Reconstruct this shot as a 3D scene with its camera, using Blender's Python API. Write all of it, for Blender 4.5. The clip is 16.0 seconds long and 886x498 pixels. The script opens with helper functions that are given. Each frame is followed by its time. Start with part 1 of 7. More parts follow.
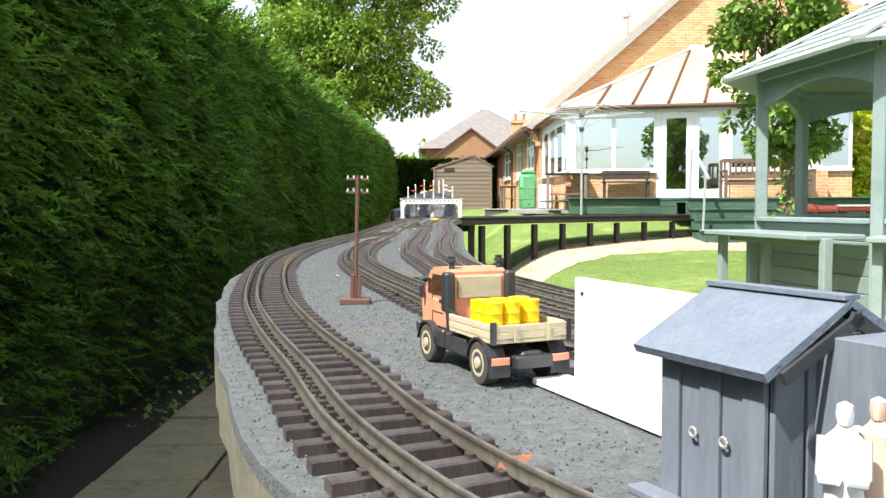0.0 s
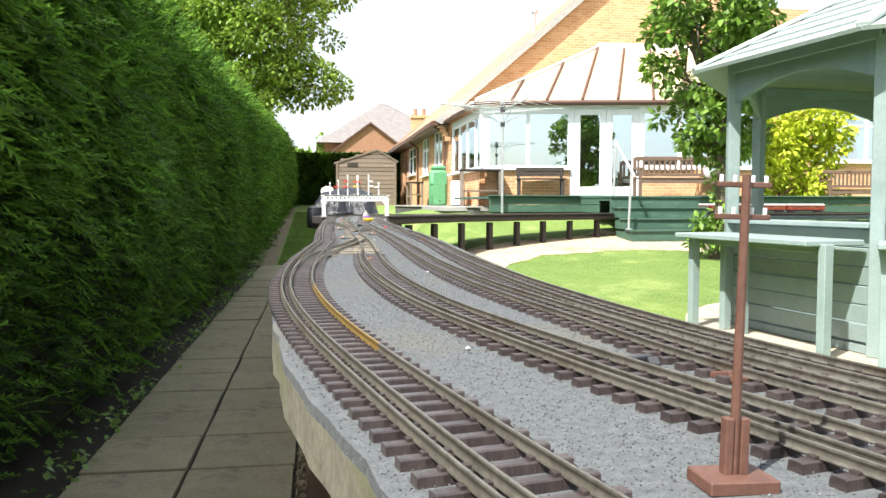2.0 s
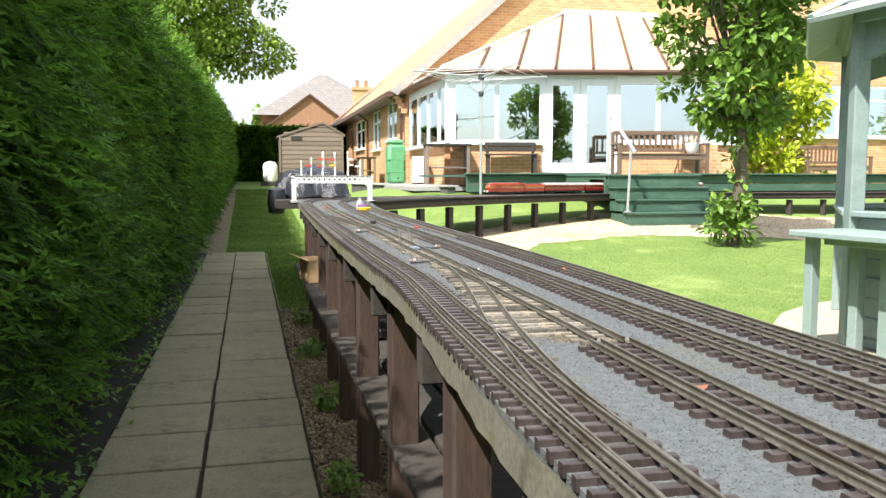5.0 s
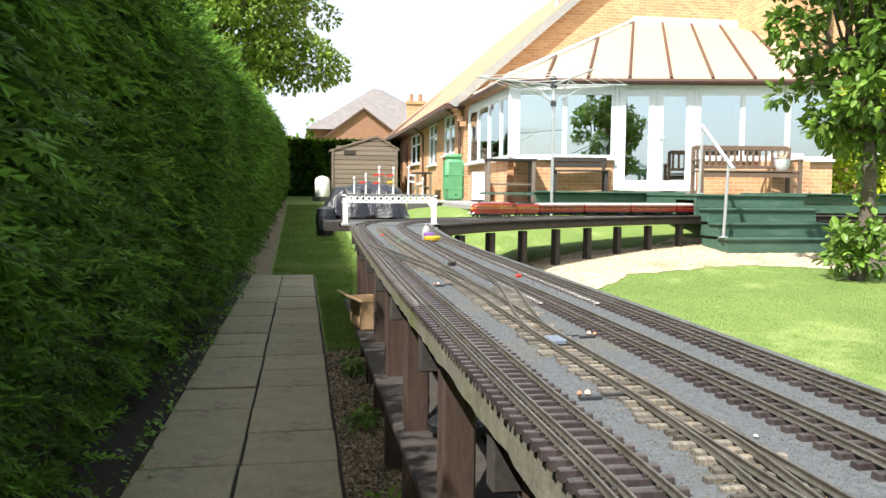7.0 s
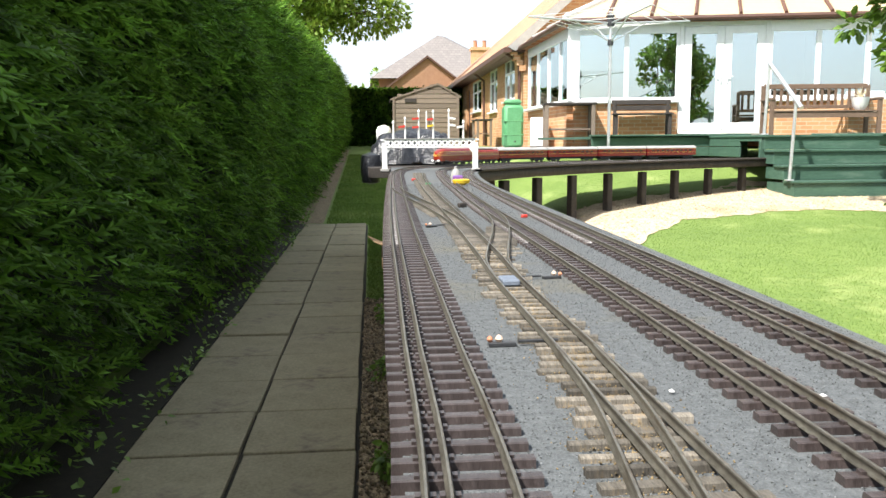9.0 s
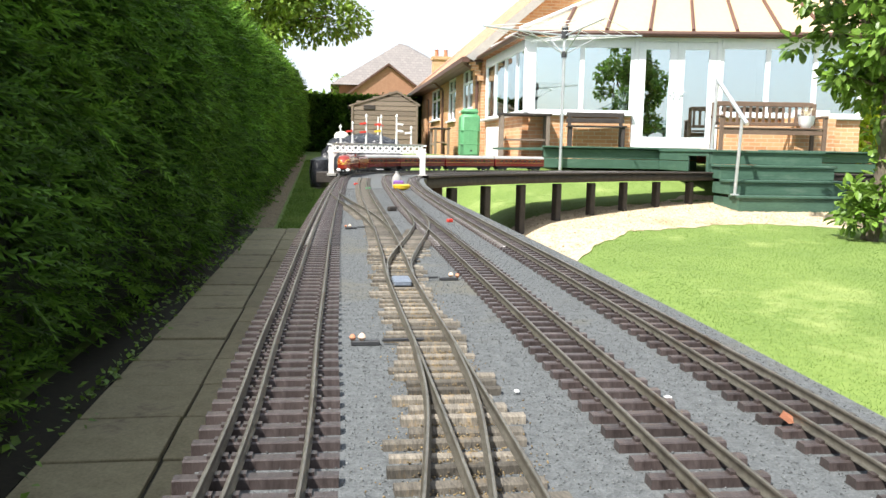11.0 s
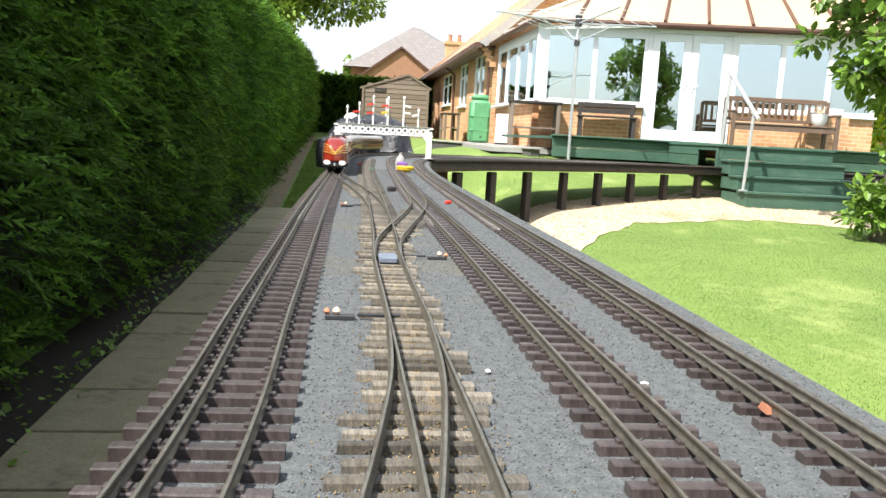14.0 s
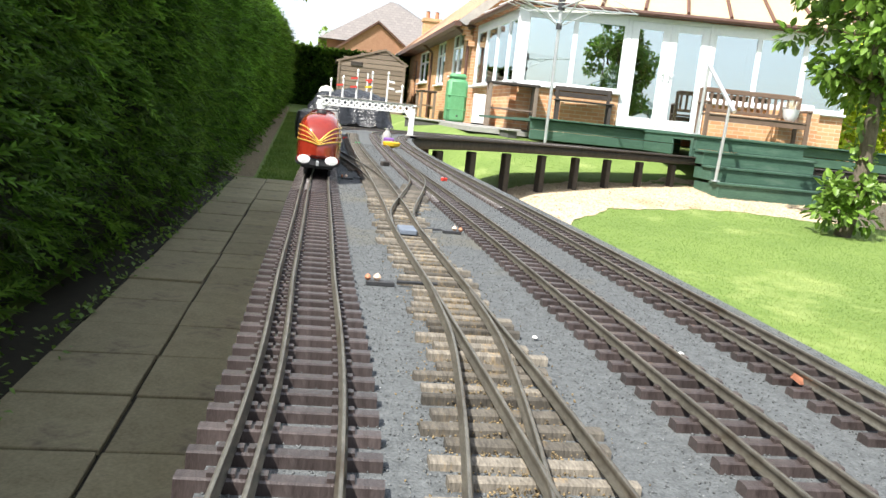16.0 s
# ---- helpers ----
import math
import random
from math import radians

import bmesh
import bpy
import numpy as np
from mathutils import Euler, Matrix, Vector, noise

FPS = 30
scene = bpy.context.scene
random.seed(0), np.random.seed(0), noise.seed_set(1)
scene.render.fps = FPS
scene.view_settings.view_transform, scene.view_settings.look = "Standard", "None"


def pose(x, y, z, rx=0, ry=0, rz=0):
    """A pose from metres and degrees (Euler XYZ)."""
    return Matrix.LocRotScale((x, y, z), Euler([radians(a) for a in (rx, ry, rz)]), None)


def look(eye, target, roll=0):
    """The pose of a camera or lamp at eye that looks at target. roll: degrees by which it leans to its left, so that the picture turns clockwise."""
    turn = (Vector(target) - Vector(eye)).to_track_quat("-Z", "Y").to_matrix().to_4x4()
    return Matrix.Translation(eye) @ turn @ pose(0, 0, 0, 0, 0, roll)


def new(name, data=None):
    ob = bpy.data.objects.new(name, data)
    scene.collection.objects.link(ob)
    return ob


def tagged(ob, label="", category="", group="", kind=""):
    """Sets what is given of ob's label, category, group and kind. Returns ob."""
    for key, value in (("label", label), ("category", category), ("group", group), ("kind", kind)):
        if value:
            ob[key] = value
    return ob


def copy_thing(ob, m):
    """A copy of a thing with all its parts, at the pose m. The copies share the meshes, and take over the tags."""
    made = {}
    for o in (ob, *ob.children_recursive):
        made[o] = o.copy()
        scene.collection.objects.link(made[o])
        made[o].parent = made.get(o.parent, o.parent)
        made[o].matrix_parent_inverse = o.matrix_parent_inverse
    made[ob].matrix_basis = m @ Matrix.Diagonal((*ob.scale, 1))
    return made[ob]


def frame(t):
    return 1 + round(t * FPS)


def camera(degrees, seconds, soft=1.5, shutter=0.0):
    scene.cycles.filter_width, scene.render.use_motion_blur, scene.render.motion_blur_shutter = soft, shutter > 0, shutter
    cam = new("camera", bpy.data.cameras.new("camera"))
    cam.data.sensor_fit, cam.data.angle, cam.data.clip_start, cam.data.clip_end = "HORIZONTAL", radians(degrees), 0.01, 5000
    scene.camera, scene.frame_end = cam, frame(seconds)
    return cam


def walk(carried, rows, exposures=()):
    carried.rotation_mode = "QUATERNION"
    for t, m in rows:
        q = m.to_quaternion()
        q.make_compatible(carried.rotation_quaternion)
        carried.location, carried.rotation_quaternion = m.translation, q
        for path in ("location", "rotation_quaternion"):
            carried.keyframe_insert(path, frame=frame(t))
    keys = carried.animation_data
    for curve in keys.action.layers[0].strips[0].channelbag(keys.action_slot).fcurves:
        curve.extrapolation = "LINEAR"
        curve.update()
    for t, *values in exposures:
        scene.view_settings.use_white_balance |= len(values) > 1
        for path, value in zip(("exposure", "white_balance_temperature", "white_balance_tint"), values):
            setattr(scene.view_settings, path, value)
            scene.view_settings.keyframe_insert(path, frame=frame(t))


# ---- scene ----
cam = camera(57.5, 16.0)
PATH = [
    (0, (0.512, -0.1022, 1.1464), (0.5526, 1.5354, 1.0627), -0.2),
    (0.5, (0.4094, 0.1237, 1.1455), (0.4919, 1.7594, 1.0578), 0.9),
    (1, (0.2713, 0.2961, 1.1701), (0.4689, 1.9209, 1.0685), -1.2),
    (1.5, (0.2055, 0.4728, 1.1767), (0.4359, 2.0952, 1.1078), -0.9),
    (2, (0.1496, 0.6681, 1.1783), (0.4041, 2.2858, 1.0849), 0.1),
    (2.5, (0.0137, 0.8526, 1.1972), (0.3845, 2.4477, 1.1054), -0.9),
    (3, (-0.0659, 1.0443, 1.1964), (0.3536, 2.6251, 1.0717), 0.4),
    (3.5, (-0.1035, 1.3141, 1.1923), (0.247, 2.9125, 1.0849), -0.4),
    (3.7, (-0.1478, 1.4039, 1.1988), (0.2028, 3.0031, 1.0931), 0.1),
    (5.8, (-0.209, 2.8599, 1.2759), (0.1835, 4.4432, 1.1103), -0.2),
    (6, (-0.1832, 2.9814, 1.2751), (0.1536, 4.5824, 1.1546), 0.3),
    (6.5, (-0.1387, 3.2816, 1.2743), (0.1205, 4.8963, 1.1488), 0.4),
    (7, (-0.1263, 3.5619, 1.2972), (0.1565, 5.1736, 1.1816), 0.5),
    (7.5, (-0.079, 3.6634, 1.2907), (0.0637, 5.2917, 1.1562), -0.3),
    (8, (0.0191, 3.6951, 1.2628), (0.1283, 5.32, 1.0701), -1.4),
    (8.5, (0.079, 3.705, 1.253), (0.2019, 5.3275, 1.0455), -0.2),
    (9, (0.1257, 3.6951, 1.2513), (0.269, 5.315, 1.034), -0.4),
    (9.5, (0.1618, 3.6733, 1.2603), (0.3544, 5.2912, 1.075), -0.3),
    (9.7, (0.1784, 3.6737, 1.2579), (0.3898, 5.2902, 1.075), -0.4),
    (11.8, (0.2531, 3.7372, 1.2193), (0.4729, 5.3468, 0.9979), 1.8),
    (12, (0.2543, 3.7395, 1.2177), (0.4731, 5.3485, 0.9906), 1.9),
    (12.5, (0.2575, 3.7391, 1.2185), (0.4755, 5.3482, 0.9848), 1.9),
    (13, (0.2682, 3.7386, 1.2185), (0.4813, 5.3483, 0.9889), 2.5),
    (13.5, (0.2753, 3.7361, 1.2185), (0.4893, 5.3464, 0.9897), 3),
    (14, (0.2769, 3.7359, 1.2169), (0.4902, 5.3463, 0.9889), 3.2),
    (14.5, (0.2763, 3.7376, 1.2136), (0.4894, 5.3473, 0.9815), 3.8),
    (15, (0.2732, 3.7389, 1.2128), (0.4821, 5.3482, 0.9758), 3.6),
    (15.5, (0.2494, 3.7335, 1.2046), (0.4515, 5.3412, 0.9504), 3.9),
    (16, (0.188, 3.7048, 1.2087), (0.4686, 5.2986, 0.943), 5.9),
]
# the clip's own exposure: a little brighter at the start
GAIN = [(0, 0.98), (0.5, 1.0), (1.5, 1.14), (2.5, 1.14), (3.7, 1.14), (5.8, 1.0), (7.0, 0.94), (16, 0.94)]
walk(cam, [(t, look(eye, target, roll)) for t, eye, target, roll in PATH], GAIN)

# ---- light ----
world = bpy.data.worlds.new("world")
scene.world = world
world.use_nodes = True
wn = world.node_tree
sky = wn.nodes.new("ShaderNodeTexSky")
sky.sky_type = "NISHITA"
sky.sun_disc = False
SUN = Vector((-0.74, -0.62, 1.28)).normalized()
sky.sun_elevation = math.asin(SUN.z)
sky.sun_rotation = math.atan2(SUN.x, SUN.y)
sky.dust_density = 3.0
sky.air_density = 1.0
# thin bright cloud over most of the sky
cloud_at, cloud = wn.nodes.new("ShaderNodeTexCoord"), wn.nodes.new("ShaderNodeTexNoise")
cloud.inputs["Scale"].default_value, cloud.inputs["Detail"].default_value, cloud.inputs["Roughness"].default_value = 1.6, 6, 0.55
wn.links.new(cloud_at.outputs["Generated"], cloud.inputs["Vector"])
veil, sheet_mix = wn.nodes.new("ShaderNodeMapRange"), wn.nodes.new("ShaderNodeMix")
veil.inputs[1].default_value, veil.inputs[2].default_value, veil.inputs[3].default_value, veil.inputs[4].default_value = 0.35, 0.6, 0.25, 0.88
wn.links.new(cloud.outputs["Fac"], veil.inputs[0])
sheet_mix.data_type = "RGBA"
wn.links.new(veil.outputs[0], sheet_mix.inputs[0])
wn.links.new(sky.outputs[0], sheet_mix.inputs[6])
sheet_mix.inputs[7].default_value = (4.0, 4.3, 4.6, 1)
wn.links.new(sheet_mix.outputs[2], wn.nodes["Background"].inputs[0])
wn.nodes["Background"].inputs[1].default_value = 0.15
sun = new("sun", bpy.data.lights.new("sun", "SUN"))
sun.data.energy, sun.data.angle, sun.data.color = 5.0, radians(0.6), (1.0, 0.97, 0.91)
sun.matrix_world = look((0, 0, 30), Vector((0, 0, 30)) - SUN)


# ---- materials ----
def ramp(tree, fac, stops):
    n = tree.nodes.new("ShaderNodeValToRGB")
    el = n.color_ramp.elements
    while len(el) < len(stops):
        el.new(0.5)
    for e, (p, c) in zip(el, stops):
        e.position, e.color = p, (*c, 1)
    tree.links.new(fac, n.inputs[0])
    return n.outputs[0]


def mat(name, a, b, scale=8.0, rough=0.8, bump=0.3, metal=0.0, fine=6.0, stretch=(1, 1, 1), stain=None, piece=0.0, island=0.0,
        trans=0.0, spec=0.5, dist=0.003, coat=0.0, stain_scale=1.3, stain_at=0.55):
    """Two-scale noise between a and b, stains, a fine relief, and a shift of brightness by piece or by island."""
    m = bpy.data.materials.new(name)
    m.use_nodes = True
    t = m.node_tree
    nd, ln = t.nodes, t.links
    p = nd["Principled BSDF"]
    tc = nd.new("ShaderNodeNewGeometry" if not piece else "ShaderNodeTexCoord")
    mp = nd.new("ShaderNodeMapping")
    mp.inputs["Scale"].default_value = stretch
    ln.new(tc.outputs["Position" if not piece else "Object"], mp.inputs[0])
    n1, n2 = nd.new("ShaderNodeTexNoise"), nd.new("ShaderNodeTexNoise")
    n1.inputs["Scale"].default_value, n1.inputs["Detail"].default_value, n1.inputs["Roughness"].default_value = scale, 5, 0.65
    n2.inputs["Scale"].default_value, n2.inputs["Detail"].default_value = scale * fine, 3
    ln.new(mp.outputs[0], n1.inputs["Vector"])
    ln.new(mp.outputs[0], n2.inputs["Vector"])
    mx = nd.new("ShaderNodeMix")
    mx.inputs[0].default_value = 0.45
    ln.new(n1.outputs["Fac"], mx.inputs[2])
    ln.new(n2.outputs["Fac"], mx.inputs[3])
    col = ramp(t, mx.outputs[0], [(0.32, a), (0.68, b)])
    if stain:
        n3 = nd.new("ShaderNodeTexNoise")
        n3.inputs["Scale"].default_value, n3.inputs["Detail"].default_value, n3.inputs["Roughness"].default_value = stain_scale, 6, 0.7
        ln.new(mp.outputs[0], n3.inputs["Vector"])
        s = ramp(t, n3.outputs["Fac"], [(stain_at, (0, 0, 0)), (stain_at + 0.14, (1, 1, 1))])
        k = nd.new("ShaderNodeMix")
        k.data_type = "RGBA"
        ln.new(s, k.inputs[0])
        ln.new(col, k.inputs[6])
        k.inputs[7].default_value = (*stain, 1)
        col = k.outputs[2]
    if piece or island:
        g = nd.new("ShaderNodeObjectInfo" if piece else "ShaderNodeNewGeometry")
        mr = nd.new("ShaderNodeMapRange")
        amount = piece or island
        mr.inputs[3].default_value, mr.inputs[4].default_value = 1 - amount, 1 + amount
        ln.new(g.outputs["Random" if piece else "Random Per Island"], mr.inputs[0])
        hv = nd.new("ShaderNodeHueSaturation")
        ln.new(mr.outputs[0], hv.inputs["Value"])
        ln.new(col, hv.inputs["Color"])
        col = hv.outputs[0]
    ln.new(col, p.inputs["Base Color"])
    p.inputs["Roughness"].default_value, p.inputs["Metallic"].default_value = rough, metal
    p.inputs["Specular IOR Level"].default_value = spec
    p.inputs["Coat Weight"].default_value = coat
    if bump:
        bp = nd.new("ShaderNodeBump")
        bp.inputs["Strength"].default_value, bp.inputs["Distance"].default_value = bump, dist
        ln.new(mx.outputs[0], bp.inputs["Height"])
        ln.new(bp.outputs[0], p.inputs["Normal"])
    if trans:
        tr = nd.new("ShaderNodeBsdfTranslucent")
        ln.new(col, tr.inputs[0])
        ms = nd.new("ShaderNodeMixShader")
        ms.inputs[0].default_value = trans
        ln.new(p.outputs[0], ms.inputs[1])
        ln.new(tr.outputs[0], ms.inputs[2])
        ln.new(ms.outputs[0], nd["Material Output"].inputs[0])
    return m


def glass(name, tint=(0.8, 0.9, 0.92), clear=0.35):
    """Window glass: part mirror, part see-through."""
    m = bpy.data.materials.new(name)
    m.use_nodes = True
    t = m.node_tree
    gl, tr, ms = (t.nodes.new("ShaderNodeBsdf" + k) for k in ("Glossy", "Transparent")) , None, None
    gl, tr = gl
    ms = t.nodes.new("ShaderNodeMixShader")
    gl.inputs["Roughness"].default_value = 0.01
    gl.inputs["Color"].default_value = (*tint, 1)
    tr.inputs["Color"].default_value = (0.75, 0.82, 0.82, 1)
    ms.inputs[0].default_value = clear
    t.links.new(gl.outputs[0], ms.inputs[1])
    t.links.new(tr.outputs[0], ms.inputs[2])
    t.links.new(ms.outputs[0], t.nodes["Material Output"].inputs[0])
    return m


GRASS = mat("lawn_soil", (0.10, 0.165, 0.03), (0.18, 0.255, 0.055), 1.1, 0.9, 0.3, fine=30, stain=(0.26, 0.32, 0.10), stain_scale=0.9)
BLADE = mat("grass_blade", (0.085, 0.155, 0.024), (0.19, 0.275, 0.058), 0.9, 0.7, 0, island=0.28, trans=0.3, stain=(0.25, 0.31, 0.09), stain_scale=0.45)
SAND = mat("sandy_gravel", (0.36, 0.27, 0.165), (0.66, 0.54, 0.38), 16, 0.95, 1.0, fine=5, stain=(0.38, 0.285, 0.175), dist=0.02, island=0.3)
PEBBLE = mat("dirty_pebbles", (0.06, 0.042, 0.024), (0.32, 0.25, 0.15), 30, 0.9, 0.8, fine=4, dist=0.01, island=0.55)
SLAB = mat("concrete_slab", (0.20, 0.172, 0.10), (0.36, 0.315, 0.198), 4, 0.9, 0.35, fine=22, stain=(0.15, 0.12, 0.085), piece=0.10, stain_scale=2.2, dist=0.002)
JOINT = mat("slab_joint_soil", (0.016, 0.015, 0.010), (0.035, 0.030, 0.018), 20, 1, 0.5)
BALLAST = mat("grey_ballast_felt", (0.046, 0.051, 0.053), (0.150, 0.160, 0.164), 85, 0.95, 1.0, fine=5, stain=(0.118, 0.113, 0.09), stain_scale=2.5, dist=0.004)
GRIT = mat("ballast_chips", (0.045, 0.05, 0.052), (0.19, 0.20, 0.205), 60, 0.85, 0.2, island=0.55)
OCHRE = mat("ochre_grit", (0.085, 0.06, 0.03), (0.30, 0.225, 0.12), 25, 0.95, 0.2, island=0.5)
BEDSIDE = mat("mossy_felt_edge", (0.085, 0.078, 0.052), (0.19, 0.18, 0.135), 18, 0.95, 0.8, stain=(0.10, 0.105, 0.035), stain_scale=4, stain_at=0.5)
SLEEPER = mat("brown_plastic_sleeper", (0.026, 0.019, 0.018), (0.078, 0.062, 0.059), 40, 0.33, 0.3, stretch=(1, 4, 1), island=0.22, stain=(0.13, 0.112, 0.105), stain_scale=9, stain_at=0.60)
SLEEPER_P = mat("sleeper_brown", (0.026, 0.019, 0.018), (0.078, 0.062, 0.059), 40, 0.33, 0.3, stretch=(1, 4, 1), piece=0.22, stain=(0.13, 0.112, 0.105), stain_scale=9, stain_at=0.60)
OLDWOOD_P = mat("weathered_timber_sleeper", (0.05, 0.044, 0.036), (0.235, 0.208, 0.168), 30, 0.9, 0.6, stretch=(1, 4, 1), piece=0.62, stain=(0.24, 0.155, 0.06), stain_scale=12, stain_at=0.56)
OLDWOOD = mat("weathered_timber_far", (0.045, 0.04, 0.033), (0.15, 0.132, 0.108), 30, 0.9, 0.5, island=0.4)
RAIL = mat("tarnished_brass_rail", (0.105, 0.096, 0.08), (0.25, 0.233, 0.195), 25, 0.4, 0.15, metal=0.6, stretch=(3, 1, 1), stain=(0.10, 0.075, 0.05), stain_scale=6)
YELLOWRAIL = mat("new_brass_rail", (0.34, 0.22, 0.07), (0.46, 0.31, 0.10), 25, 0.35, 0.1, metal=0.7)
POSTWOOD = mat("red_brown_post", (0.026, 0.015, 0.011), (0.078, 0.043, 0.029), 9, 0.8, 0.5, stretch=(3, 3, 0.4), stain=(0.06, 0.05, 0.04), stain_scale=4)
DARKWOOD = mat("dark_decking", (0.022, 0.018, 0.016), (0.062, 0.052, 0.044), 10, 0.85, 0.4, stretch=(1, 3, 1))
GREYWOOD = mat("weathered_grey_wood", (0.125, 0.097, 0.073), (0.25, 0.20, 0.155), 12, 0.9, 0.5, stretch=(1, 1, 6), piece=0.15)
TEAK = mat("teak_bench_wood", (0.085, 0.052, 0.034), (0.19, 0.125, 0.085), 14, 0.75, 0.3, stretch=(0.5, 3, 3))
GREENDECK = mat("green_stained_board", (0.030, 0.075, 0.05), (0.065, 0.135, 0.095), 7, 0.7, 0.3, stretch=(0.5, 1, 3), stain=(0.10, 0.16, 0.12), stain_scale=3, piece=0.08)
SAGE = mat("sage_green_paint", (0.195, 0.255, 0.243), (0.265, 0.33, 0.318), 6, 0.6, 0.15, fine=12, stain=(0.18, 0.235, 0.222), stain_scale=2)
SAGE_P = mat("sage_green_board", (0.185, 0.242, 0.23), (0.245, 0.31, 0.298), 6, 0.6, 0.15, fine=12, piece=0.07)
SAGEROOF = mat("faded_sage_shingle", (0.31, 0.36, 0.345), (0.41, 0.465, 0.45), 9, 0.8, 0.3, piece=0.08)
UPVC = mat("white_plastic_frame", (0.74, 0.76, 0.77), (0.84, 0.85, 0.86), 3, 0.35, 0.0)
WHITE = mat("white_paint", (0.72, 0.72, 0.70), (0.84, 0.84, 0.83), 20, 0.55, 0.1)
BOARDW = mat("bright_white_board", (0.80, 0.80, 0.80), (0.90, 0.90, 0.90), 30, 0.5, 0.1)
POLYROOF = mat("bronze_polycarbonate", (0.46, 0.355, 0.215), (0.56, 0.445, 0.285), 4, 0.5, 0.0, stretch=(6, 1, 1))
BROWNTRIM = mat("brown_gutter", (0.07, 0.032, 0.022), (0.12, 0.06, 0.042), 8, 0.5, 0.1)
LEADGREY = mat("lead_grey", (0.27, 0.26, 0.25), (0.40, 0.39, 0.37), 8, 0.7, 0.2)
PANE = glass("window_glass")
LEAFCON = mat("conifer_spray", (0.018, 0.055, 0.005), (0.165, 0.335, 0.038), 3.0, 0.62, 0, island=0.6, trans=0.5, stain=(0.17, 0.31, 0.038), stain_scale=0.55, stain_at=0.52, spec=0.3)
# near-black green: the shade deep inside a hedge, put into the colour
HEDGESHADE = mat("hedge_inner_shade", (0.007, 0.012, 0.004), (0.020, 0.034, 0.009), 12, 1, 0.8, dist=0.05)
LEAFTREE = mat("broad_leaf", (0.11, 0.20, 0.022), (0.27, 0.40, 0.055), 1.2, 0.5, 0, island=0.4, trans=0.4)
LEAFDARK = mat("glossy_leaf", (0.075, 0.16, 0.02), (0.22, 0.35, 0.055), 4, 0.42, 0, island=0.4, trans=0.35)
LEAFGOLD = mat("golden_ivy_leaf", (0.36, 0.46, 0.02), (0.60, 0.64, 0.06), 3, 0.5, 0, island=0.4, trans=0.35)
BARK = mat("bark", (0.07, 0.055, 0.04), (0.17, 0.14, 0.105), 14, 0.95, 0.8, stretch=(1, 1, 0.3), dist=0.01)
STEEL = mat("galvanised_tube", (0.50, 0.52, 0.53), (0.66, 0.67, 0.68), 15, 0.38, 0.05, metal=0.6)
BLACKPL = mat("black_plastic", (0.018, 0.019, 0.021), (0.045, 0.046, 0.05), 18, 0.5, 0.2)
TARP = mat("black_tarpaulin", (0.010, 0.011, 0.014), (0.035, 0.037, 0.044), 7, 0.28, 0.7, dist=0.04)
RUBBER = mat("tyre_rubber", (0.035, 0.033, 0.03), (0.075, 0.07, 0.062), 40, 0.85, 0.3)
SLATEHUT = mat("slate_grey_paint", (0.115, 0.135, 0.165), (0.175, 0.20, 0.24), 22, 0.6, 0.3, stretch=(2, 2, 0.4), stain=(0.09, 0.10, 0.12), stain_scale=8)
FELTROOF = mat("blue_grey_felt", (0.115, 0.14, 0.18), (0.17, 0.20, 0.25), 60, 0.85, 0.5, stain=(0.17, 0.20, 0.24), stain_scale=6)
CABRED = mat("faded_orange_paint", (0.60, 0.225, 0.13), (0.72, 0.31, 0.19), 12, 0.45, 0.05)
DRUM = mat("yellow_drum_paint", (0.78, 0.52, 0.0), (0.86, 0.60, 0.005), 10, 0.4, 0.05)
PLANKTAN = mat("tan_side_board", (0.38, 0.33, 0.22), (0.52, 0.46, 0.32), 30, 0.8, 0.3, stretch=(1, 1, 6))
RIM = mat("cream_wheel_rim", (0.36, 0.31, 0.20), (0.50, 0.44, 0.30), 60, 0.5, 0.1)
MAROON = mat("crimson_lake_paint", (0.13, 0.008, 0.009), (0.20, 0.015, 0.014), 10, 0.22, 0.0, coat=0.5)
LOCORED = mat("polished_red_paint", (0.19, 0.016, 0.009), (0.27, 0.028, 0.013), 10, 0.16, 0.0, coat=0.7)
GOLD = mat("gold_lining", (0.62, 0.36, 0.06), (0.72, 0.46, 0.10), 20, 0.35, 0, metal=0.4)
RUST = mat("rust_brown_paint", (0.085, 0.038, 0.026), (0.15, 0.072, 0.05), 30, 0.6, 0.2)
FIGSKIN = mat("painted_cream", (0.62, 0.44, 0.33), (0.70, 0.52, 0.40), 30, 0.6, 0)
TEAL = mat("green_water_butt", (0.075, 0.25, 0.105), (0.12, 0.34, 0.16), 5, 0.5, 0.1)
REDP = mat("red_enamel", (0.52, 0.03, 0.02), (0.62, 0.06, 0.04), 10, 0.4, 0)
YELLOWP = mat("yellow_enamel", (0.72, 0.45, 0.02), (0.8, 0.55, 0.04), 10, 0.4, 0)
PURPLE = mat("purple_enamel", (0.16, 0.07, 0.28), (0.2, 0.1, 0.34), 10, 0.4, 0)
DARKGLASS = mat("dark_tinted_glass", (0.012, 0.012, 0.014), (0.025, 0.025, 0.03), 5, 0.08, 0)
TERRA = mat("terracotta", (0.42, 0.17, 0.09), (0.52, 0.24, 0.14), 10, 0.8, 0.1)
ROOMDARK = mat("dim_room_plaster", (0.30, 0.29, 0.27), (0.40, 0.39, 0.36), 3, 0.9, 0)
CARD = mat("brown_cardboard", (0.30, 0.19, 0.10), (0.42, 0.28, 0.16), 6, 0.85, 0.1)
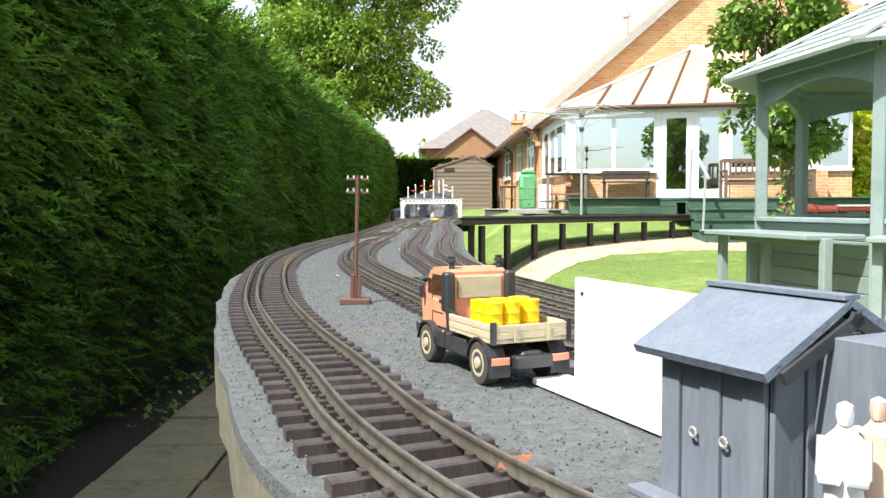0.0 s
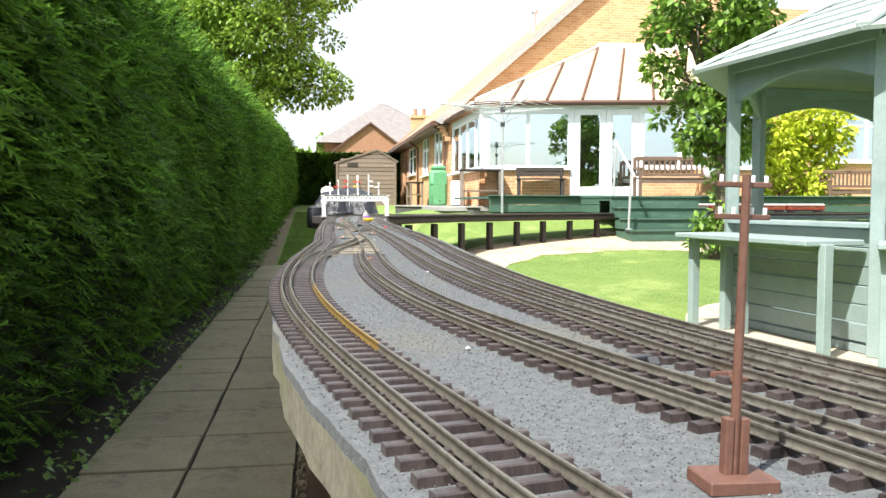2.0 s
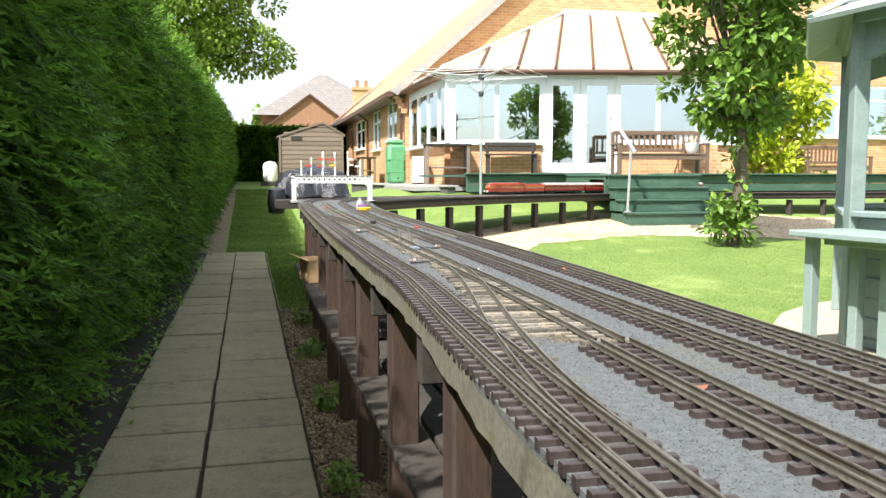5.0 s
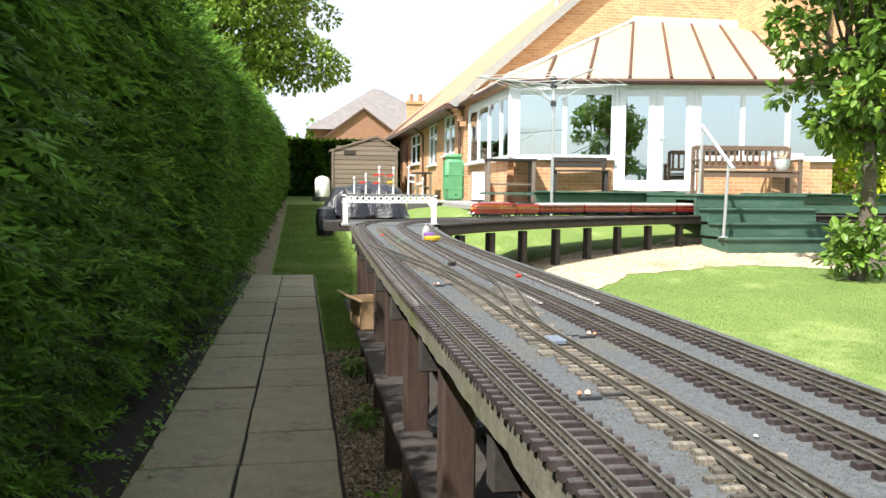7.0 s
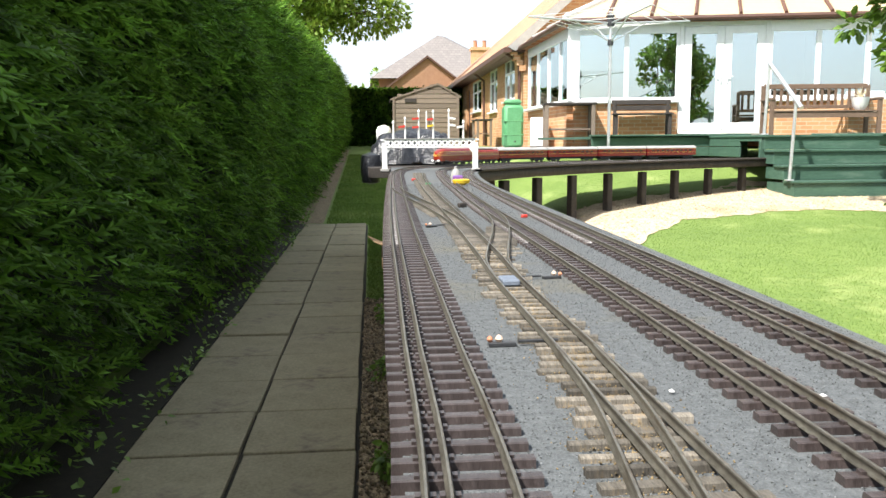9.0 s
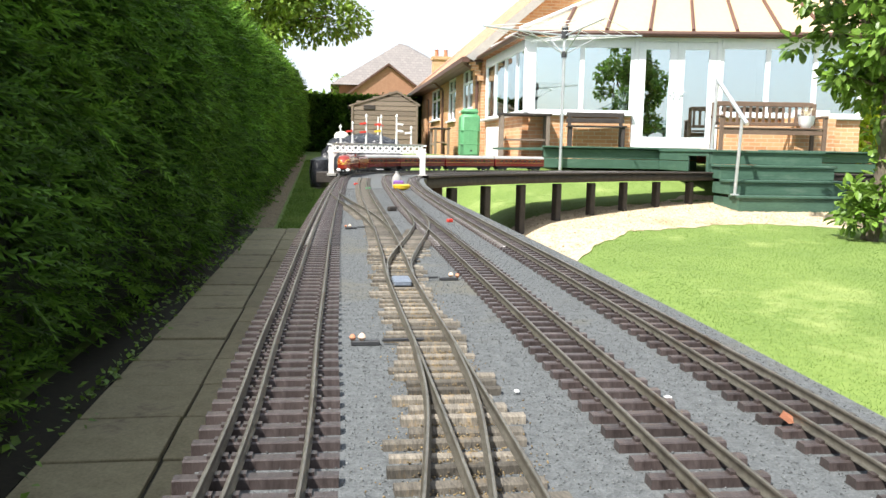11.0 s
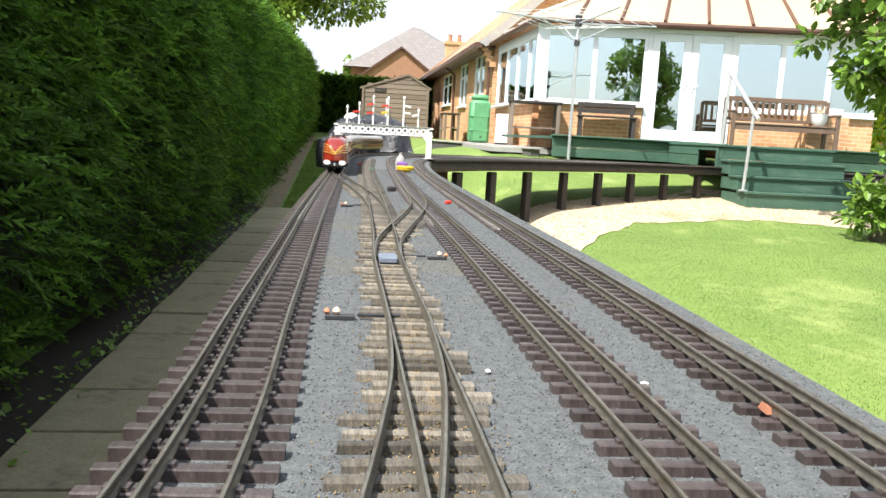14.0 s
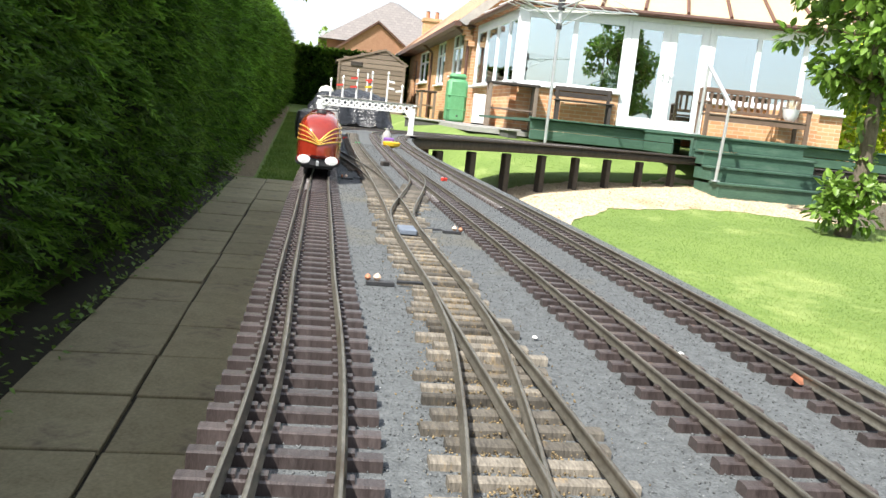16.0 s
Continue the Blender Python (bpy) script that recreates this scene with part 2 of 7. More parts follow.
FARBRICK = mat("old_brown_brick", (0.25, 0.13, 0.08), (0.36, 0.20, 0.125), 4, 0.9, 0.2)
PATIOWALL = mat("dark_render", (0.055, 0.055, 0.055), (0.11, 0.108, 0.10), 6, 0.9, 0.3)
GRANITE = mat("stone_edge", (0.30, 0.25, 0.18), (0.46, 0.40, 0.31), 12, 0.9, 0.5, piece=0.12)


# ---- building helpers ----
def bm_box(bm, c, s, rz=0.0, bevel=0.0, rot=None):
    """A box of size s about c, turned rz degrees, with small chamfers if asked."""
    m = Matrix.Translation(c) @ (rot if rot is not None else Matrix.Rotation(radians(rz), 4, "Z")) @ Matrix.Diagonal((*s, 1))
    r = bmesh.ops.create_cube(bm, size=1, matrix=m)
    if bevel:
        ed = list({e for v in r["verts"] for e in v.link_edges})
        bmesh.ops.bevel(bm, geom=ed, offset=bevel, segments=1, affect="EDGES", profile=0.5)
    return bm


def box(c, s, rz=0.0, bevel=0.0, rot=None):
    return bm_box(bmesh.new(), c, s, rz, bevel, rot)


def bm_tube(bm, a, b, r1, r2=None, seg=10, caps=True):
    """A round bar from a to b."""
    a, b = Vector(a), Vector(b)
    d = b - a
    m = Matrix.Translation((a + b) / 2) @ d.to_track_quat("Z", "Y").to_matrix().to_4x4()
    bmesh.ops.create_cone(bm, cap_ends=caps, segments=seg, radius1=r1, radius2=r1 if r2 is None else r2, depth=d.length, matrix=m)
    return bm


def tube(a, b, r1, r2=None, seg=10):
    return bm_tube(bmesh.new(), a, b, r1, r2, seg)


def bm_lathe(bm, profile, m=None, seg=16):
    """A turned body about z from (radius, height) pairs."""
    rings = []
    for r, z in profile:
        rings.append([bm.verts.new((r * math.cos(2 * math.pi * k / seg), r * math.sin(2 * math.pi * k / seg), z)) for k in range(seg)])
    for p, q in zip(rings, rings[1:]):
        for k in range(seg):
            bm.faces.new((p[k], p[(k + 1) % seg], q[(k + 1) % seg], q[k]))
    bm.faces.new(rings[-1])
    bm.faces.new(rings[0][::-1])
    if m is not None:
        bmesh.ops.transform(bm, matrix=m, verts=[v for ring in rings for v in ring])
    return bm


def bm_prism(bm, outline, depth, m):
    """An outline in x and z, drawn out along y by depth, set at m."""
    n = len(outline)
    f = [bm.verts.new(m @ Vector((x, -depth / 2, z))) for x, z in outline]
    b = [bm.verts.new(m @ Vector((x, depth / 2, z))) for x, z in outline]
    bm.faces.new(f)
    bm.faces.new(b[::-1])
    for k in range(n):
        bm.faces.new((f[k], b[k], b[(k + 1) % n], f[(k + 1) % n]))
    return bm


def link(name, bm, material, smooth=False):
    bmesh.ops.recalc_face_normals(bm, faces=bm.faces)
    me = bpy.data.meshes.new(name)
    bm.to_mesh(me)
    bm.free()
    me.materials.append(material)
    if smooth:
        for p in me.polygons:
            p.use_smooth = True
        me.set_sharp_from_angle(angle=radians(38))
    return me


def part(name, bm, material, parent, label="", smooth=False):
    """One mesh under a thing or under a part, drawn in its parent's space."""
    ob = new(name, link(name, bm, material, smooth))
    ob.parent = parent
    return tagged(ob, label=label)


def piece(name, me, parent, m):
    """A repeated piece on shared mesh data."""
    ob = new(name, me)
    ob.parent = parent
    ob.matrix_basis = m
    return ob


def thing(name, label, category, at=None, group="", kind=""):
    ob = new(name)
    ob.empty_display_size = 0.1
    if at is not None:
        ob.matrix_basis = at
    return tagged(ob, label, category, group, kind)


def solo(name, bm, material, label, category, group="", kind="", at=None, smooth=False):
    ob = new(name, link(name, bm, material, smooth))
    if at is not None:
        ob.matrix_basis = at
    return tagged(ob, label, category, group, kind)


def mesh_np(name, verts, faces, material, smooth=False):
    """A mesh straight from arrays; faces all have the same number of corners."""
    me = bpy.data.meshes.new(name)
    n, k = faces.shape
    me.vertices.add(len(verts))
    me.vertices.foreach_set("co", np.asarray(verts, np.float32).ravel())
    me.loops.add(n * k)
    me.loops.foreach_set("vertex_index", faces.astype(np.int32).ravel())
    me.polygons.add(n)
    me.polygons.foreach_set("loop_start", np.arange(0, n * k, k, dtype=np.int32))
    me.update(calc_edges=True)
    me.validate()
    me.materials.append(material)
    return me


def scatter(name, pts, dirs, ups, size, shape, faces, material, rng, spread=0.35):
    """Copies of a small leaf shape at pts: x along dirs, z along ups."""
    n = len(pts)
    d = dirs / np.linalg.norm(dirs, axis=1, keepdims=True)
    s = np.cross(ups, d)
    s /= np.linalg.norm(s, axis=1, keepdims=True) + 1e-9
    u = np.cross(d, s)
    k = size * (1 + spread * rng.uniform(-1, 1, n))
    sh = np.asarray(shape, float)
    v = pts[:, None, :] + k[:, None, None] * (sh[None, :, 0:1] * d[:, None] + sh[None, :, 1:2] * s[:, None] + sh[None, :, 2:3] * u[:, None])
    f = np.asarray(faces)[None] + (np.arange(n) * len(sh))[:, None, None]
    return mesh_np(name, v.reshape(-1, 3), f.reshape(-1, f.shape[-1]), material)


def spline(pts, step=0.05):
    """A smooth line through points in the plan, at even steps."""
    p = np.array(pts, float)
    p = np.vstack([2 * p[0] - p[1], p, 2 * p[-1] - p[-2]])
    out = []
    for i in range(1, len(p) - 2):
        for u in np.linspace(0, 1, 40, endpoint=False):
            a, b, c, d = p[i - 1:i + 3]
            out.append(0.5 * (2 * b + (c - a) * u + (2 * a - 5 * b + 4 * c - d) * u * u + (3 * b - a - 3 * c + d) * u ** 3))
    out.append(p[-2])
    out = np.array(out)
    s = np.concatenate([[0], np.cumsum(np.linalg.norm(np.diff(out, axis=0), axis=1))])
    q = np.arange(0, s[-1], step)
    return np.stack([np.interp(q, s, out[:, k]) for k in range(out.shape[1])], 1)


def sides(line):
    """Unit vectors to the right of the line's run."""
    t = np.gradient(line[:, :2], axis=0)
    t /= np.linalg.norm(t, axis=1, keepdims=True)
    return np.stack([t[:, 1], -t[:, 0]], 1)


def sweep(name, line, offset, profile, z, material):
    """A section (across, up) drawn along a line in the plan."""
    s = sides(line)
    pr = np.array(profile)
    n, k = len(line), len(pr)
    v = np.zeros((n, k, 3))
    v[:, :, :2] = line[:, None, :2] + s[:, None] * (offset + pr[None, :, 0:1])
    v[:, :, 2] = z + pr[None, :, 1]
    i = np.arange(n - 1)[:, None] * k + np.arange(k)[None]
    j = np.arange(n - 1)[:, None] * k + (np.arange(k)[None] + 1) % k
    f = np.stack([i, j, j + k, i + k], -1).reshape(-1, 4)
    return mesh_np(name, v.reshape(-1, 3), f, material)


# ---- ground ----
def smooth01(v):
    v = np.clip(v, 0, 1)
    return v * v * (3 - 2 * v)


def ground_z(x, y):
    left = np.clip(0.058 * (np.asarray(y, float) - 16.5), 0, 1.1)
    lawn = np.interp(y, [-40, 4, 6, 11, 13.5, 14.8, 17, 30, 60], [0.15, 0.19, 0.235, 0.44, 0.66, 0.99, 1.08, 1.1, 1.2])
    r = smooth01((np.asarray(x, float) - 0.75) / 1.9)
    return left * (1 - r) + r * np.maximum(lawn, left) - 0.03


def sheet(name, xs, ys, fz, material, label, category, kind="structure"):
    X, Y = np.meshgrid(xs, ys)
    Z = fz(X, Y)
    v = np.stack([X, Y, Z], -1).reshape(-1, 3)
    n, k = len(ys), len(xs)
    i = (np.arange(n - 1)[:, None] * k + np.arange(k - 1)[None]).ravel()
    me = mesh_np(name, v, np.stack([i, i + 1, i + k + 1, i + k], 1), material)
    for p in me.polygons:
        p.use_smooth = True
    return tagged(new(name, me), label, category, kind=kind)


gx = np.concatenate([[-3000, -800, -200, -60, -20, -8], np.arange(-4, 14, 0.25), [16, 20, 30, 60, 200, 800, 3000]])
gy = np.concatenate([[-3000, -800, -200, -60, -20, -8], np.arange(-4, 34, 0.3), [38, 45, 60, 100, 250, 800, 3000]])
sheet("ground", gx, gy, ground_z, GRASS, "mown green lawn rising gently towards the house", "lawn")


def blades(name, n, inside, label, seed, size=0.035):
    """Short mown grass as tufts of crossed blades."""
    rng = np.random.default_rng(seed)
    p = inside(rng, n)
    z = ground_z(p[:, 0], p[:, 1])
    pts = np.stack([p[:, 0], p[:, 1], z], 1)
    a = rng.uniform(0, 2 * math.pi, len(pts))
    d = np.stack([np.cos(a) * 0.5, np.sin(a) * 0.5, np.ones(len(pts))], 1)
    ups = np.stack([-np.sin(a), np.cos(a), np.zeros(len(pts))], 1)
    sh = [(0, -0.09, 0), (0, 0.09, 0), (0.6, 0.05, 0.05), (1, 0, 0.2), (0.6, -0.05, 0.05)]
    me = scatter(name, pts, d, ups, size, sh, [(0, 1, 2, 4), (4, 2, 3, 3)][:1], BLADE, rng)
    return tagged(new(name, me), label, "grass", kind="stuff")


def gravel_zone(x, y):
    """The bare sandy area: a band beside the viaduct that ends at the lawn's rounded edge."""
    near = np.interp(x, [0.9, 1.6, 2.1, 2.6, 3.2, 4.2, 5.2, 7.0, 9, 12], [8.0, 9.0, 9.85, 10.75, 11.4, 11.85, 11.9, 11.4, 11.0, 10.8])
    far = np.interp(x, [0.9, 1.6, 2.4, 3.4, 4.4, 5.0, 7.0, 9, 12], [9.6, 11.3, 12.4, 13.0, 13.5, 13.8, 13.8, 13.3, 12.6])
    return near, far


def edge_wave(x):
    """The lawn's uneven worn edge."""
    return 0.05 * np.sin(x * 4.3) + 0.03 * np.sin(x * 11.7 + 1) + 0.018 * np.sin(x * 29 + 2)


def lawn_points(rng, n):
    p = np.stack([rng.uniform(0.8, 10, n), rng.uniform(2.0, 15.5, n)], 1)
    near, far = gravel_zone(p[:, 0], p[:, 1])
    near = near + edge_wave(p[:, 0]) + rng.exponential(0.05, len(p))
    return p[(p[:, 1] < near) | ((p[:, 1] > far) & (p[:, 0] < 5))]


blades("lawn_grass", 520000, lawn_points, "short bright mown lawn grass", 3, 0.013)
blades("verge_grass", 90000, lambda rng, n: (lambda q: q[(q[:, 1] > 16.2) | (q[:, 0] > 0.08)])(np.stack([rng.uniform(-0.58, 0.9, n), 10 + 21 * rng.uniform(0, 1, n) ** 1.3], 1)), "grass verge beside the paving and under the raised track", 4, 0.05)
gxs = np.linspace(0.9, 12, 300)
near, far = gravel_zone(gxs, 0)
gv, gf = [], []
for k, gxv in enumerate(gxs):
    for u in np.linspace(0, 1, 14):
        yy = near[k] + float(edge_wave(gxv)) + u * (far[k] - near[k])
        gv.append((gxv, yy, float(ground_z(gxv, yy)) + 0.006))
for k in range(len(gxs) - 1):
    for u in range(13):
        i = k * 14 + u
        gf.append((i, i + 14, i + 15, i + 1))
tagged(new("gravel_path", mesh_np("gravel_path", np.array(gv), np.array(gf), SAND)), "pale sandy gravel between the lawn and the raised track", "gravel", kind="structure")

# paving: two rows of slabs, hedge to one side, a strip of stones to the other
paving = thing("pavement", "two rows of worn buff concrete paving slabs in hedge shade", "paving", kind="structure")
part("joint_bed", box((-0.41, 7.15, -0.06), (0.95, 18.0, 0.08)), JOINT, paving)
slab_me = []
for k in range(4):
    slab_me.append(link("slab", box((0, 0, -0.02), (0.452, 0.495, 0.05), bevel=0.004), SLAB))
for r in range(35):
    for cidx, cx in ((0, -0.655), (1, -0.185)):
        h = random.Random(r * 7 + cidx)
        y = 16.155 - 0.515 * r - (0.012 if cidx else 0)
        piece("slab", slab_me[h.randrange(4)], paving, pose(cx + h.uniform(-0.004, 0.004), y - 0.2575, h.uniform(-0.007, 0.004), h.uniform(-0.4, 0.4), h.uniform(-0.4, 0.4), h.uniform(-0.5, 0.5) + 180 * h.randrange(2)))
solo("hedge_soil", box((-1.06, 12, -0.035), (0.34, 30, 0.06)), JOINT, "dark bare soil strip under the hedge", "soil", kind="structure")
# stones under the raised track
rng = np.random.default_rng(8)
n = 26000
sp = np.stack([rng.uniform(0.06, 1.0, n), rng.uniform(1.5, 10.1, n), np.zeros(n)], 1)
sp[:, 2] = np.maximum(ground_z(sp[:, 0], sp[:, 1]), -0.005) + rng.uniform(0.0, 0.010, n)
dv = rng.normal(size=(n, 3))
up = rng.normal(size=(n, 3))
stone = [(1, 0, 0), (-1, 0, 0), (0, 0.75, 0), (0, -0.75, 0), (0, 0, 0.6), (0, 0, -0.6)]
stf = [(0, 2, 4), (2, 1, 4), (1, 3, 4), (3, 0, 4), (2, 0, 5), (1, 2, 5), (3, 1, 5), (0, 3, 5)]
tagged(new("border_stones", scatter("border_stones", sp, dv, up, 0.013, stone, stf, PEBBLE, rng, 0.6)), "mixed brown pebbles and soil under the raised track", "pebbles", kind="stuff")
n = 22000
gp = np.stack([rng.uniform(1.0, 9.0, n), rng.uniform(8.4, 13.9, n), np.zeros(n)], 1)
gn, gf2 = gravel_zone(gp[:, 0], gp[:, 1])
gp = gp[(gp[:, 1] > gn + 0.04) & (gp[:, 1] < gf2 - 0.04)]
gp[:, 2] = ground_z(gp[:, 0], gp[:, 1]) + 0.008
tagged(new("sandy_stones", scatter("sandy_stones", gp, rng.normal(size=gp.shape), rng.normal(size=gp.shape), 0.011, stone, stf, SAND, rng, 0.7)), "small tan stones loose on the sandy ground", "stones", kind="stuff")
sheet("hedge_bed", np.linspace(-1.0, -0.62, 7), np.linspace(16.2, 33, 120), lambda X, Y: ground_z(X, Y) + 0.035 + 0.012 * np.sin(X * 40 + Y * 7) * np.sin(Y * 3.1), PEBBLE, "bare brown soil along the foot of the hedge", "soil")
solo("soil_strip", box((0.55, 5.0, -0.03), (0.98, 10.0, 0.05)), PEBBLE, "dark soil strip below the raised track", "soil", kind="structure")


# ---- hedge ----
def hedge_top(y):
    return np.interp(y, [-6, 4, 8, 14, 30, 45], [2.55, 2.6, 2.72, 2.95, 3.7, 4.3])


def hedge_x(y, z):
    lump = 0.05 * np.sin(y * 1.3 + z * 0.7) + 0.035 * np.sin(y * 3.1 - z * 2.3) + 0.03 * np.sin(z * 4.1 + y * 0.6)
    h = np.clip(z / hedge_top(y), 0, 1)
    return -0.92 + lump - 0.20 * (1 - h) ** 9 - 0.35 * h ** 6 + 0.05 * np.sin(h * 3.1)


def hedge():
    rng = np.random.default_rng(21)
    top = thing("hedge", "tall clipped dark green conifer hedge beside the path", "hedge")
    ys = np.linspace(-4, 40, 260)
    us = np.linspace(0, 1, 34)
    v, base = [], []
    for y in ys:
        ht = float(hedge_top(y)) - 0.05
        zb = float(np.clip(0.058 * (y - 16.5), 0, 1.1))
        for u in us:
            z = zb + u * (ht - zb)
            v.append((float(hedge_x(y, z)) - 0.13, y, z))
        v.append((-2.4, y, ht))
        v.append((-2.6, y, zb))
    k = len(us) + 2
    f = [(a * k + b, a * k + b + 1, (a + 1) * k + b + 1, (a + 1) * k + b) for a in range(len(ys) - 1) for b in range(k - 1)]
    # sheet behind the sprays, coloured near-black as the hedge's inner shade
    core = new("hedge_shade_core", mesh_np("hedge_shade_core", np.array(v), np.array(f), HEDGESHADE))
    core.parent = top
    # feathery sprays on the face and the top, denser where the walk passes
    n = 92000
    y = -1.5 + 40 * rng.uniform(0, 1, n) ** 1.75
    zb = np.clip(0.058 * (y - 16.5), 0, 1.1) + 0.05
    h = rng.uniform(0, 1, n) ** 0.72
    # fewer sprays near the foot, so more painted shade shows from the core
    keep = rng.uniform(0, 1, n) < 0.30 + 0.7 * smooth01(h / 0.6)
    y, zb, h = y[keep], zb[keep], h[keep]
    n = len(y)
    z = zb + h * (hedge_top(y) - zb)
    big = 1 + 0.045 * np.clip(y - 4, 0, 30)
    depth = rng.uniform(0, 1, n) ** 1.1 * 0.21
    x = hedge_x(y, z) - depth + 0.05 * np.sin(y * 9 + 3 * np.sin(z * 6)) * np.sin(z * 8 + 2 * np.sin(y * 4))
    d = np.stack([rng.uniform(0.2, 0.8, n), rng.normal(0.7, 0.55, n), rng.normal(-0.18, 0.30, n)], 1)
    ups = np.stack([rng.normal(0.5, 0.4, n), rng.normal(0, 0.5, n), np.ones(n)], 1)
    # one frond: a drooping spine with paired side sprays
    sp = [(0.18 * k, 0.0, -0.20 * (0.18 * k) ** 2) for k in range(6)]
    tp = [(0.18 * k + 0.24, e * (0.21 - 0.028 * k), -0.03 - 0.22 * (0.18 * k) ** 2) for k in range(5) for e in (1, -1)]
    frond = sp + tp
    ftri = [(k, k + 1, 6 + 2 * k + e) for k in range(5) for e in (0, 1)]
    m = new("hedge_sprays", scatter("hedge_sprays", np.stack([x, y, z], 1), d, ups, 0.15 * big, frond, ftri, LEAFCON, rng))
    m.parent = top
    n = 26000
    y = -1.5 + 40 * rng.uniform(0, 1, n) ** 1.4
    x = -0.9 - rng.uniform(0.2, 1.5, n)
    z = hedge_top(y) + 0.05 * np.sin(y * 7) + rng.normal(0, 0.05, n)
    d = np.stack([rng.normal(0.2, 0.6, n), rng.normal(0.1, 0.6, n), rng.uniform(0.2, 1, n)], 1)
    m = new("hedge_top_growth", scatter("hedge_top_growth", np.stack([x, y, z], 1), d, rng.normal(size=(n, 3)), 0.20, frond, ftri, LEAFCON, rng))
    m.parent = top
    return top


hedge()


def low_ivy():
    """Ivy and fallen sprays along the hedge foot."""
    rng = np.random.default_rng(5)
    n = 1500
    y = rng.uniform(4, 30, n)
    w = 0.5 + 0.5 * np.sin(y * 2.1 + np.sin(y * 5))
    x = -0.90 + rng.uniform(-0.12, 0.08, n) * (0.4 + w)
    z = np.clip(0.058 * (y - 16.5), 0, 1.1) + rng.uniform(0, 0.17, n) * (0.3 + w)
    d = rng.normal(size=(n, 3)) + (0.6, 0, 0)
    sh = [(0, 0, 0), (0.4, 0.45, 0.05), (1, 0, -0.1), (0.4, -0.45, 0.05)]
    tagged(new("ground_ivy", scatter("ground_ivy", np.stack([x, y, z], 1), d, np.tile((0.3, 0.0, 1.0), (n, 1)), 0.034, sh, [(0, 1, 2, 3)], LEAFDARK, rng)),
           "dark ivy creeping along the hedge foot", "ivy", kind="stuff")


low_ivy()


# ---- raised track bed ----
BED = 1.0
LEFT = spline([(0.75, -0.35), (0.60, 0.02), (0.43, 0.33), (0.302, 0.72), (0.182, 1.21), (0.115, 1.58), (0.087, 1.88), (0.068, 2.25), (0.058, 2.6), (0.062, 3.0), (0.088, 3.4), (0.140, 4.1), (0.150, 4.65), (0.156, 5.03), (0.170, 5.95), (0.203, 7.4), (0.243, 8.8), (0.283, 10.2), (0.33, 11.6)], 0.06)
RIGHT = spline([(1.9, 0.2), (1.5, 0.40), (1.2, 0.56), (1.03, 0.70), (0.92, 0.83), (0.85, 0.97), (0.80, 1.12), (0.765, 1.26), (0.732, 1.42), (0.675, 1.9), (0.66, 2.5), (0.685, 3.3), (0.745, 4.5), (0.765, 5.2), (0.785, 6.4), (0.82, 8.2), (0.92, 9.6), (1.05, 10.4), (1.5, 11.1)], 0.06)


def slab_between(name, L, R, top, thick, material, n=420):
    """A board between two edges in the plan."""
    a = L[np.linspace(0, len(L) - 1, n).astype(int)].copy()
    a[:, 0] += 0.0035 * np.sin(a[:, 1] * 37) * np.sin(a[:, 1] * 11 + 1) + 0.002 * np.sin(a[:, 1] * 90)
    b = R[np.linspace(0, len(R) - 1, n).astype(int)]
    cols = 10
    v = []
    for p, q in zip(a, b):
        for u in np.linspace(0, 1, cols):
            v.append((*(p + u * (q - p)), top))
        for u in np.linspace(1, 0, cols):
            v.append((*(p + u * (q - p)), top - thick))
    k = 2 * cols
    f = [(i * k + j, i * k + (j + 1) % k, (i + 1) * k + (j + 1) % k, (i + 1) * k + j) for i in range(n - 1) for j in range(k)]
    me = mesh_np(name, np.array(v), np.array(f), material)
    me.shade_flat()
    return me


bed = thing("raised_track_bed", "raised timber railway baseboard covered in grey ballast felt", "track bed")
for nm, me, lb in (("ballast_top", slab_between("ballast_top", LEFT, RIGHT, BED, 0.012, BALLAST), "grey gritty ballast surface"),
                   ("baseboard", slab_between("baseboard", LEFT, RIGHT, BED - 0.0125, 0.050, BEDSIDE), "mossy felt-edged board")):
    ob = tagged(new(nm, me), lb)
    ob.parent = bed
# joists, posts and the shelf below
for k, y in enumerate(np.arange(0.4, 11.4, 0.86)):
    xl = float(np.interp(y, LEFT[:, 1], LEFT[:, 0]))
    xr = float(np.interp(y, RIGHT[:, 1], RIGHT[:, 0]))
    for x in (xl + 0.10, xr - 0.07):
        zg = float(ground_z(x, y)) - 0.05
        part("post", box((x, y, (zg + 0.935) / 2), (0.085, 0.095, 0.935 - zg), bevel=0.006), POSTWOOD, bed)
    part("cross_beam", box(((xl + xr) / 2, y + 0.085, 0.88), (xr - xl - 0.03, 0.045, 0.11), bevel=0.004), DARKWOOD, bed)
    if y > 1.5:
        part("brace", box((xl + 0.14, y + 0.2, 0.66), (0.04, 0.05, 0.42), rot=Matrix.Rotation(radians(-42), 4, "X"), bevel=0.004), DARKWOOD, bed)
        part("low_rail", box(((xl + xr) / 2 + 0.05, y - 0.075, 0.36), (xr - xl - 0.1, 0.04, 0.09), bevel=0.004), DARKWOOD, bed)
for x in (0.27, 0.42, 0.57):
    part("shelf_board", box((x, 6.2, 0.43), (0.135, 7.6, 0.025), bevel=0.004), DARKWOOD, bed)
chips = 130000
rng = np.random.default_rng(12)
cy = rng.uniform(0.2, 8.5, chips) ** 1.0
cl, cr = np.interp(cy, LEFT[:, 1], LEFT[:, 0]), np.interp(cy, RIGHT[:, 1], RIGHT[:, 0])
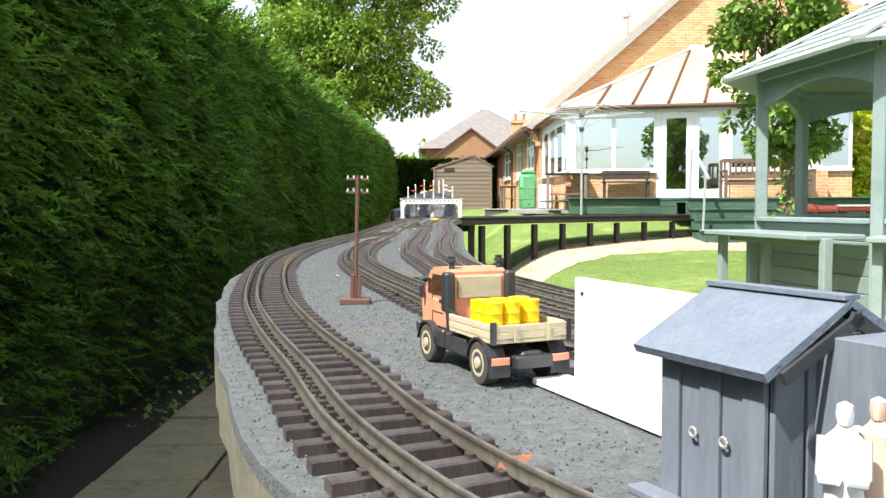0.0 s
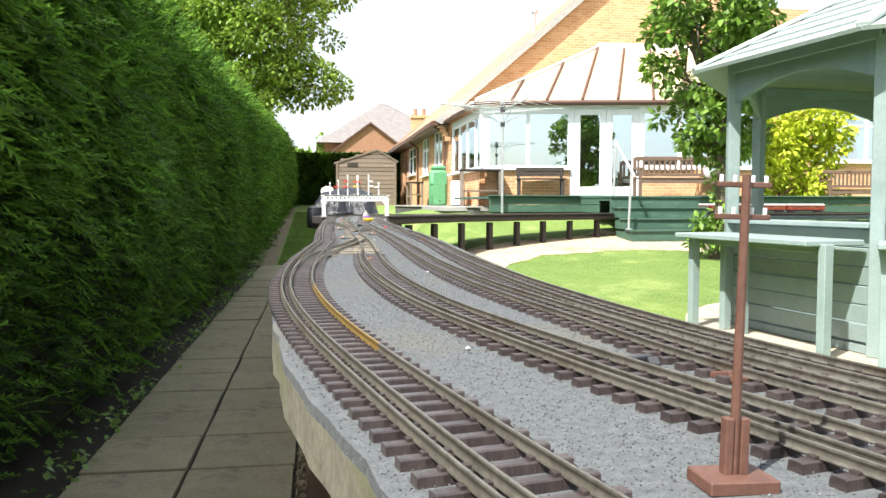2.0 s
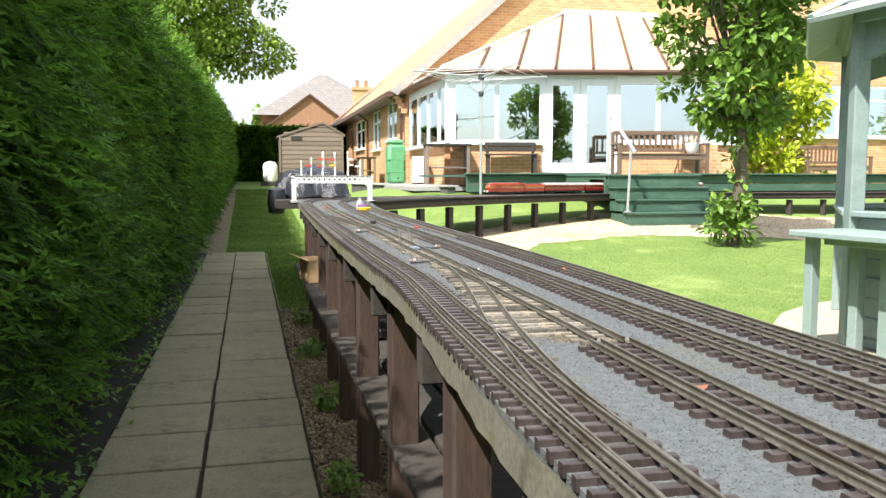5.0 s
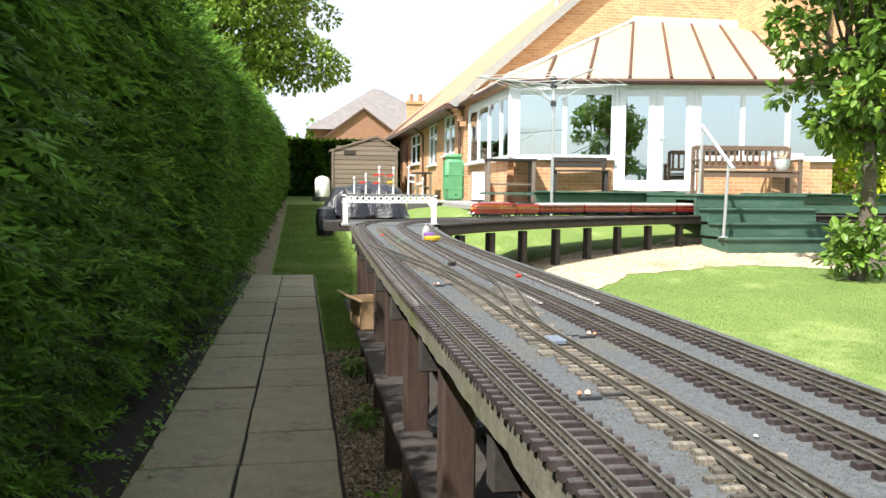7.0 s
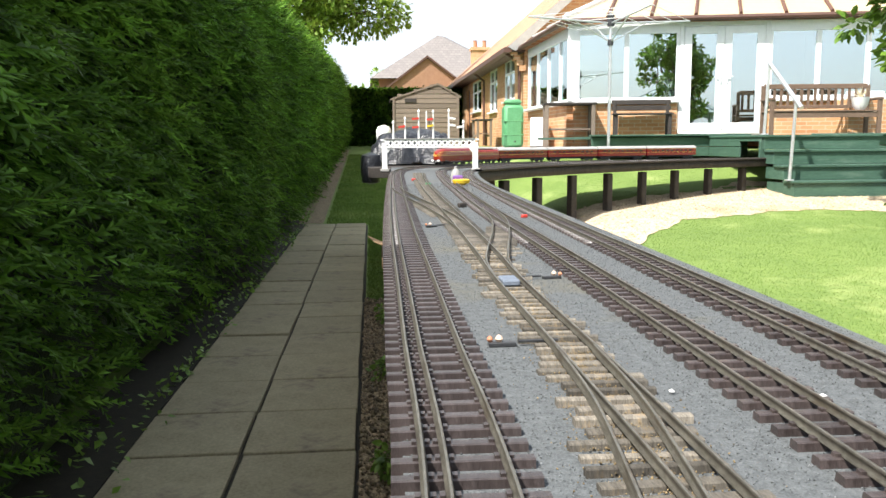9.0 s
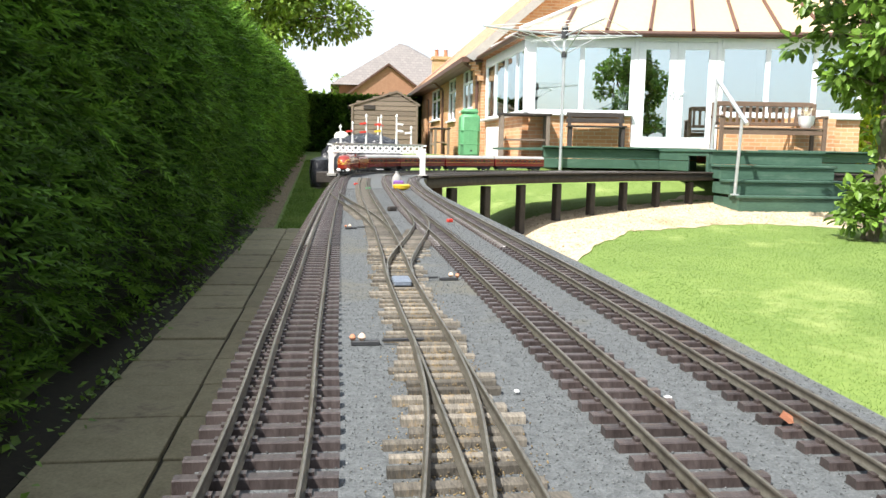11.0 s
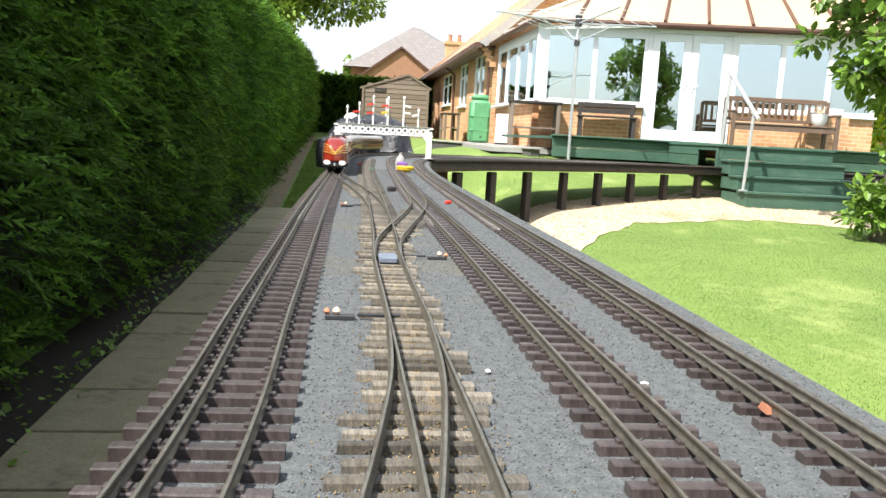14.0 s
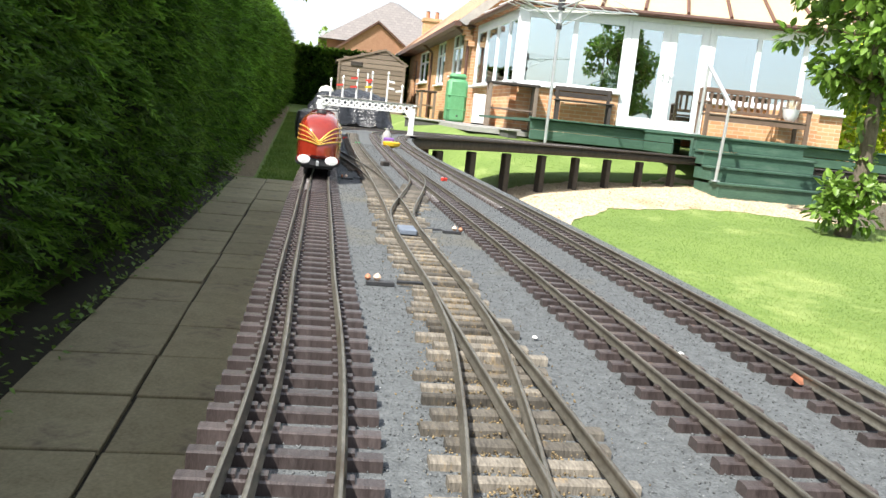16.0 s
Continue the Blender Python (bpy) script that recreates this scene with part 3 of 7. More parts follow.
cp = np.stack([cl + 0.004 + rng.uniform(0, 1, chips) * (cr - cl - 0.008), cy, np.full(chips, BED + 0.0006)], 1)
ob = tagged(new("loose_ballast", scatter("loose_ballast", cp, rng.normal(size=(chips, 3)), rng.normal(size=(chips, 3)), 0.00095, stone, stf, GRIT, rng, 0.6)), "loose grey ballast chips", kind="stuff")
ob.parent = bed


def ochre_dirt():
    """Rusty grit and crumbled wood packed between the old timbers."""
    rng = np.random.default_rng(19)
    n = 30000
    y = rng.uniform(3.45, 6.1, n)
    x = np.interp(y, [3.45, 3.85, 4.2, 4.6, 5.05, 6.1], [0.30, 0.305, 0.335, 0.36, 0.362, 0.386]) + rng.normal(0, 1, n) * np.interp(y, [3.45, 4.2, 4.6, 6.1], [0.034, 0.026, 0.018, 0.016])
    p = np.stack([x, y, BED + rng.uniform(0.0, 0.004, n)], 1)
    me = scatter("timber_grit", p, rng.normal(size=(n, 3)), rng.normal(size=(n, 3)), 0.0010, stone, stf, OCHRE, rng, 0.7)
    tagged(new("timber_grit", me), "rusty ochre grit packed between old timber sleepers", "grit", kind="stuff")


ochre_dirt()

# ---- tracks ----
RAILPROFILE = [(-0.0031, 0), (0.0031, 0), (0.0031, 0.0011), (0.0007, 0.0018), (0.0007, 0.0062), (0.0014, 0.0068), (0.0014, 0.0092), (0.0009, 0.0095), (-0.0009, 0.0095), (-0.0014, 0.0092), (-0.0014, 0.0068), (-0.0007, 0.0062), (-0.0007, 0.0018), (-0.0031, 0.0011)]
SLEEP_TOP = BED + 0.0078


def track(name, label, ctrl, offsets, length, width=0.0148, pitch=0.034, wood=False, near=(0.2, 5.6), rails=None, z=SLEEP_TOP, span=None, laid=None):
    """Rails on sleepers along a line: sleepers near the walk are pieces, the far ones one mesh."""
    t = thing(name, label, "railway track")
    line = spline(ctrl, 0.03)
    for k, o in enumerate(offsets):
        m = (rails or {}).get(k, RAIL)
        ob = tagged(new("rail", sweep("rail", line, o, RAILPROFILE, z, m)), "long slim metal rail")
        ob.parent = t
    sl = spline(ctrl, pitch)
    s = sides(sl)
    b = bmesh.new()
    bm_prism(b, [(-width / 2, -0.0125), (width / 2, -0.0125), (width / 2 - 0.0015, -0.001), (width / 2 - 0.003, 0), (-width / 2 + 0.003, 0), (-width / 2 + 0.0015, -0.001)], length, Matrix.Identity(4))
    for o in () if wood else offsets:
        for e in (-0.0055, 0.0055):
            bm_box(b, (0, -o - e, 0.0012), (0.007, 0.004, 0.0026))
    me = link("sleeper", b, OLDWOOD_P if wood else SLEEPER_P)
    rest_v, rest_f = [], []
    for k, (p, q) in enumerate(zip(sl, s)):
        ang = math.degrees(math.atan2(q[1], q[0])) + 90
        h = random.Random(k * 13 + len(name))
        if laid and not laid[0] < p[1] < laid[1]:
            continue
        size, aside = span(p[1]) if span else (length, 0.0)
        p = p + q * aside
        if near[0] < p[1] < near[1]:
            jx = h.uniform(-0.009, 0.009) if wood else 0
            piece("sleeper", me, t, pose(p[0] + q[0] * jx, p[1] + q[1] * jx, z + (h.uniform(-0.0035, 0.0002) if wood else 0), 0, 0, ang + h.uniform(-1, 1) * (2.5 if wood else 0.5)) @ Matrix.Diagonal((h.uniform(0.6, 1.25) if wood else 1, size / length * (h.uniform(0.82, 1.1) if wood else 1), 1, 1)))
        else:
            c, d = np.array(p), np.array(q)
            tn = np.array([-d[1], d[0]])
            i = len(rest_v)
            for zz in (z, z - 0.012):
                for a, e in ((-1, -1), (1, -1), (1, 1), (-1, 1)):
                    w = c + d * a * length / 2 + tn * e * width / 2
                    rest_v.append((w[0], w[1], zz))
            rest_f += [(i, i + 1, i + 2, i + 3), (i, i + 4, i + 5, i + 1), (i + 1, i + 5, i + 6, i + 2), (i + 2, i + 6, i + 7, i + 3), (i + 3, i + 7, i + 4, i)]
    if rest_v:
        ob = tagged(new("distant_sleeper_run", mesh_np("distant_sleeper_run", np.array(rest_v), np.array(rest_f), OLDWOOD if wood else SLEEPER)), kind="stuff")
        ob.parent = t
    return t


T1 = [(0.74, -0.05), (0.64, 0.12), (0.553, 0.25), (0.485, 0.40), (0.43, 0.58), (0.36, 0.80), (0.285, 1.08), (0.225, 1.38), (0.165, 1.74), (0.125, 2.1), (0.108, 2.5), (0.118, 3.0), (0.150, 3.6), (0.190, 4.2), (0.195, 4.65), (0.200, 5.03), (0.212, 5.95), (0.245, 7.4), (0.285, 8.8), (0.325, 9.9), (0.40, 10.7), (0.62, 11.4), (1.05, 12.0), (1.7, 12.5), (2.5, 12.9), (3.4, 13.25), (4.4, 13.5), (5.5, 13.7), (7.0, 13.85), (9.0, 13.8), (11, 13.6), (14, 12.3), (18, 10.2)]
dual = track("dual_gauge_track", "three-rail dual gauge model railway track on brown sleepers", T1, (-0.0318, -0.0145, 0.0318), 0.112)
ob = tagged(new("bright_rail", sweep("bright_rail", np.array([q for q in spline(T1, 0.03) if 1.58 < q[1] < 2.3]), 0.0318, [(a * 1.04, b * 1.02) for a, b in RAILPROFILE], SLEEP_TOP, YELLOWRAIL)), "newer yellow brass rail length")
ob.parent = dual
TA0 = [(1.22, 0.16), (0.98, 0.37), (0.82, 0.54), (0.70, 0.69), (0.627, 0.806), (0.582, 0.925), (0.543, 1.045), (0.488, 1.27), (0.447, 1.435), (0.402, 1.65), (0.372, 1.81), (0.343, 2.0), (0.320, 2.25), (0.306, 2.6), (0.309, 3.0), (0.325, 3.4)]
track("curved_inner_track", "model railway track curving on brown sleepers", TA0, (-0.0318, -0.0145, 0.0318), 0.105)
TA = [(0.327, 3.4), (0.337, 3.6), (0.354, 4.1), (0.359, 4.5), (0.361, 5.05), (0.372, 5.4), (0.385, 6.0), (0.392, 6.5), (0.408, 7.6), (0.44, 8.8), (0.50, 10.0)]


def turnout_span(y):
    """Length and sideways shift of the long timbers where the crossover leaves."""
    if y > 4.6 or y < 3.5:
        return 0.092, 0.0
    u = (4.6 - y) / 0.75
    return 0.086 + 0.07 * u, -0.036 * u


track("inner_track", "model railway track on weathered timber sleepers", TA, (-0.0225, 0.0225), 0.092, 0.0145, 0.027, wood=True, span=turnout_span)
TB = [(1.36, 0.26), (1.09, 0.42), (0.91, 0.58), (0.80, 0.73), (0.715, 0.90), (0.665, 1.07), (0.610, 1.30), (0.570, 1.51), (0.545, 1.75), (0.512, 2.05), (0.488, 2.35), (0.476, 2.8), (0.482, 3.2), (0.492, 3.6), (0.507, 4.2), (0.516, 4.7), (0.524, 5.2), (0.530, 5.75), (0.535, 6.4), (0.546, 7.0), (0.566, 7.6), (0.60, 8.6), (0.66, 9.8), (0.75, 10.6), (1.02, 11.3), (1.5, 11.85)]
track("middle_track", "two-rail model railway track on brown sleepers", TB, (-0.0225, 0.0225), 0.088)
TC = [(1.42, 0.34), (1.15, 0.50), (0.98, 0.65), (0.88, 0.79), (0.80, 0.945), (0.75, 1.09), (0.715, 1.22), (0.655, 1.5), (0.617, 1.8), (0.597, 2.1), (0.589, 2.5), (0.605, 3.2), (0.64, 3.9), (0.663, 4.5), (0.677, 5.1), (0.688, 6.0), (0.71, 7.2), (0.76, 8.6), (0.86, 9.8), (1.0, 10.5), (1.4, 11.3), (2.2, 12.1)]
track("outer_track", "two-rail model railway track along the lawn edge", TC, (-0.0225, 0.0225), 0.088, z=SLEEP_TOP - 0.0006)
TX = [(0.118, 2.75), (0.145, 3.15), (0.205, 3.55), (0.262, 3.85), (0.308, 4.1), (0.334, 4.27), (0.351, 4.42), (0.3585, 4.6)]
track("crossover_track", "curved crossover rails linking two tracks", TX, (-0.0225, 0.0225), 0.085, 0.016, 0.05, wood=True, z=SLEEP_TOP - 0.0006, laid=(3.3, 3.72))
TY = [(0.363, 5.1), (0.376, 5.28), (0.412, 5.5), (0.470, 5.82), (0.512, 6.12), (0.533, 6.5), (0.541, 6.8)]
track("link_track", "short curved link between middle tracks", TY, (-0.0225, 0.0225), 0.085, 0.015, 0.034, wood=True, z=SLEEP_TOP - 0.0006, laid=(5.36, 6.0))
TZ = [(0.383, 5.9), (0.372, 6.25), (0.345, 6.65), (0.30, 7.15), (0.262, 7.7), (0.258, 8.0)]
track("far_link_track", "short curved link to the outside track", TZ, (-0.0225, 0.0225), 0.085, 0.015, 0.034, wood=True, z=SLEEP_TOP - 0.0006, laid=(6.35, 7.0))

# ---- viaduct on posts ----
VNEAR = spline([(1.0, 10.3), (1.45, 10.95), (2.1, 11.6), (2.9, 12.2), (3.8, 12.8), (4.6, 13.2), (5.1, 13.41), (5.9, 13.52), (7.0, 13.58), (9.0, 13.48), (11, 13.3), (14, 12.0), (18, 9.9)], 0.1)
VFAR = spline([(0.22, 11.2), (0.48, 11.75), (0.92, 12.3), (1.6, 12.75), (2.45, 13.15), (3.35, 13.5), (4.35, 13.75), (5.5, 13.95), (7.0, 14.1), (9.0, 14.05), (11, 13.9), (14, 12.6), (18, 10.5)], 0.1)
via = thing("viaduct", "curved dark timber viaduct on short posts carrying the track", "viaduct")
ob = new("deck", slab_between("deck", VFAR, VNEAR, BED - 0.002, 0.03, DARKWOOD, 240))
ob.parent = via
me = sweep("fascia", VNEAR, 0.0, [(-0.03, -0.085), (0.02, -0.085), (0.02, -0.004), (-0.03, -0.004)], BED, DARKWOOD)
ob = new("fascia", me)
ob.parent = via
me = sweep("capping", VNEAR, 0.0, [(-0.02, 0.0), (0.04, 0.0), (0.04, 0.02), (-0.02, 0.02)], BED, DARKWOOD)
ob = new("capping", me)
ob.parent = via
for k in range(0, len(VNEAR), 6):
    p = VNEAR[k]
    if not (4.8 < p[0] < 6.8):
        zg = float(ground_z(p[0], p[1])) - 0.06
        part("post", box((p[0] - 0.02, p[1] + 0.06, (zg + 0.9) / 2), (0.078, 0.078, 0.9 - zg), rz=30, bevel=0.008), DARKWOOD, via)


# ---- house ----
def brick_material(name, axis):
    """Brickwork at true size, laid in the wall's own plane."""
    m = bpy.data.materials.new(name)
    m.use_nodes = True
    t = m.node_tree
    nd, ln = t.nodes, t.links
    p = nd["Principled BSDF"]
    g = nd.new("ShaderNodeNewGeometry")
    sp, cb = nd.new("ShaderNodeSeparateXYZ"), nd.new("ShaderNodeCombineXYZ")
    ln.new(g.outputs["Position"], sp.inputs[0])
    ln.new(sp.outputs["X" if axis == "x" else "Y"], cb.inputs[0])
    ln.new(sp.outputs["Z"], cb.inputs[1])
    b = nd.new("ShaderNodeTexBrick")
    b.inputs["Scale"].default_value = 1.0
    b.inputs["Brick Width"].default_value, b.inputs["Row Height"].default_value, b.inputs["Mortar Size"].default_value = 0.225, 0.075, 0.007
    b.inputs["Color1"].default_value, b.inputs["Color2"].default_value = (0.52, 0.25, 0.115, 1), (0.66, 0.375, 0.19, 1)
    b.inputs["Mortar"].default_value = (0.60, 0.47, 0.33, 1)
    b.inputs["Bias"].default_value = -0.1
    ln.new(cb.outputs[0], b.inputs["Vector"])
    n = nd.new("ShaderNodeTexNoise")
    n.inputs["Scale"].default_value, n.inputs["Detail"].default_value = 1.2, 6
    ln.new(g.outputs["Position"], n.inputs["Vector"])
    mr = nd.new("ShaderNodeMapRange")
    mr.inputs[3].default_value, mr.inputs[4].default_value = 0.8, 1.2
    ln.new(n.outputs["Fac"], mr.inputs[0])
    hv = nd.new("ShaderNodeHueSaturation")
    ln.new(b.outputs["Color"], hv.inputs["Color"])
    ln.new(mr.outputs[0], hv.inputs["Value"])
    ln.new(hv.outputs[0], p.inputs["Base Color"])
    p.inputs["Roughness"].default_value = 0.9
    bp = nd.new("ShaderNodeBump")
    bp.inputs["Strength"].default_value, bp.inputs["Distance"].default_value = 0.5, 0.01
    bp.invert = True
    ln.new(b.outputs["Fac"], bp.inputs["Height"])
    ln.new(bp.outputs[0], p.inputs["Normal"])
    return m


BRICKX, BRICKY = brick_material("orange_brickwork_front", "x"), brick_material("orange_brickwork_side", "y")
PATIO = 1.10


def tile_material(name, a, b, along="y"):
    """Interlocking roof tiles in rows, at true size."""
    m = bpy.data.materials.new(name)
    m.use_nodes = True
    t = m.node_tree
    nd, ln = t.nodes, t.links
    p = nd["Principled BSDF"]
    g = nd.new("ShaderNodeNewGeometry")
    sp, cb = nd.new("ShaderNodeSeparateXYZ"), nd.new("ShaderNodeCombineXYZ")
    ln.new(g.outputs["Position"], sp.inputs[0])
    ln.new(sp.outputs["Y" if along == "y" else "X"], cb.inputs[0])
    ln.new(sp.outputs["Z"], cb.inputs[1])
    br = nd.new("ShaderNodeTexBrick")
    br.inputs["Scale"].default_value = 1.0
    br.inputs["Brick Width"].default_value, br.inputs["Row Height"].default_value, br.inputs["Mortar Size"].default_value = 0.3, 0.2, 0.012
    br.inputs["Color1"].default_value, br.inputs["Color2"].default_value = (*a, 1), (*b, 1)
    br.inputs["Mortar"].default_value = (a[0] * 0.75, a[1] * 0.75, a[2] * 0.75, 1)
    ln.new(cb.outputs[0], br.inputs["Vector"])
    ln.new(br.outputs["Color"], p.inputs["Base Color"])
    p.inputs["Roughness"].default_value = 0.9
    bp = nd.new("ShaderNodeBump")
    bp.inputs["Strength"].default_value, bp.inputs["Distance"].default_value = 0.6, 0.02
    bp.invert = True
    ln.new(br.outputs["Fac"], bp.inputs["Height"])
    ln.new(bp.outputs[0], p.inputs["Normal"])
    return m


ROOFTILE = tile_material("brown_concrete_tiles", (0.42, 0.22, 0.13), (0.52, 0.30, 0.19))
FARTILE = tile_material("slate_grey_tiles", (0.20, 0.18, 0.172), (0.235, 0.212, 0.20), "x")


def wall_with_holes(name, m, width, z0, z1, holes, thick, material, parent):
    """A wall in its own x and z, with openings (x0, x1, z0, z1) that go through it."""
    b = bmesh.new()
    xs = sorted({0.0, width, *[h[0] for h in holes], *[h[1] for h in holes]})
    zs = sorted({z0, z1, *[h[2] for h in holes], *[h[3] for h in holes]})
    for xa, xb in zip(xs, xs[1:]):
        for za, zb in zip(zs, zs[1:]):
            cx, cz = (xa + xb) / 2, (za + zb) / 2
            if any(h[0] < cx < h[1] and h[2] < cz < h[3] for h in holes):
                continue
            bm_box(b, (cx, thick / 2, cz), (xb - xa, thick, zb - za))
    bmesh.ops.remove_doubles(b, verts=b.verts, dist=0.0005)
    bmesh.ops.transform(b, matrix=m, verts=b.verts)
    return part(name, b, material, parent)


def window(parent, m, w, h, lights=2, top=0.0, name="window", sill=True):
    """A white framed window in its own x and z, origin at the lower left of the opening, facing -y."""
    f = 0.06

    def bar(nm, c, sz, under):
        q = box(c, sz, bevel=0.006)
        bmesh.ops.transform(q, matrix=m, verts=q.verts)
        return part(nm, q, UPVC, under)

    win = bar(name, (w / 2, 0.05, f / 2), (w, 0.07, f), parent)
    tagged(win, label="white plastic framed window")
    bar("frame", (w / 2, 0.05, h - f / 2), (w, 0.07, f), win)
    for x in (f / 2, w - f / 2):
        bar("frame", (x, 0.05, h / 2), (f, 0.068, h - 2 * f), win)
    for k in range(1, lights):
        bar("mullion", (w * k / lights, 0.05, h / 2), (f * 1.5, 0.066, h - 2 * f), win)
    if top:
        for k in range(lights):
            bar("transom", (w * (k + 0.5) / lights, 0.05, h - top), (w / lights - f, 0.062, f), win)
    for k in range(lights):
        p = box((w * (k + 0.5) / lights, 0.052, h / 2), (w / lights - f, 0.012, h - 2 * f + 0.01))
        bmesh.ops.transform(p, matrix=m, verts=p.verts)
        pane = part("pane", p, PANE, win)
        pane.visible_shadow = False
    if sill:
        p = box((w / 2, -0.02, -0.025), (w + 0.1, 0.14, 0.05), bevel=0.006)
        bmesh.ops.transform(p, matrix=m, verts=p.verts)
        part("sill", p, UPVC, win)
    return win


def house():
    h = thing("bungalow", "orange brick house with steep gable and brown tiled roof", "house")
    # gable end that faces the garden
    g = bmesh.new()
    bm_prism(g, [(4.0, PATIO - 0.2), (17.0, PATIO - 0.2), (17.0, 3.8), (10.6, 9.35), (10.4, 9.35), (4.0, 3.8)], 0.3, Matrix.Translation((0, 24.25, 0)))
    part("gable_wall", g, BRICKX, h)
    # long side wall with its windows
    m = Matrix.Translation((4.0, 24.4, 0)) @ Matrix.Rotation(radians(90), 4, "Z") @ Matrix.Scale(-1, 4, (0, 1, 0))
    holes = [(1.0, 2.7, 2.35, 3.5), (4.0, 5.6, 2.15, 3.45), (7.6, 10.0, 2.3, 3.4), (10.8, 11.7, 1.15, 3.2)]
    wall_with_holes("side_wall", m, 20.5, PATIO - 0.25, 3.75, holes, 0.28, BRICKY, h)
    for k, (a, b, c, d) in enumerate(holes):
        mm = m @ Matrix.Translation((a, 0, c))
        if k < 3:
            window(h, mm, b - a, d - c, 2, 0.4)
        else:
            p = box(((b - a) / 2, 0.1, (d - c) / 2), (b - a, 0.06, d - c), bevel=0.01)
            bmesh.ops.transform(p, matrix=mm, verts=p.verts)
            part("back_door", p, BROWNTRIM, h, "dark brown painted back door")
    # roof: two slopes with thickness, verge and gutter
    for nm, sx in (("roof_slope", 1), ("roof_slope", -1)):
        o = bmesh.new()
        pts = [(3.62, 3.62), (10.5, 9.58), (10.5, 9.42), (3.7, 3.52)] if sx == 1 else [(10.5, 9.58), (17.4, 3.62), (17.3, 3.52), (10.5, 9.42)]
        bm_prism(o, pts, 21.2, Matrix.Translation((0, 34.5, 0)))
        part(nm, o, ROOFTILE, h)
    v = bmesh.new()
    bm_prism(v, [(3.55, 3.55), (10.5, 9.57), (10.5, 9.32), (3.75, 3.45)], 0.16, Matrix.Translation((0, 23.96, 0.0)))
    part("verge_board", v, LEADGREY, h, "pale mortar verge along the gable")
    v = bmesh.new()
    bm_prism(v, [(3.46, 3.42), (3.64, 3.42), (3.64, 3.54), (3.46, 3.54)], 21.0, Matrix.Translation((0, 34.4, 0)))
    bm_box(v, (3.84, 34.4, 3.46), (0.32, 20.9, 0.05))
    part("gutter", v, BROWNTRIM, h, "dark brown plastic gutter and soffit")
    v = bmesh.new()
    bm_tube(v, (3.9, 30.6, PATIO), (3.9, 30.6, 3.2), 0.04)
    bm_tube(v, (3.9, 30.6, 3.2), (3.56, 30.6, 3.45), 0.04)
    part("downpipe", v, BROWNTRIM, h)
    v = bmesh.new()
    bm_tube(v, (3.9, 24.2, PATIO), (3.9, 24.2, 3.2), 0.04)
    bm_tube(v, (3.9, 24.2, 3.2), (3.56, 24.3, 3.45), 0.04)
    part("downpipe", v, BROWNTRIM, h)
    # corbel at the eaves
    v = bmesh.new()
    for k in range(4):
        bm_box(v, (3.96 - 0.07 * k, 24.2, 3.05 + 0.13 * k), (0.16, 0.3, 0.13))
    part("corbel", v, BRICKX, h)
    # wing to the far side, with a window over the bench
    m = Matrix.Translation((11.6, 21.4, 0))
    wall_with_holes("wing_wall", m, 12, PATIO - 0.2, 6.5, [(2.2, 5.6, 2.35, 3.75)], 0.3, BRICKX, h)
    window(h, m @ Matrix.Translation((2.2, 0, 2.35)), 3.4, 1.4, 4, 0.4)
    p = box((11.5, 22.8, 3.7), (0.3, 3.0, 5.4))
    part("wing_return", p, BRICKY, h)
    v = bmesh.new()
    bm_tube(v, (12.3, 21.3, PATIO), (12.3, 21.3, 6.5), 0.05)
    part("downpipe", v, BROWNTRIM, h)
    v = bmesh.new()
    bm_box(v, (13.2, 21.25, 4.9), (0.5, 0.12, 0.4), bevel=0.01)
    part("floodlight", v, BLACKPL, h)
    # closing walls and a dim room behind the glass
    part("back_wall", bm_prism(bmesh.new(), [(4.0, 0.9), (17.0, 0.9), (17.0, 3.6), (10.5, 9.2), (4.0, 3.6)], 0.3, Matrix.Translation((0, 44.9, 0))), BRICKX, h)
    part("far_wall", box((17.1, 34.5, 2.3), (0.3, 20.5, 3.0)), BRICKY, h)
    part("room_floor", box((10.5, 34.5, PATIO - 0.05), (12.6, 20.2, 0.06)), ROOMDARK, h)
    # pale stone flue above the ridge and a chimney
    f = bmesh.new()
    bm_tube(f, (7.2, 26.5, 6.4), (7.2, 26.5, 7.35), 0.07)
    bm_tube(f, (7.2, 26.5, 7.35), (7.2, 26.5, 7.45), 0.13)
    part("flue", f, STEEL, h)
    return h


house()


# conservatory: plan corner A, front runs to B
CA, CB = Vector((4.125, 19.56)), Vector((10.35, 18.23))
CDIR = (CB - CA).normalized()
CANG = math.degrees(math.atan2(CDIR.y, CDIR.x))
EAVE = 3.50


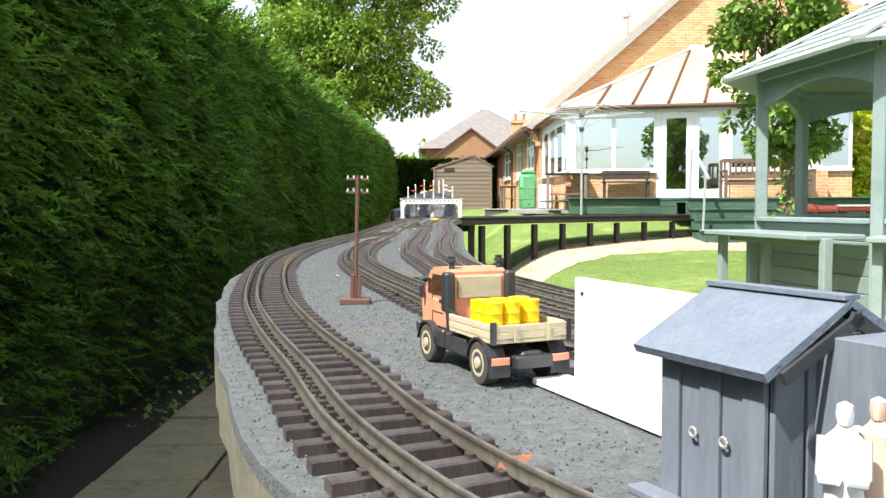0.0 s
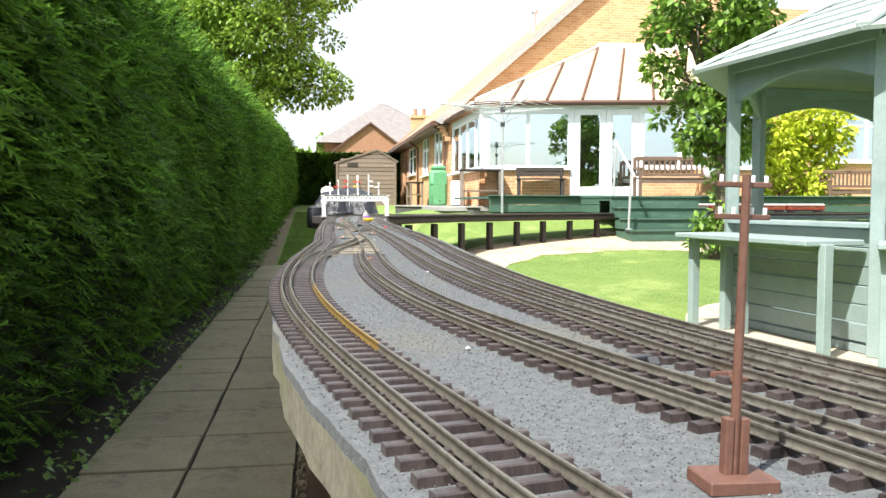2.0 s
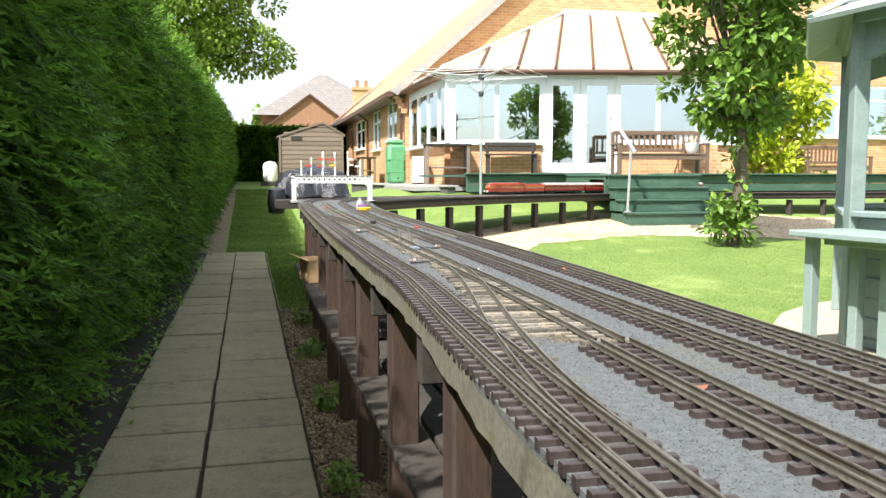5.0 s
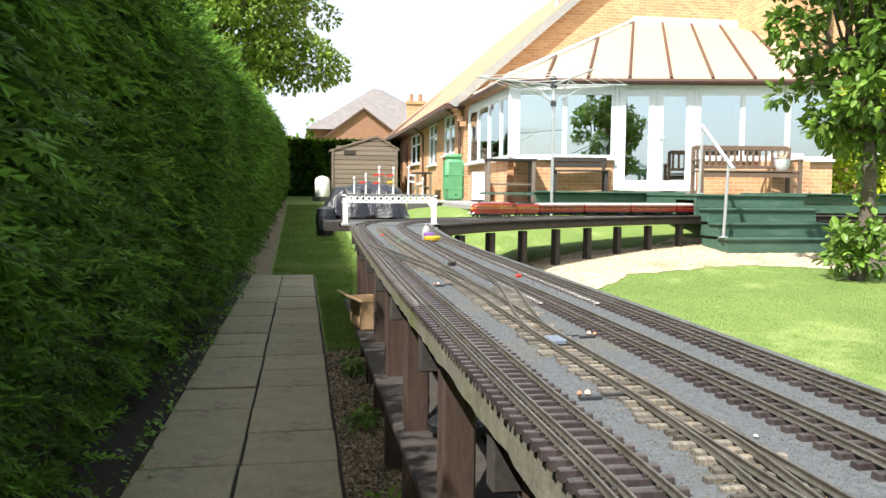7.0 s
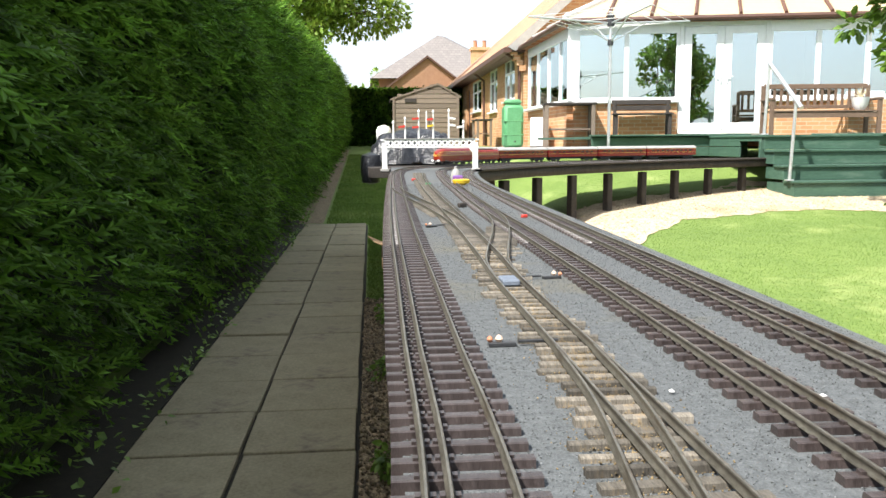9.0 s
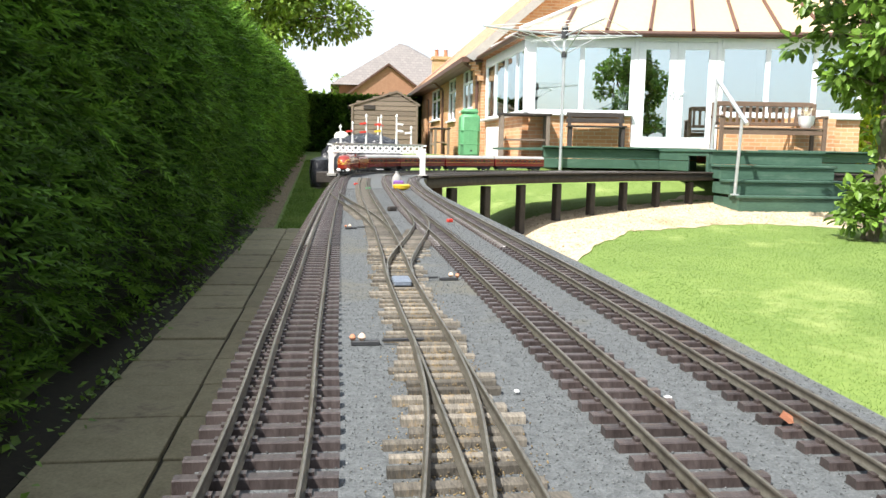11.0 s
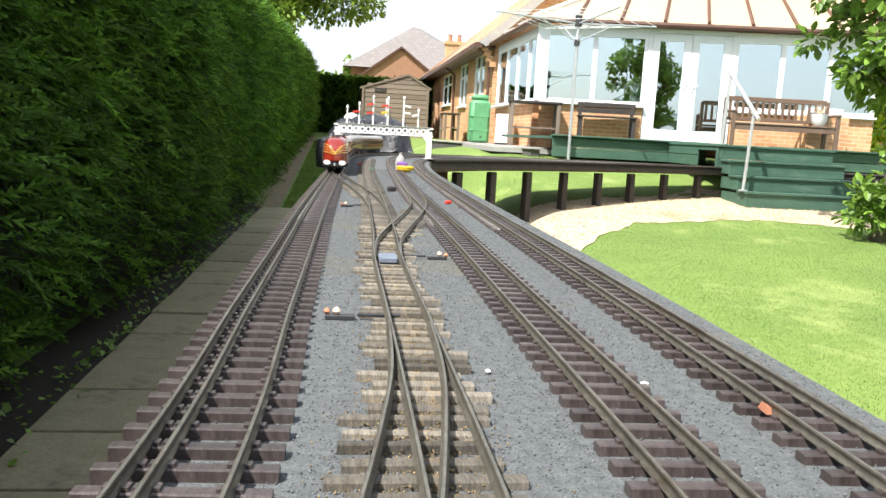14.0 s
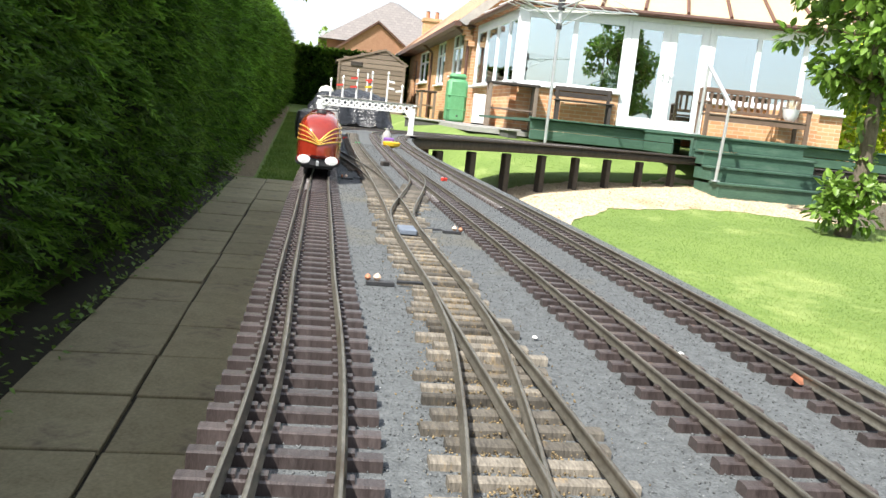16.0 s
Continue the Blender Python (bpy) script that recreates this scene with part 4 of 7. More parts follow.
def conservatory():
    c = thing("conservatory", "white framed conservatory with bronze roof panels and double doors", "conservatory")
    F = Matrix.Translation((CA.x, CA.y, 0)) @ Matrix.Rotation(radians(CANG), 4, "Z")
    L = (CB - CA).length
    d0, d1 = 2.02, 3.68
    # dwarf walls
    for a, b in ((0.0, d0 - 0.02), (d1 + 0.02, L)):
        w = box(((a + b) / 2, 0.1, (PATIO - 0.2 + 1.96) / 2), (b - a, 0.22, 1.96 - PATIO + 0.2))
        bmesh.ops.transform(w, matrix=F, verts=w.verts)
        part("dwarf_wall", w, BRICKX, c)
        w = box(((a + b) / 2, 0.06, 1.985), (b - a + 0.03, 0.32, 0.05), bevel=0.008)
        bmesh.ops.transform(w, matrix=F, verts=w.verts)
        part("sill", w, UPVC, c)
    w = box((4.15, 21.75, (PATIO - 0.2 + 1.96) / 2), (0.22, 4.2, 1.96 - PATIO + 0.2), rz=-0.6)
    part("dwarf_wall", w, BRICKY, c)
    w = box((4.07, 21.75, 1.985), (0.34, 4.4, 0.05), rz=-0.6, bevel=0.008)
    part("sill", w, UPVC, c)
    # window runs: front either side of the doors, and the side
    side = Matrix.Translation((4.05, 23.95, 0)) @ Matrix.Rotation(radians(-89.4), 4, "Z")
    for m, a, b, n in ((F, 0.02, d0 - 0.002, 2), (F, d1 + 0.002, L, 3), (side, 0.05, 4.35, 4)):
        window(c, m @ Matrix.Translation((a, 0.0, 2.01)), b - a, EAVE - 2.03, n, 0.0, "window_run", False)
        head = box(((a + b) / 2, 0.05, EAVE - 0.12), (b - a, 0.09, 0.2), bevel=0.01)
        bmesh.ops.transform(head, matrix=m, verts=head.verts)
        part("head_rail", head, UPVC, c)
    p = box((0.0, 0.04, (2.0 + EAVE) / 2), (0.24, 0.20, EAVE - 2.0), bevel=0.015)
    bmesh.ops.transform(p, matrix=F, verts=p.verts)
    part("corner_post", p, UPVC, c)
    # double doors
    fr = bmesh.new()
    dz0, dz1 = 1.36, EAVE - 0.02
    for x0, s in ((d0 + 0.04, 0.08), (d1 - 0.04, 0.08)):
        bm_box(fr, (x0, 0.05, (dz0 + dz1) / 2), (s, 0.09, dz1 - dz0), bevel=0.008)
    bm_box(fr, ((d0 + d1) / 2, 0.05, dz1 - 0.04), (d1 - d0 - 0.16, 0.088, 0.08))
    bm_box(fr, ((d0 + d1) / 2, 0.05, dz0 + 0.03), (d1 - d0 - 0.16, 0.088, 0.06))
    bmesh.ops.transform(fr, matrix=F, verts=fr.verts)
    part("door_frame", fr, UPVC, c)
    mid = (d0 + d1) / 2
    for a, b in ((d0 + 0.085, mid - 0.003), (mid + 0.003, d1 - 0.085)):
        z0, z1 = dz0 + 0.065, dz1 - 0.085
        lf = bmesh.new()
        for cc, s in (((a + 0.07, 0.035, (z0 + z1) / 2), (0.14, 0.06, z1 - z0)), ((b - 0.07, 0.035, (z0 + z1) / 2), (0.14, 0.06, z1 - z0)),
                      (((a + b) / 2, 0.036, z0 + 0.07), (b - a - 0.27, 0.058, 0.14)), (((a + b) / 2, 0.036, z1 - 0.07), (b - a - 0.27, 0.058, 0.14))):
            bm_box(lf, cc, s, bevel=0.006)
        bmesh.ops.transform(lf, matrix=F, verts=lf.verts)
        leaf = part("door_leaf", lf, UPVC, c, "white glazed door leaf")
        p = box(((a + b) / 2, 0.04, (z0 + z1) / 2), (b - a - 0.26, 0.012, z1 - z0 - 0.26))
        bmesh.ops.transform(p, matrix=F, verts=p.verts)
        pane = part("pane", p, PANE, leaf)
        pane.visible_shadow = False
        x = mid + (-0.06 if a < mid - 0.1 else 0.06)
        hd = bmesh.new()
        bm_box(hd, (x, -0.01, 2.42), (0.03, 0.03, 0.2), bevel=0.004)
        bm_box(hd, (x + (-0.05 if a < mid - 0.1 else 0.05), -0.035, 2.44), (0.12, 0.02, 0.02), bevel=0.004)
        bmesh.ops.transform(hd, matrix=F, verts=hd.verts)
        part("handle", hd, UPVC, leaf)
    # roof: front slope, hip slope at the side, glazing bars, gutter
    A0 = F @ Vector((-0.2, -0.18, EAVE + 0.02))
    B0 = F @ Vector((L, -0.18, EAVE + 0.02))
    R0, R1 = Vector((8.45, 23.9, 5.73)), Vector((12.5, 23.9, 5.76))
    S0 = Vector((3.86, 23.9, EAVE + 0.02))
    up = Vector((0, 0, 0.05))

    def panel(name, corners, material):
        b = bmesh.new()
        lo = [b.verts.new(q) for q in corners]
        hi = [b.verts.new(Vector(q) + up) for q in corners]
        b.faces.new(lo[::-1])
        b.faces.new(hi)
        for k in range(len(lo)):
            b.faces.new((lo[k], lo[(k + 1) % len(lo)], hi[(k + 1) % len(lo)], hi[k]))
        return part(name, b, material, c)

    n = 8
    tops = [R0 + (R1 - R0) * (k / 5) for k in range(6)]
    foot = [A0 + (B0 - A0) * (k / n) for k in range(n + 1)]
    heads = [A0 + (R0 - A0) * (k / 3) for k in range(4)] + tops[1:]
    for k in range(n):
        q = [foot[k], foot[k + 1], heads[k + 1], heads[k]] if k else [foot[0], foot[1], heads[1]]
        panel("roof_panel", q, POLYROOF)
    heads2 = [A0 + (R0 - A0) * (k / 3) for k in range(4)]
    foot2 = [A0 + (S0 - A0) * (k / 3) for k in range(4)]
    for k in range(3):
        q = [foot2[k + 1], foot2[k], heads2[k], heads2[k + 1]] if k else [foot2[1], foot2[0], heads2[1]]
        panel("roof_panel", q, POLYROOF)
    lift = Vector((0, 0, 0.075))
    for k in range(1, n + 1):
        part("glazing_bar", tube(foot[k] + lift, heads[k] + lift, 0.035, seg=6), RUST, c)
    for k in range(1, 3):
        part("glazing_bar", tube(foot2[k] + lift, heads2[k] + lift, 0.035, seg=6), LEADGREY, c)
    part("hip_bar", tube(A0 + lift, R0 + lift, 0.055, seg=6), UPVC, c)
    part("ridge_flashing", tube(R0 + lift, R1 + lift, 0.12, seg=6), UPVC, c)
    g = bmesh.new()
    bm_tube(g, A0 + Vector((0, -0.03, 0)), B0 + Vector((0, -0.03, 0)), 0.055, seg=8)
    bm_tube(g, A0, S0, 0.055, seg=8)
    part("gutter", g, BROWNTRIM, c)
    # floor and furniture-dark room
    part("floor", box((7.6, 21.6, 1.33), (6.0, 4.4, 0.06)), ROOMDARK, c)
    return c


conservatory()


# ---- deck, steps and rail ----
DECK = 1.30


def deck():
    d = thing("deck", "raised deck with green stained board fascia in front of the conservatory", "decking", kind="structure")
    part("deck_top", box((4.85, 16.9, DECK - 0.02), (3.2, 3.7, 0.04)), GREENDECK, d)
    part("deck_top", box((9.6, 16.65, DECK - 0.02), (6.15, 3.2, 0.04)), GREENDECK, d)
    for k, z in enumerate((1.22, 1.08)):
        part("fascia_board", box((4.40, 15.02 - 0.008 * k, z), (2.3, 0.03, 0.132), bevel=0.004), GREENDECK, d)
        part("fascia_board", box((9.68, 15.04 - 0.004 * k, z), (6.3, 0.03, 0.132), bevel=0.004), GREENDECK, d)
    part("deck_edge", box((4.40, 15.0, DECK + 0.012), (2.34, 0.12, 0.024), bevel=0.004), GREENDECK, d)
    part("deck_edge", box((9.68, 15.0, DECK + 0.012), (6.3, 0.12, 0.024), bevel=0.004), GREENDECK, d)
    return d


deck()


def steps():
    s = thing("garden_steps", "green stained wooden steps with four treads", "steps")
    run, rise, y0, z0 = 0.20, 0.18, 12.75, 0.58
    for k in range(4):
        y, z1 = y0 + run * k, z0 + rise * (k + 1)
        x0, x1 = 5.05 - 0.025 * k, 6.62 - 0.05 * k
        back = 15.0 if k == 3 else y + run + 0.02
        part("tread", box(((x0 + x1) / 2, (y - 0.025 + back) / 2, z1 - 0.015), (x1 - x0 + 0.05, back - y + 0.025, 0.03), bevel=0.005), GREENDECK, s)
        part("riser", box(((x0 + x1) / 2, y + 0.012, z1 - 0.03 - (rise - 0.032) / 2), (x1 - x0, 0.024, rise - 0.032), bevel=0.003), GREENDECK, s)
        for x in (x0 + 0.012, x1 - 0.012):
            part("side_board", box((x, (y + 13.40) / 2 + 0.013, z1 - 0.03 - (rise - 0.034) / 2), (0.024, 13.40 - y - 0.028, rise - 0.034), bevel=0.003), GREENDECK, s)
    part("ground_board", box((5.84, 12.765, z0 - 0.05), (1.6, 0.03, 0.10), bevel=0.003), GREENDECK, s)
    # the deck bridges the track behind the top step: opening between two trimmers
    for x in (4.98, 6.47):
        part("trimmer", box((x, 14.17, 1.245), (0.03, 1.5, 0.05), bevel=0.003), GREENDECK, s)
        part("portal_post", box((x, 13.43, 1.12), (0.06, 0.05, 0.20), bevel=0.003), GREENDECK, s)
        for k, z in enumerate((1.22, 1.08)):
            part("side_board", box((x, 14.50, z), (0.028, 0.96, 0.132), bevel=0.004), GREENDECK, s)
    return s


steps()


def handrail():
    r = thing("step_handrail", "bent galvanised tube handrail beside the steps", "handrail")
    lo, hi = (5.03, 12.66 + 0.16, 0.76), (5.02, 13.47, 1.30)
    lt, ht = (5.055, 12.80, 1.66), (5.05, 13.50, 2.20)
    part("post", tube(lo, lt, 0.019), STEEL, r)
    part("post", tube(hi, (5.045, 13.46, 2.16), 0.019), STEEL, r)
    part("rail", tube((5.06, 12.68, 1.60), ht, 0.026), STEEL, r)
    for p in (lo, hi):
        part("foot_plate", box((p[0], p[1], p[2] + 0.008), (0.08, 0.08, 0.016), bevel=0.003), STEEL, r)
    return r


handrail()


def garden_bench(at, w=1.55, label="weathered teak garden bench with a slatted back"):
    b = thing("garden_bench", label, "bench", at, "garden benches")
    for x in (-w / 2 + 0.04, w / 2 - 0.04):
        part("leg", box((x, -0.25, 0.31), (0.065, 0.065, 0.62), bevel=0.005), TEAK, b)
        part("leg", box((x, 0.24, 0.45), (0.065, 0.065, 0.90), bevel=0.005), TEAK, b)
        part("arm", box((x, 0.0, 0.64), (0.075, 0.6, 0.04), bevel=0.006), TEAK, b)
    for k in range(5):
        part("seat_slat", box((0, -0.24 + 0.115 * k, 0.43), (w - 0.02, 0.085, 0.025), bevel=0.004), TEAK, b)
    part("apron", box((0, -0.25, 0.36), (w - 0.14, 0.03, 0.09), bevel=0.004), TEAK, b)
    part("top_rail", box((0, 0.24, 0.88), (w - 0.10, 0.04, 0.09), bevel=0.008), TEAK, b)
    part("lower_rail", box((0, 0.24, 0.52), (w - 0.14, 0.035, 0.06), bevel=0.005), TEAK, b)
    n = 15
    for k in range(n):
        part("back_slat", box((-w / 2 + 0.12 + (w - 0.24) * k / (n - 1), 0.24, 0.69), (0.05, 0.018, 0.30), bevel=0.003), TEAK, b)
    return b


garden_bench(pose(8.10, 17.6, DECK, 0, 0, -8), 1.92)
garden_bench(pose(13.6, 19.2, PATIO, 0, 0, -6), 1.7, "weathered teak garden bench below the far window")


# ---- summerhouse ----
def summerhouse():
    """An eight-sided open summerhouse with counters, sage green."""
    s = thing("summerhouse", "sage green octagonal open timber summerhouse with serving counters", "summerhouse")
    C = Vector((4.94, 5.80))
    R = 1.80
    base_z = 0.28
    ang = [radians(165 + 45 * k) for k in range(8)]
    P = [Vector((C.x + R * math.cos(a), C.y + R * math.sin(a))) for a in ang]
    b = bmesh.new()
    bm_lathe(b, [(2.1, -0.35), (2.1, -0.02), (2.07, 0.0)], Matrix.Translation((C.x, C.y, base_z)) @ Matrix.Rotation(radians(11), 4, "Z"), 24)
    part("plinth", b, GRANITE, s, "pale stone paved base")
    part("floor", bm_lathe(bmesh.new(), [(R, 0), (R, 0.05)], Matrix.Translation((C.x, C.y, base_z + 0.005)) @ Matrix.Rotation(radians(165), 4, "Z"), 8), SAGE, s)
    EV, SILL = 2.15, 1.03
    open_side = 4
    for k in range(8):
        p, q = P[k], P[(k + 1) % 8]
        part("post", box((p.x, p.y, (base_z + EV) / 2), (0.085, 0.085, EV - base_z), rz=math.degrees(ang[k]), bevel=0.006), SAGE, s)
        mid = (p + q) / 2
        d = q - p
        rz = math.degrees(math.atan2(d.y, d.x))
        ln_ = d.length - 0.08
        M = Matrix.Translation((mid.x, mid.y, 0)) @ Matrix.Rotation(radians(rz), 4, "Z")
        # arched header
        arch = bmesh.new()
        top = [(-ln_ / 2, EV - 0.02), (ln_ / 2, EV - 0.02)]
        curve = [(ln_ / 2 - ln_ * u, EV - 0.235 + 0.13 * math.sin(math.pi * u)) for u in np.linspace(0, 1, 13)]
        bm_prism(arch, top + curve, 0.04, M)
        part("arched_header", arch, SAGE, s)
        w = box((0, 0, EV + 0.01), (ln_ + 0.10, 0.10, 0.07), bevel=0.006)
        bmesh.ops.transform(w, matrix=M, verts=w.verts)
        part("wall_plate", w, SAGE, s)
        if k != open_side:
            n = 6
            for r in range(n):
                w = box((0, 0.004 * (r % 2), base_z + 0.07 + (SILL - base_z - 0.07) * (r + 0.5) / n), (ln_, 0.02, (SILL - base_z - 0.07) / n - 0.006),
                        rot=Matrix.Rotation(radians(4), 4, "X"), bevel=0.003)
                bmesh.ops.transform(w, matrix=M, verts=w.verts)
                part("wall_board", w, SAGE_P, s)
            w = box((0, 0.0, SILL + 0.02), (ln_ + 0.02, 0.13, 0.035), bevel=0.006)
            bmesh.ops.transform(w, matrix=M, verts=w.verts)
            part("sill", w, SAGE, s)
        if k in (0, 1, 2):
            side = 0.0
            ct = bmesh.new()
            o = 0.42
            bm_box(ct, (0, 0, 0.95), (ln_ + 0.04, o, 0.035), bevel=0.006)
            bmesh.ops.transform(ct, matrix=M @ Matrix.Translation((-0.03, -o / 2 - 0.055, 0)), verts=ct.verts)
            part("counter", ct, SAGE, s)
            w = box((0, -0.30, 0.915), (ln_ - 0.1, 0.03, 0.055), bevel=0.004)
            bmesh.ops.transform(w, matrix=M, verts=w.verts)
            part("counter_apron", w, SAGE, s)
            for e in (-1, -0.72, -0.42, 1):
                w = box((e * (ln_ / 2 - 0.0), -0.34 if abs(e) == 1 else -0.2, (base_z + 0.945) / 2), (0.06, 0.06, 0.945 - base_z), bevel=0.004)
                bmesh.ops.transform(w, matrix=M, verts=w.verts)
                part("counter_leg", w, SAGE, s)
        # roof facet: overlapping courses of shingle boards
        e0 = Vector((C.x + (R + 0.30) * math.cos(ang[k]), C.y + (R + 0.30) * math.sin(ang[k]), EV - 0.02))
        e1 = Vector((C.x + (R + 0.30) * math.cos(ang[(k + 1) % 8]), C.y + (R + 0.30) * math.sin(ang[(k + 1) % 8]), EV - 0.02))
        apex = Vector((C.x, C.y, EV + 0.98))
        n = 11
        nrm = (e1 - e0).cross(apex - e0).normalized()
        for r in range(n):
            u0, u1 = r / n, min((r + 1.15) / n, 0.995)
            q0, q1, q2, q3 = e0.lerp(apex, u0), e1.lerp(apex, u0), e1.lerp(apex, u1), e0.lerp(apex, u1)
            bmx = bmesh.new()
            lo = [bmx.verts.new(v) for v in (q0, q1, q2, q3)]
            hi = [bmx.verts.new(v) for v in (q0 + nrm * 0.026, q1 + nrm * 0.026, q2 + nrm * 0.008, q3 + nrm * 0.008)]
            bmx.faces.new(lo[::-1])
            bmx.faces.new(hi)
            for j in range(4):
                bmx.faces.new((lo[j], lo[(j + 1) % 4], hi[(j + 1) % 4], hi[j]))
            part("roof_shingle", bmx, SAGEROOF, s)
        w = bmesh.new()
        dd = apex - e0
        bm_box(w, (e0 + apex) / 2 + Vector((0, 0, 0.035)), (0.085, dd.length, 0.03), rot=dd.to_track_quat("Y", "Z").to_matrix().to_4x4(), bevel=0.006)
        part("hip_cap", w, SAGEROOF, s)
    f = bm_lathe(bmesh.new(), [(0.09, 0), (0.10, 0.05), (0.05, 0.09), (0.07, 0.16), (0.01, 0.26)], Matrix.Translation((C.x, C.y, EV + 1.0)), 12)
    part("finial", f, SAGEROOF, s)
    return s


summerhouse()


# ---- trees ----
def limb(bm, a, b, r1, r2, rnd, bend=0.12, seg=7, n=4):
    """A tapered, slightly crooked branch."""
    a, b = Vector(a), Vector(b)
    pts = [a.lerp(b, k / n) + Vector((rnd.uniform(-1, 1), rnd.uniform(-1, 1), rnd.uniform(-0.5, 0.5))) * bend * (b - a).length * (0 if k in (0, n) else 0.5) for k in range(n + 1)]
    for k in range(n):
        bm_tube(bm, pts[k], pts[k + 1], r1 + (r2 - r1) * k / n, r1 + (r2 - r1) * (k + 1) / n, seg)
    return pts


LEAFSHAPE = [(0, 0, 0), (0.35, 0.28, 0.06), (0.75, 0.2, 0.02), (1, 0, -0.1), (0.75, -0.2, 0.02), (0.35, -0.28, 0.06)]
LEAFTRI = [(0, 1, 2), (0, 2, 3), (0, 3, 4), (0, 4, 5)]


def crown(name, clumps, per, leaf, material, parent, seed, flat=0.75):
    """Leaves in clumps: each clump is (centre, radius)."""
    rng = np.random.default_rng(seed)
    P, D = [], []
    for c, r in clumps:
        n = int(per * r * r)
        v = rng.normal(size=(n, 3))
        v /= np.linalg.norm(v, axis=1, keepdims=True)
        rad = r * rng.uniform(0.35, 1.0, n) ** 0.6
        P.append(np.array(c) + v * rad[:, None] * np.array([1, 1, flat]))
        D.append(v + rng.normal(0, 0.6, (n, 3)) + np.array([0, 0, -0.35]))
    P, D = np.vstack(P), np.vstack(D)
    U = rng.normal(0, 0.5, P.shape) + np.array([0, 0, 1])
    ob = new(name, scatter(name, P, D, U, leaf, LEAFSHAPE, LEAFTRI, material, rng))
    ob.parent = parent
    return ob


def big_tree():
    t = thing("tree", "large leafy horse chestnut tree behind the hedge", "tree")
    rnd = random.Random(4)
    b = bmesh.new()
    base = Vector((-2.6, 30, 0.6))
    limb(b, base, (-2.2, 30, 6.0), 0.34, 0.24, rnd, 0.04, 10)
    clumps = []
    for k in range(46):
        a = k * 2.4
        h = rnd.uniform(4.7, 10.5)
        rr = rnd.uniform(1.2, 3.6) * (1.0 if h < 10 else 0.7)
        tip = Vector((-2.0 + rr * math.cos(a), 30 + rr * math.sin(a), h))
        limb(b, (-2.2, 30, min(h - 1.0, 6.0) if h < 8 else 6.0), tip, 0.13, 0.03, rnd, 0.16, 6)
        clumps.append((tip, rnd.uniform(0.6, 1.15)))
        for j in range(3):
            q = tip + Vector((rnd.uniform(-1.1, 1.1), rnd.uniform(-1.1, 1.1), rnd.uniform(-0.8, 0.7)))
            clumps.append((q, rnd.uniform(0.4, 0.8)))
    for k in range(16):
        clumps.append((Vector((0.2 + rnd.uniform(-0.8, 1.4), 30 + rnd.uniform(-2, 2), rnd.uniform(5.0, 8.4))), rnd.uniform(0.35, 0.7)))
    for k in range(7):
        clumps.append((Vector((rnd.uniform(-4.4, -3.2), 30 + rnd.uniform(-2, 2), rnd.uniform(5.5, 9))), rnd.uniform(0.6, 1.0)))
    part("trunk", b, BARK, t)
    t.matrix_basis = Matrix.Translation((-0.25, 0, 1.35)) @ Matrix.Scale(1.22, 4) @ Matrix.Translation((-0.5, 0, -1.15))
    crown("crown", clumps, 620, 0.155, LEAFTREE, t, 31)
    return t


big_tree()


def small_tree():
    t = thing("tree", "young leafy tree with climber round its trunk on the lawn", "tree")
    rnd = random.Random(9)
    x, y = 5.58, 11.1
    z0 = float(ground_z(x, y))
    b = bmesh.new()
    limb(b, (x, y, z0 - 0.05), (x + 0.08, y, 2.3), 0.085, 0.06, rnd, 0.05, 9)
    clumps = []
    for k in range(44):
        a = k * 2.4 + rnd.uniform(-0.3, 0.3)
        h = rnd.uniform(1.95, 4.6)
        rr = rnd.uniform(0.2, 0.88) * (1.05 if 2.4 < h < 4.0 else 0.7)
        tip = Vector((x + 0.1 + rr * math.cos(a), y + rr * math.sin(a), h))
        limb(b, (x + 0.08, y, 1.9 + rnd.uniform(0, 0.9) * (h > 2.6)), tip, 0.028, 0.008, rnd, 0.2, 5)
        clumps.append((tip, rnd.uniform(0.17, 0.32)))
        for j in range(2):
            clumps.append((tip + Vector((rnd.uniform(-0.28, 0.28), rnd.uniform(-0.28, 0.28), rnd.uniform(-0.2, 0.2))), rnd.uniform(0.08, 0.17)))
    part("trunk", b, BARK, t)
    crown("crown", clumps, 1900, 0.115, LEAFDARK, t, 33)
    low = [(Vector((x + rnd.uniform(-0.22, 0.22), y + rnd.uniform(-0.2, 0.2), z0 + rnd.uniform(0.15, 0.5))), rnd.uniform(0.12, 0.2)) for _ in range(9)]
    low += [(Vector((x + 0.05 + rnd.uniform(-0.1, 0.1), y - 0.03, z0 + 0.5 + 0.14 * k)), rnd.uniform(0.08, 0.14)) for k in range(9)]
    crown("climber", low, 2300, 0.095, LEAFDARK, t, 35)
    return t


small_tree()


